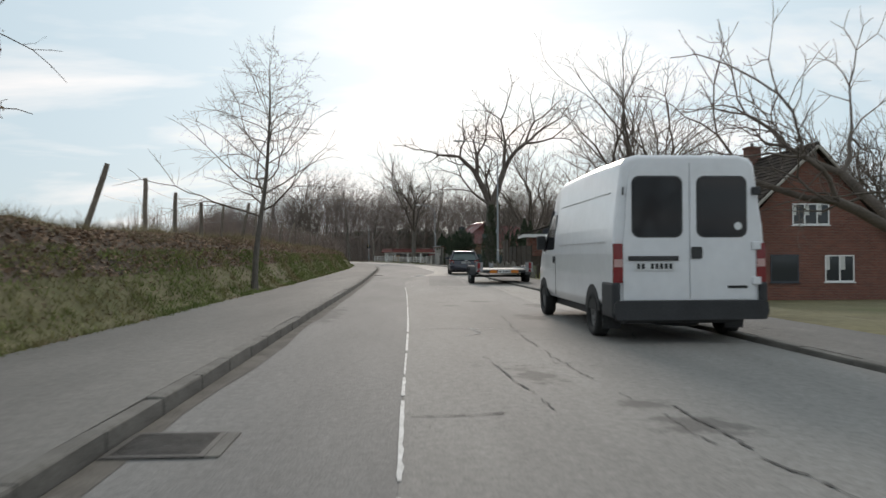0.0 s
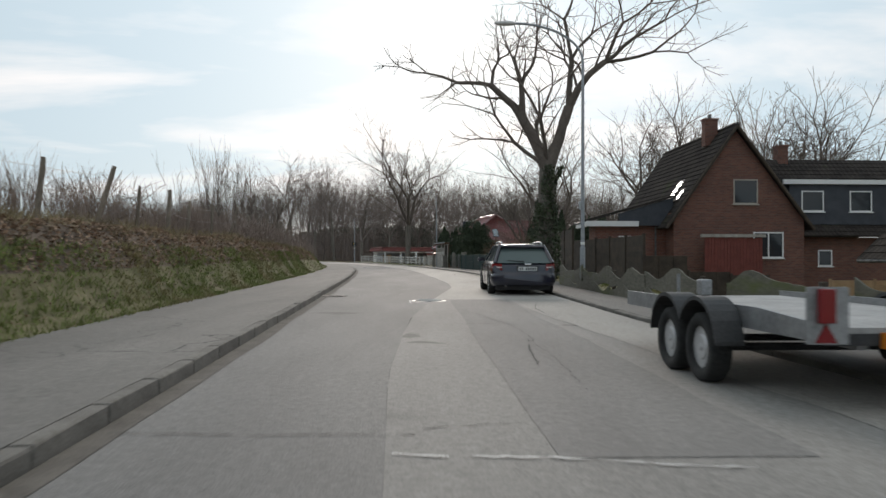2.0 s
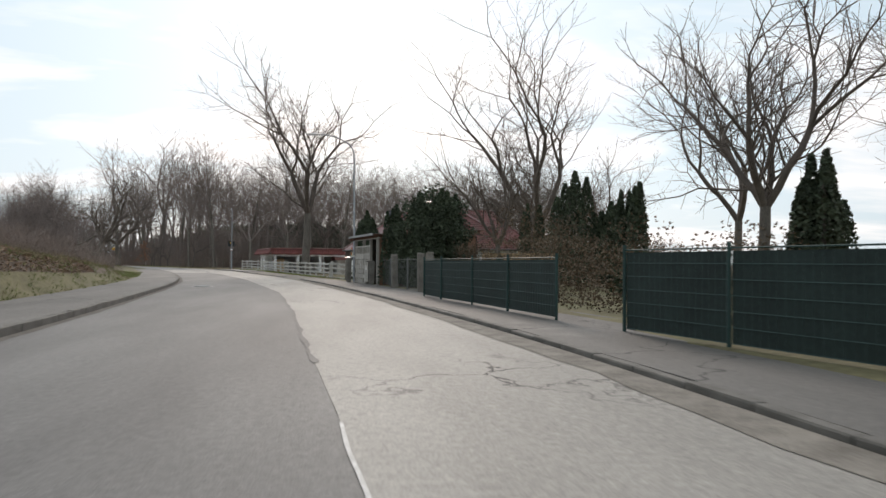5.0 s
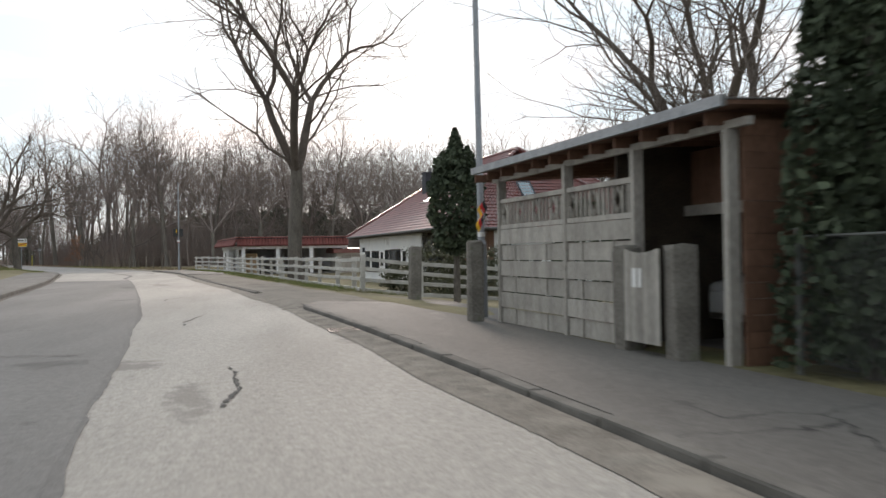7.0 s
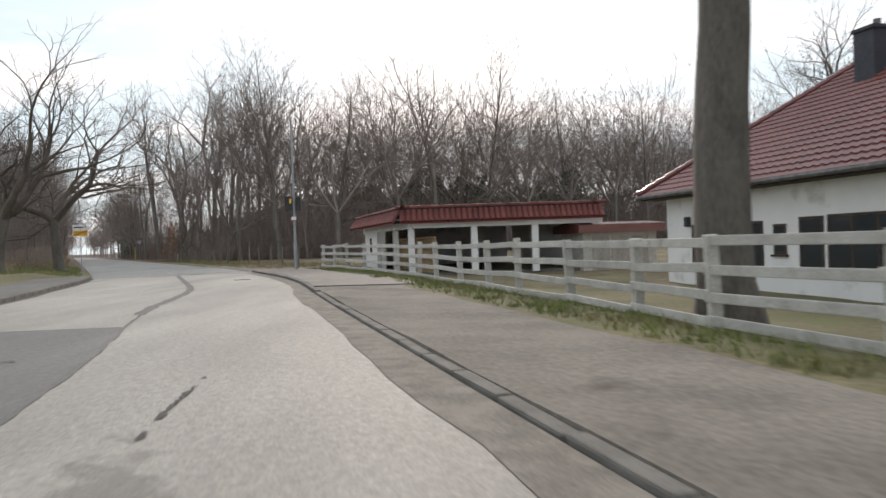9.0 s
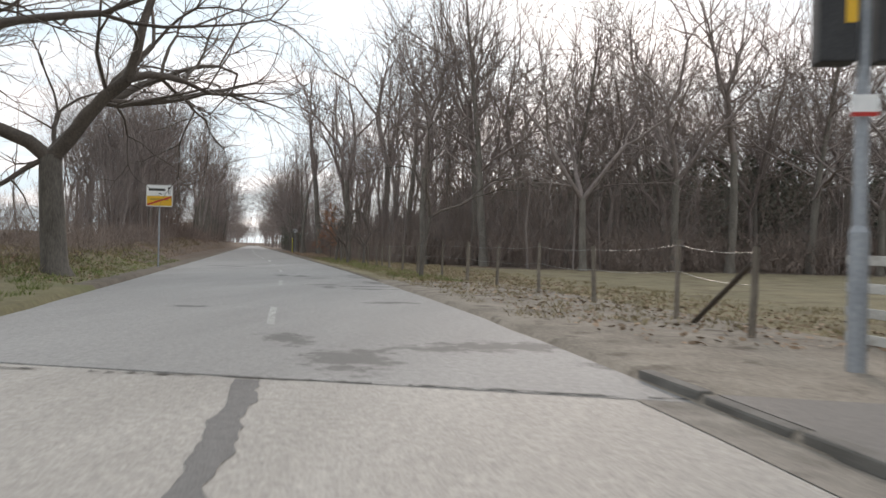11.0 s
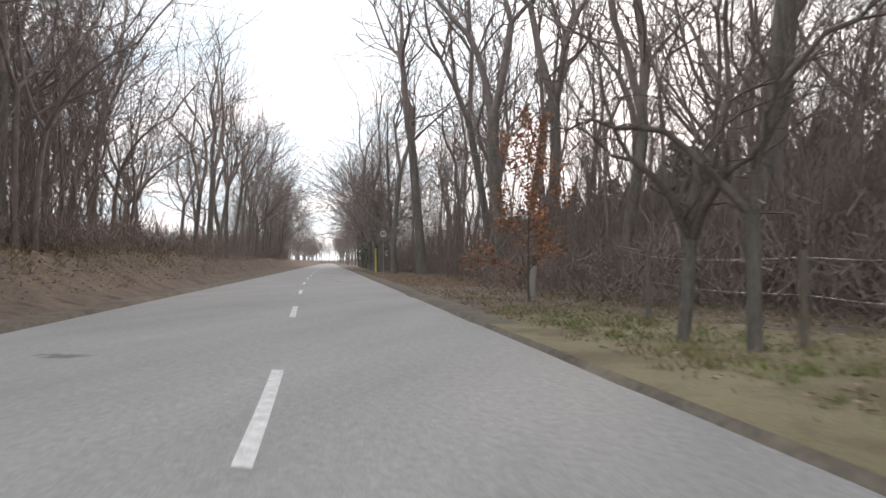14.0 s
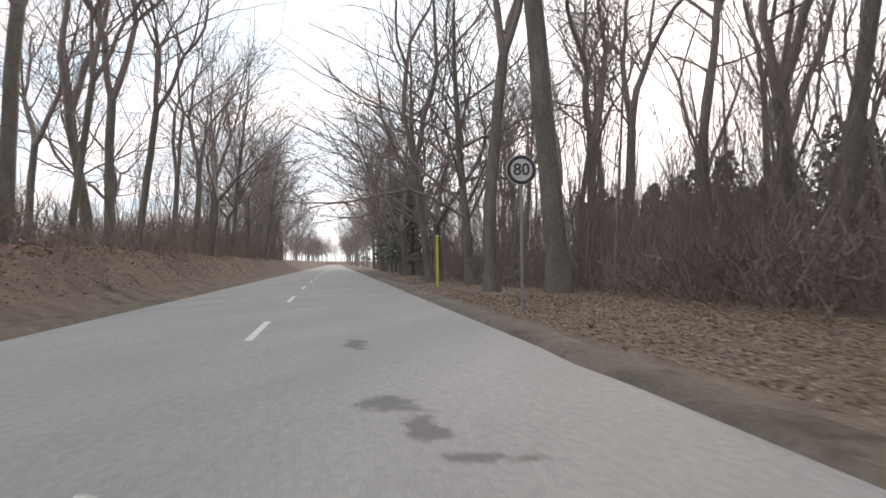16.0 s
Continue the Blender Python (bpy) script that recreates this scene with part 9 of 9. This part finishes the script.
BRUSH = [brush(360 + k, 210, 2.8, 1.9) for k in range(3)]
pl = []
for i in range(300):
    y = rs.uniform(197, 300)
    x = road_side(y, rs.uniform(6.4 if 221 < y < 246 else 4.2, 17))
    pl.append((rs.randrange(3), x, y, 0.0, rs.uniform(0, 6.28), rs.uniform(0.6, 1.2)))
for i in range(230):
    x = rs.uniform(-28, 80)
    y = wood_front(x) + rs.uniform(0, 14)
    if x > XR(y) + 6:
        pl.append((rs.randrange(3), x, y, 0.0, rs.uniform(0, 6.28), rs.uniform(1.0, 1.9)))
for i in range(300):
    y = rs.uniform(162, 300)
    x = road_side(y, -rs.uniform(2.2, 8))
    pl.append((rs.randrange(3), x, y, ground_z(x, y), rs.uniform(0, 6.28), rs.uniform(0.3, 0.8)))
for i in range(160):
    y = rs.uniform(40, 112)
    x = XL(y) - rs.uniform(4.0, 9)
    pl.append((rs.randrange(3), x, y, ground_z(x, y), rs.uniform(0, 6.28), rs.uniform(0.4, 0.8)))
for x, y, q in ((-43.6, 236.0, 1.25), (-42.4, 237.2, 1.3), (-41.6, 234.9, 1.1), (-44.6, 237.6, 1.0)):  # bramble mound beside the wood floor
    pl.append((rs.randrange(3), x, y, 0.0, rs.uniform(0, 6.28), q))
thicket("brambles", BRUSH, pl, M_SCRUB, "tangled brown brambles on the verges")

# close twiggy thicket that fills the foot of the wood
g = np.random.default_rng(64)
S = []
for k in range(112000):
    if k % 10 < 5:
        x = float(g.uniform(-29, 95))
        y = wood_front(x) + 3 + 24 * float(g.random()) ** 1.3
        top = 7.0
        if x < XR(y) + 9:
            continue
    elif k % 10 < 8:
        y = float(g.uniform(201, 310))
        x = road_side(y, 7.6 + 22 * float(g.random()) ** 1.2)
        top = 3.4 if x < XR(y) + 13 else 6.0
    else:
        y = float(g.uniform(192, 330))
        x = road_side(y, -float(g.uniform(3.6, 10)))
        if 218 < y < 250 and k % 4:
            continue
        top = 1.2 if 216 < y < 255 else 2.4 if y > 255 else 3.6
    z = ground_z(x, y) + top * float(g.random()) ** 1.5
    d = np.array((g.uniform(-0.5, 0.5), g.uniform(-0.5, 0.5), g.uniform(0.5, 1.0))) * g.uniform(0.8, 2.0)
    S.append((x, y, z, x + d[0], y + d[1], z + d[2], g.uniform(0.009, 0.02), 0.007))
V, F = ribbons(S)
np_mesh("wood_thicket", V, F, M_SCRUB, "close grey-brown twiggy thicket at the foot of the wood", "scrub")

# undergrowth of the woods
pl = []
for i in range(90):
    y = rs.uniform(197, 330)
    x = road_side(y, rs.uniform(7.0 if 221 < y < 250 else 4.5, 15))
    pl.append((rs.randrange(4), x, y, 0.0, rs.uniform(0, 6.28), rs.uniform(0.55, 1.15)))
for i in range(110):
    x = rs.uniform(-28, 60)
    y = wood_front(x) + rs.uniform(0.5, 18)
    if x > XR(y) + 6:
        pl.append((rs.randrange(4), x, y, 0.0, rs.uniform(0, 6.28), rs.uniform(0.9, 1.7)))
for i in range(90):
    y = rs.uniform(178, 330)
    x = road_side(y, -rs.uniform(3.4, 12))
    pl.append((rs.randrange(4), x, y, ground_z(x, y), rs.uniform(0, 6.28), rs.uniform(0.45, 1.1)))
for i in range(36):
    y = rs.uniform(164, 186)
    x = road_side(y, -rs.uniform(7, 20))
    pl.append((rs.randrange(4), x, y, ground_z(x, y), rs.uniform(0, 6.28), rs.uniform(0.5, 1.2)))
thicket("wood_undergrowth", SHRUB, pl, M_SCRUB, "tangled brown undergrowth of the winter wood")
pl = []
for i in range(64):
    y = rs.uniform(186, 214) if i % 2 else rs.uniform(252, 330)
    x = road_side(y, -rs.uniform(3.5, 10))
    pl.append((rs.randrange(3), x, y, ground_z(x, y), rs.uniform(0, 6.28), rs.uniform(0.9, 1.9)))
for i in range(70):
    y = rs.uniform(198, 330)
    x = road_side(y, rs.uniform(7.0 if y < 250 else 4.5, 13))
    pl.append((rs.randrange(3), x, y, 0.0, rs.uniform(0, 6.28), rs.uniform(0.9, 1.9)))
thicket("wood_saplings", SAPL, pl, M_TWIG_HAZY, "thin bare saplings between the trees", "saplings")


M_YELLOW_BUSH = surface("yellow_green_leaf", (0.07, 0.075, 0.02), (0.16, 0.16, 0.05), scale=1.5, fine=14, rough=0.6, bump=0.0, vary=0.3)
M_HEDGE = surface("brown_hedge_leaf", (0.075, 0.052, 0.032), (0.16, 0.112, 0.07), scale=1.5, fine=14, rough=0.85, bump=0.0, vary=0.3)


# ---- evergreens ----
def cone_points(n, H, R, seed, low=0.0, power=0.8, lump=0.16):
    g = np.random.default_rng(seed)
    t = g.uniform(0, 1, n) ** 0.85
    a = g.uniform(0, 2 * np.pi, n)
    rad = R * np.clip(1 - t, 0.02, 1) ** power
    rad = rad * (1 + lump * np.sin(5 * a + 9 * t + seed) + lump * np.sin(11 * a - 14 * t)) * np.sqrt(g.uniform(0.55, 1.05, n))
    return np.stack([rad * np.cos(a), rad * np.sin(a), low + (H - low) * t], 1)


def spire_points(n, H, R, seed, spires=7, low=0.1):
    """A many-topped dense conifer."""
    g = np.random.default_rng(seed)
    out = []
    for k in range(spires):
        a, d = g.uniform(0, 2 * np.pi), R * 0.6 * g.random() ** 0.5
        h = H * (1 - 0.28 * (d / R)) * g.uniform(0.8, 1.02)
        out.append(cone_points(n // spires, h, R * g.uniform(0.42, 0.62), seed * 31 + k, low, 0.6, 0.12) + (d * np.cos(a), d * np.sin(a), 0))
    return np.concatenate(out)


def pine_points(n, H, R, seed, low=1.0):
    """Feathery whorled branches."""
    g = np.random.default_rng(seed)
    out = []
    whorls = int((H - low) / 0.55)
    m = max(6, n // (whorls * 6))
    for w in range(whorls):
        t = w / whorls
        for b in range(6):
            a = b * 1.047 + w * 0.7 + g.uniform(-0.3, 0.3)
            L = R * (1 - t) ** 0.75 * g.uniform(0.6, 1.15)
            u = g.uniform(0.1, 1, m)
            x, s = u * L, g.normal(size=(m, 3)) * 0.13
            out.append(np.stack([x * np.cos(a), x * np.sin(a), low + (H - low) * t + 0.22 * x - 0.02 * x * x], 1) + s)
    return np.concatenate(out)


def egg_points(n, H, R, seed, low=0.0, lump=0.12):
    g = np.random.default_rng(seed)
    d = g.normal(size=(n, 3))
    d /= np.linalg.norm(d, axis=1, keepdims=True)
    k = g.uniform(0.7, 1.05, (n, 1)) ** 0.5 * (1 + lump * np.sin(7 * d[:, :1] + 5 * d[:, 1:2] * 2 + seed) + lump * np.sin(13 * d[:, 2:3] + seed))
    d = d * k
    return np.stack([d[:, 0] * R, d[:, 1] * R, low + (H - low) * (0.5 + 0.5 * d[:, 2])], 1)


def evergreen(name, x, y, P, size, mat, label, seed, trunk=0.1, low=0.3, H=3, core=None):
    t = thing(name, pose(x, y, ground_z(x, y)), label, "evergreen")
    part("trunk", cyl(bmesh.new(), (0, 0, -0.2), (0, 0, max(low + 0.2, H * 0.75)), trunk, trunk * 0.5, n=8), M_BARK, t)
    leaf_part("foliage", P, size, seed, mat, t)
    return t


for i, (x, y, H, Rr) in enumerate(((3.5, 92.0, 4.0, 0.65), (4.9, 91.4, 4.5, 1.0), (4.5, 89.6, 4.1, 0.95), (5.7, 90.2, 4.5, 1.05), (6.0, 91.9, 4.6, 1.0))):
    evergreen("conifer_hedge_tree", x, y, spire_points(15000, H * 1.1, Rr * 1.15, 400 + i), 0.055, M_NEEDLE, "dense dark green conifer behind the garden fence", 500 + i, H=H)
evergreen("conifer_hedge_tree", 5.1, 90.7, egg_points(12000, 4.55, 1.75, 333, 0.0, 0.1), 0.055, M_NEEDLE, "broad dense dark green conifer behind the garden fence", 334, H=4.0)
for i, (x, y, H, Rr) in enumerate(((13.9, 97.3, 7.4, 1.7), (12.1, 98.7, 5.9, 0.9), (18.0, 99.0, 6.2, 1.3), (13.5, 75.5, 5.2, 1.0), (12.3, 85.0, 5.9, 1.0), (20.0, 84.0, 5.5, 1.4), (7.4, 88.6, 1.9, 0.75), (15.6, 96.0, 5.6, 1.5))):
    evergreen("conifer", x, y, spire_points(15000 if Rr > 1.4 else 8000, H, Rr, 430 + i, 5), 0.075, M_NEEDLE, "dark cone-shaped conifer in a garden", 530 + i, H=H)
evergreen("clipped_conifer", 2.9, 106.1, np.concatenate([egg_points(5200, 4.2, 0.74, 61, 1.25, 0.06), cone_points(900, 4.75, 0.36, 3, 3.4, 0.7), cone_points(600, 4.25, 0.4, 5, 3.0, 0.7) + (0.34, 0, 0), cone_points(600, 4.15, 0.4, 8, 3.0, 0.7) + (-0.3, 0.2, 0)]), 0.075, M_NEEDLE, "clipped egg-shaped conifer on a bare stem", 62, trunk=0.11, low=1.5, H=3.4)
for i, (x, y, H, Rr) in enumerate(((4.6, 117.0, 2.25, 1.5), (5.0, 114.4, 1.7, 1.3), (6.6, 116.4, 1.8, 1.4), (3.3, 119.5, 1.2, 0.9))):
    evergreen("rhododendron", x, y, egg_points(6000, H, Rr, 70 + i, -0.2, 0.2), 0.048, M_LAUREL, "rounded evergreen rhododendron bush behind the fence", 80 + i, trunk=0.05, low=0.2, H=H * 0.6)
evergreen("conifer", 6.6, 106.2, egg_points(5200, 3.0, 0.85, 79, -0.1, 0.15), 0.06, M_NEEDLE, "dense dark evergreen beside the house and carport", 89, trunk=0.07, H=2.0)
evergreen("garden_bush", 6.2, 108.8, egg_points(1800, 1.1, 0.8, 78, -0.2), 0.07, M_NEEDLE, "low dark evergreen bush by the drive", 88, trunk=0.05, H=0.6)
for i, (x, y, H, Rr, mt) in enumerate(((9.3, 27.2, 1.75, 1.2, M_YELLOW_BUSH), (10.5, 39.5, 1.0, 1.3, M_SCRUB))):
    evergreen("garden_bush", x, y, egg_points(2600, H, Rr, 90 + i, -0.2, 0.3), 0.045, mt, "untidy brown garden bush below the pavement" if mt is M_SCRUB else "yellow-green evergreen garden bush", 95 + i, trunk=0.05, H=H * 0.6)
for i, (x, y, H, Rr) in enumerate(((7.6, 84.6, 3.1, 1.5), (9.6, 86.2, 3.3, 1.6), (6.6, 88.6, 2.1, 0.9), (7.6, 80.0, 2.2, 1.4), (7.6, 74.0, 1.9, 1.5), (8.2, 70.5, 1.7, 1.4))):
    evergreen("brown_hedge", x, y, egg_points(4600, H, Rr, 110 + i, -0.2, 0.25), 0.036, M_HEDGE, "hedge still holding its brown leaves", 120 + i, trunk=0.05, H=H * 0.6)

# young beeches with brown leaves at the wood edge
for i, (x, y, H, Rr) in enumerate(((-34.2, 202.2, 4.4, 1.1),)):
    b = thing("young_beech", pose(x, y, ground_z(x, y)), "young beech still holding rusty brown leaves", "tree")
    t = grow_tree(seed=700 + i, H=H, r0=0.035, leader=True, first=0.15, limbs=14, depth=4, reach=0.42, limb_angle=70, side=0.8, tip=0.004, rise=0.04)
    mesh_ob("trunk", t[0], t[1], M_BARK, b, smooth=True)
    np_mesh("crown", t[2], t[3], M_TWIG, "", "", kind="").parent = b
    g = np.random.default_rng(710 + i)
    bv = np.array(t[2])
    leaf_part("leaves", bv[g.integers(0, len(bv), 2600)] + g.normal(size=(2600, 3)) * 0.09, 0.045, 720 + i, M_BEECH_LEAF, b, "rusty dry leaves")

# dark plantation of pines deep in the wood on the right, and pines by the road
Vs, Fs, base = [], [], 0
g = np.random.default_rng(17)
for i in range(560):
    if i % 2:
        x = float(g.uniform(-30, 85))
        y = wood_front(x) + float(g.uniform(30, 60))
    else:
        y = float(g.uniform(204, 320))
        x = road_side(y, float(g.uniform(26, 56)))
    if x < XR(y) + 13:
        continue
    tall = float(g.uniform(7.6, 10.0)) if i % 2 else float(g.uniform(7.5, 10.0))
    P = cone_points(620, tall, float(g.uniform(1.9, 2.9)), i, 0.2, 0.55, 0.15) + (x, y, 0)
    V, F = leaf_quads(P, 0.2, g)
    Vs.append(V); Fs.append(F + base); base += len(V)
np_mesh("pine_plantation", np.concatenate(Vs), np.concatenate(Fs), M_PINE, "dense dark young pines deep in the wood", "wood")
for i, (y, o, H) in enumerate(((272, 3.6, 9), (280, 4.6, 11), (289, 3.8, 10), (298, 4.6, 12))):
    x = road_side(y, o)
    evergreen("roadside_pine", x, y, pine_points(4200, H, 3.4, 600 + i), 0.13, M_PINE, "bluish pine leaning towards the road", 610 + i, trunk=0.16, low=1.0, H=H)

# ---- grass, leaves ----
def blades(name, spots, h, w, mat, label, seed, lean=0.6):
    g = np.random.default_rng(seed)
    P = np.array(spots, float)
    n = len(P)
    a = g.uniform(0, 2 * np.pi, n)
    side = np.stack([np.cos(a), np.sin(a), np.zeros(n)], 1) * (w * g.uniform(0.6, 1.3, (n, 1)))
    hh = h * g.uniform(0.4, 1.25, (n, 1))
    b = g.uniform(0, 2 * np.pi, n)
    tip = P + np.stack([np.cos(b) * lean, np.sin(b) * lean, np.ones(n)], 1) * hh * np.array([1, 1, 1])
    V = np.stack([P - side, P + side, tip], 1).reshape(-1, 3)
    return np_mesh(name, V, np.arange(3 * n).reshape(-1, 3), mat, label, "grass")


def spots(n, seed, y0, y1, d0, d1, side, clump=0.5, near=None):
    rr = random.Random(seed)
    out = []
    while len(out) < n:
        y = y0 + (y1 - y0) * (rr.random() ** (near or 1.0))
        d = rr.uniform(d0, d1)
        x = XL(y) - d if side < 0 else XR(y) + d
        if noise.noise(Vector((x * 0.9, y * 0.9, 7))) + rr.uniform(-0.5, 0.5) < -0.1:
            continue
        z = ground_z(x, y) - 0.015
        for k in range(7):
            out.append((x + rr.gauss(0, 0.06), y + rr.gauss(0, 0.06), z))
    return out


blades("bank_grass", spots(80000, 1, -3, 66, 2.42, 3.5, -1), 0.1, 0.012, M_GRASS, "short green and straw winter grass on the bank", 1)
blades("bank_dry_grass", spots(30000, 2, -3, 100, 3.6, 6.2, -1), 0.26, 0.008, M_DRYGRASS, "matted dry grass on the bank", 2, 0.9)
blades("verge_grass", spots(14000, 3, 60, 120, 2.42, 4.6, -1), 0.13, 0.01, M_GRASS, "green grass beside the footpath", 3)
blades("garden_grass", spots(16000, 4, 18, 60, 2.0, 6.0, 1), 0.14, 0.01, M_GRASS, "rough grass below the slab fence", 4)
blades("fence_grass", spots(16000, 5, 109, 150, 2.5, 4.8, 1), 0.13, 0.01, M_GRASS, "rough grass under the rail fence", 5)
blades("meadow_grass", spots(32000, 6, 154, 208, 0.5, 10.0, 1), 0.11, 0.011, M_DRYGRASS, "straw-coloured meadow grass", 6, 0.8)
blades("meadow_green", spots(7000, 7, 166, 200, 0.9, 3.0, 1), 0.13, 0.011, M_GRASS, "short green verge grass", 7)
blades("left_verge_grass", spots(13000, 8, 150, 180, 0.5, 4.5, -1), 0.13, 0.011, M_GRASS, "rough verge grass with straw", 8)
blades("left_dry_grass", spots(16000, 9, 156, 215, 2.0, 9.0, -1), 0.26, 0.011, M_DRYGRASS, "dead straw and brambles on the verge", 9, 0.9)


def litter(name, n, seed, y0, y1, d0, d1, side, size, mat, label):
    rr = random.Random(seed)
    P = []
    for k in range(n):
        y = rr.uniform(y0, y1)
        d = d0 + (d1 - d0) * rr.random()
        x = XL(y) - d if side < 0 else XR(y) + d
        P.append((x, y, ground_z(x, y) + 0.02))
    V, F = leaf_quads(np.array(P), size, np.random.default_rng(seed))
    V = V.reshape(-1, 4, 3)
    c = V.mean(1, keepdims=True)
    V = c + (V - c) * (1, 1, 0.42 if name == "fallen_leaves" else 0.6)
    return np_mesh(name, V.reshape(-1, 3), F, mat, label, "leaves")


litter("fallen_leaves", 34000, 21, 190, 262, 0.6, 13, 1, 0.036, M_DEAD_LEAF, "fallen brown leaves on the wood floor")
litter("fallen_leaves", 42000, 28, 212, 238, 0.8, 8, 1, 0.03, M_DEAD_LEAF, "curled fallen brown leaves beside the road")
litter("fallen_leaves", 22000, 22, 158, 262, 0.7, 6, -1, 0.055, M_DEAD_LEAF, "fallen brown leaves on the verge")
litter("bracken", 60000, 25, -3, 92, 3.2, 5.6, -1, 0.055, M_BRACKEN, "matted brown dead bracken on the upper bank")
litter("fallen_leaves", 5000, 23, -3, 60, 2.5, 4.8, -1, 0.045, M_DEAD_LEAF, "fallen brown leaves on the bank")
litter("fallen_leaves", 4000, 24, 152, 190, 1.0, 8, 1, 0.06, M_DEAD_LEAF, "fallen brown leaves by the meadow fence")


litter("bank_leaves", 7000, 26, -3, 45, 2.45, 4.4, -1, 0.035, M_DEAD_LEAF, "fallen brown leaves low on the bank")
litter("dead_bracken", 9000, 27, 156, 215, 3.0, 12, -1, 0.09, M_BRACKEN, "heaped dead bracken and brambles on the verge")
litter("dead_bracken", 9000, 30, 214, 262, 2.6, 6, -1, 0.05, M_BRACKEN, "dead bracken and leaves along the top of the bank")
# pale broken stump and dark gnarled trunks at the meadow corner
st = grow_tree(seed=88, H=1.25, r0=0.11, first=0.7, forks=2, depth=2, spread=0.6, angle=20, side=0.2, tip=0.03, rise=0.1)
tree_thing("birch_stump", st, pose(-34.5, 204.8, ground_z(-34.5, 204.8)), "pale broken birch stump among brown leaves", plain("birch_bark", (0.36, 0.33, 0.29), rough=0.9), M_BARK, category="stump")
for i, (x, y, h) in enumerate(((-19.35, 168.6, 7.0), (-30.3, 193.1, 5.0), (-28.4, 188.8, 4.6), (-27.7, 186.6, 3.4), (-26.6, 186.2, 3.2), (-31.0, 194.0, 4.2))):
    put_tree("gnarled_tree", x, y, "dark gnarled small tree at the meadow corner", seed=760 + i, H=h, r0=0.085, first=0.32, forks=3, depth=4, spread=1.1, angle=34, side=1.0, tip=0.006, slim=0.008, rise=0.05, wander=0.22)
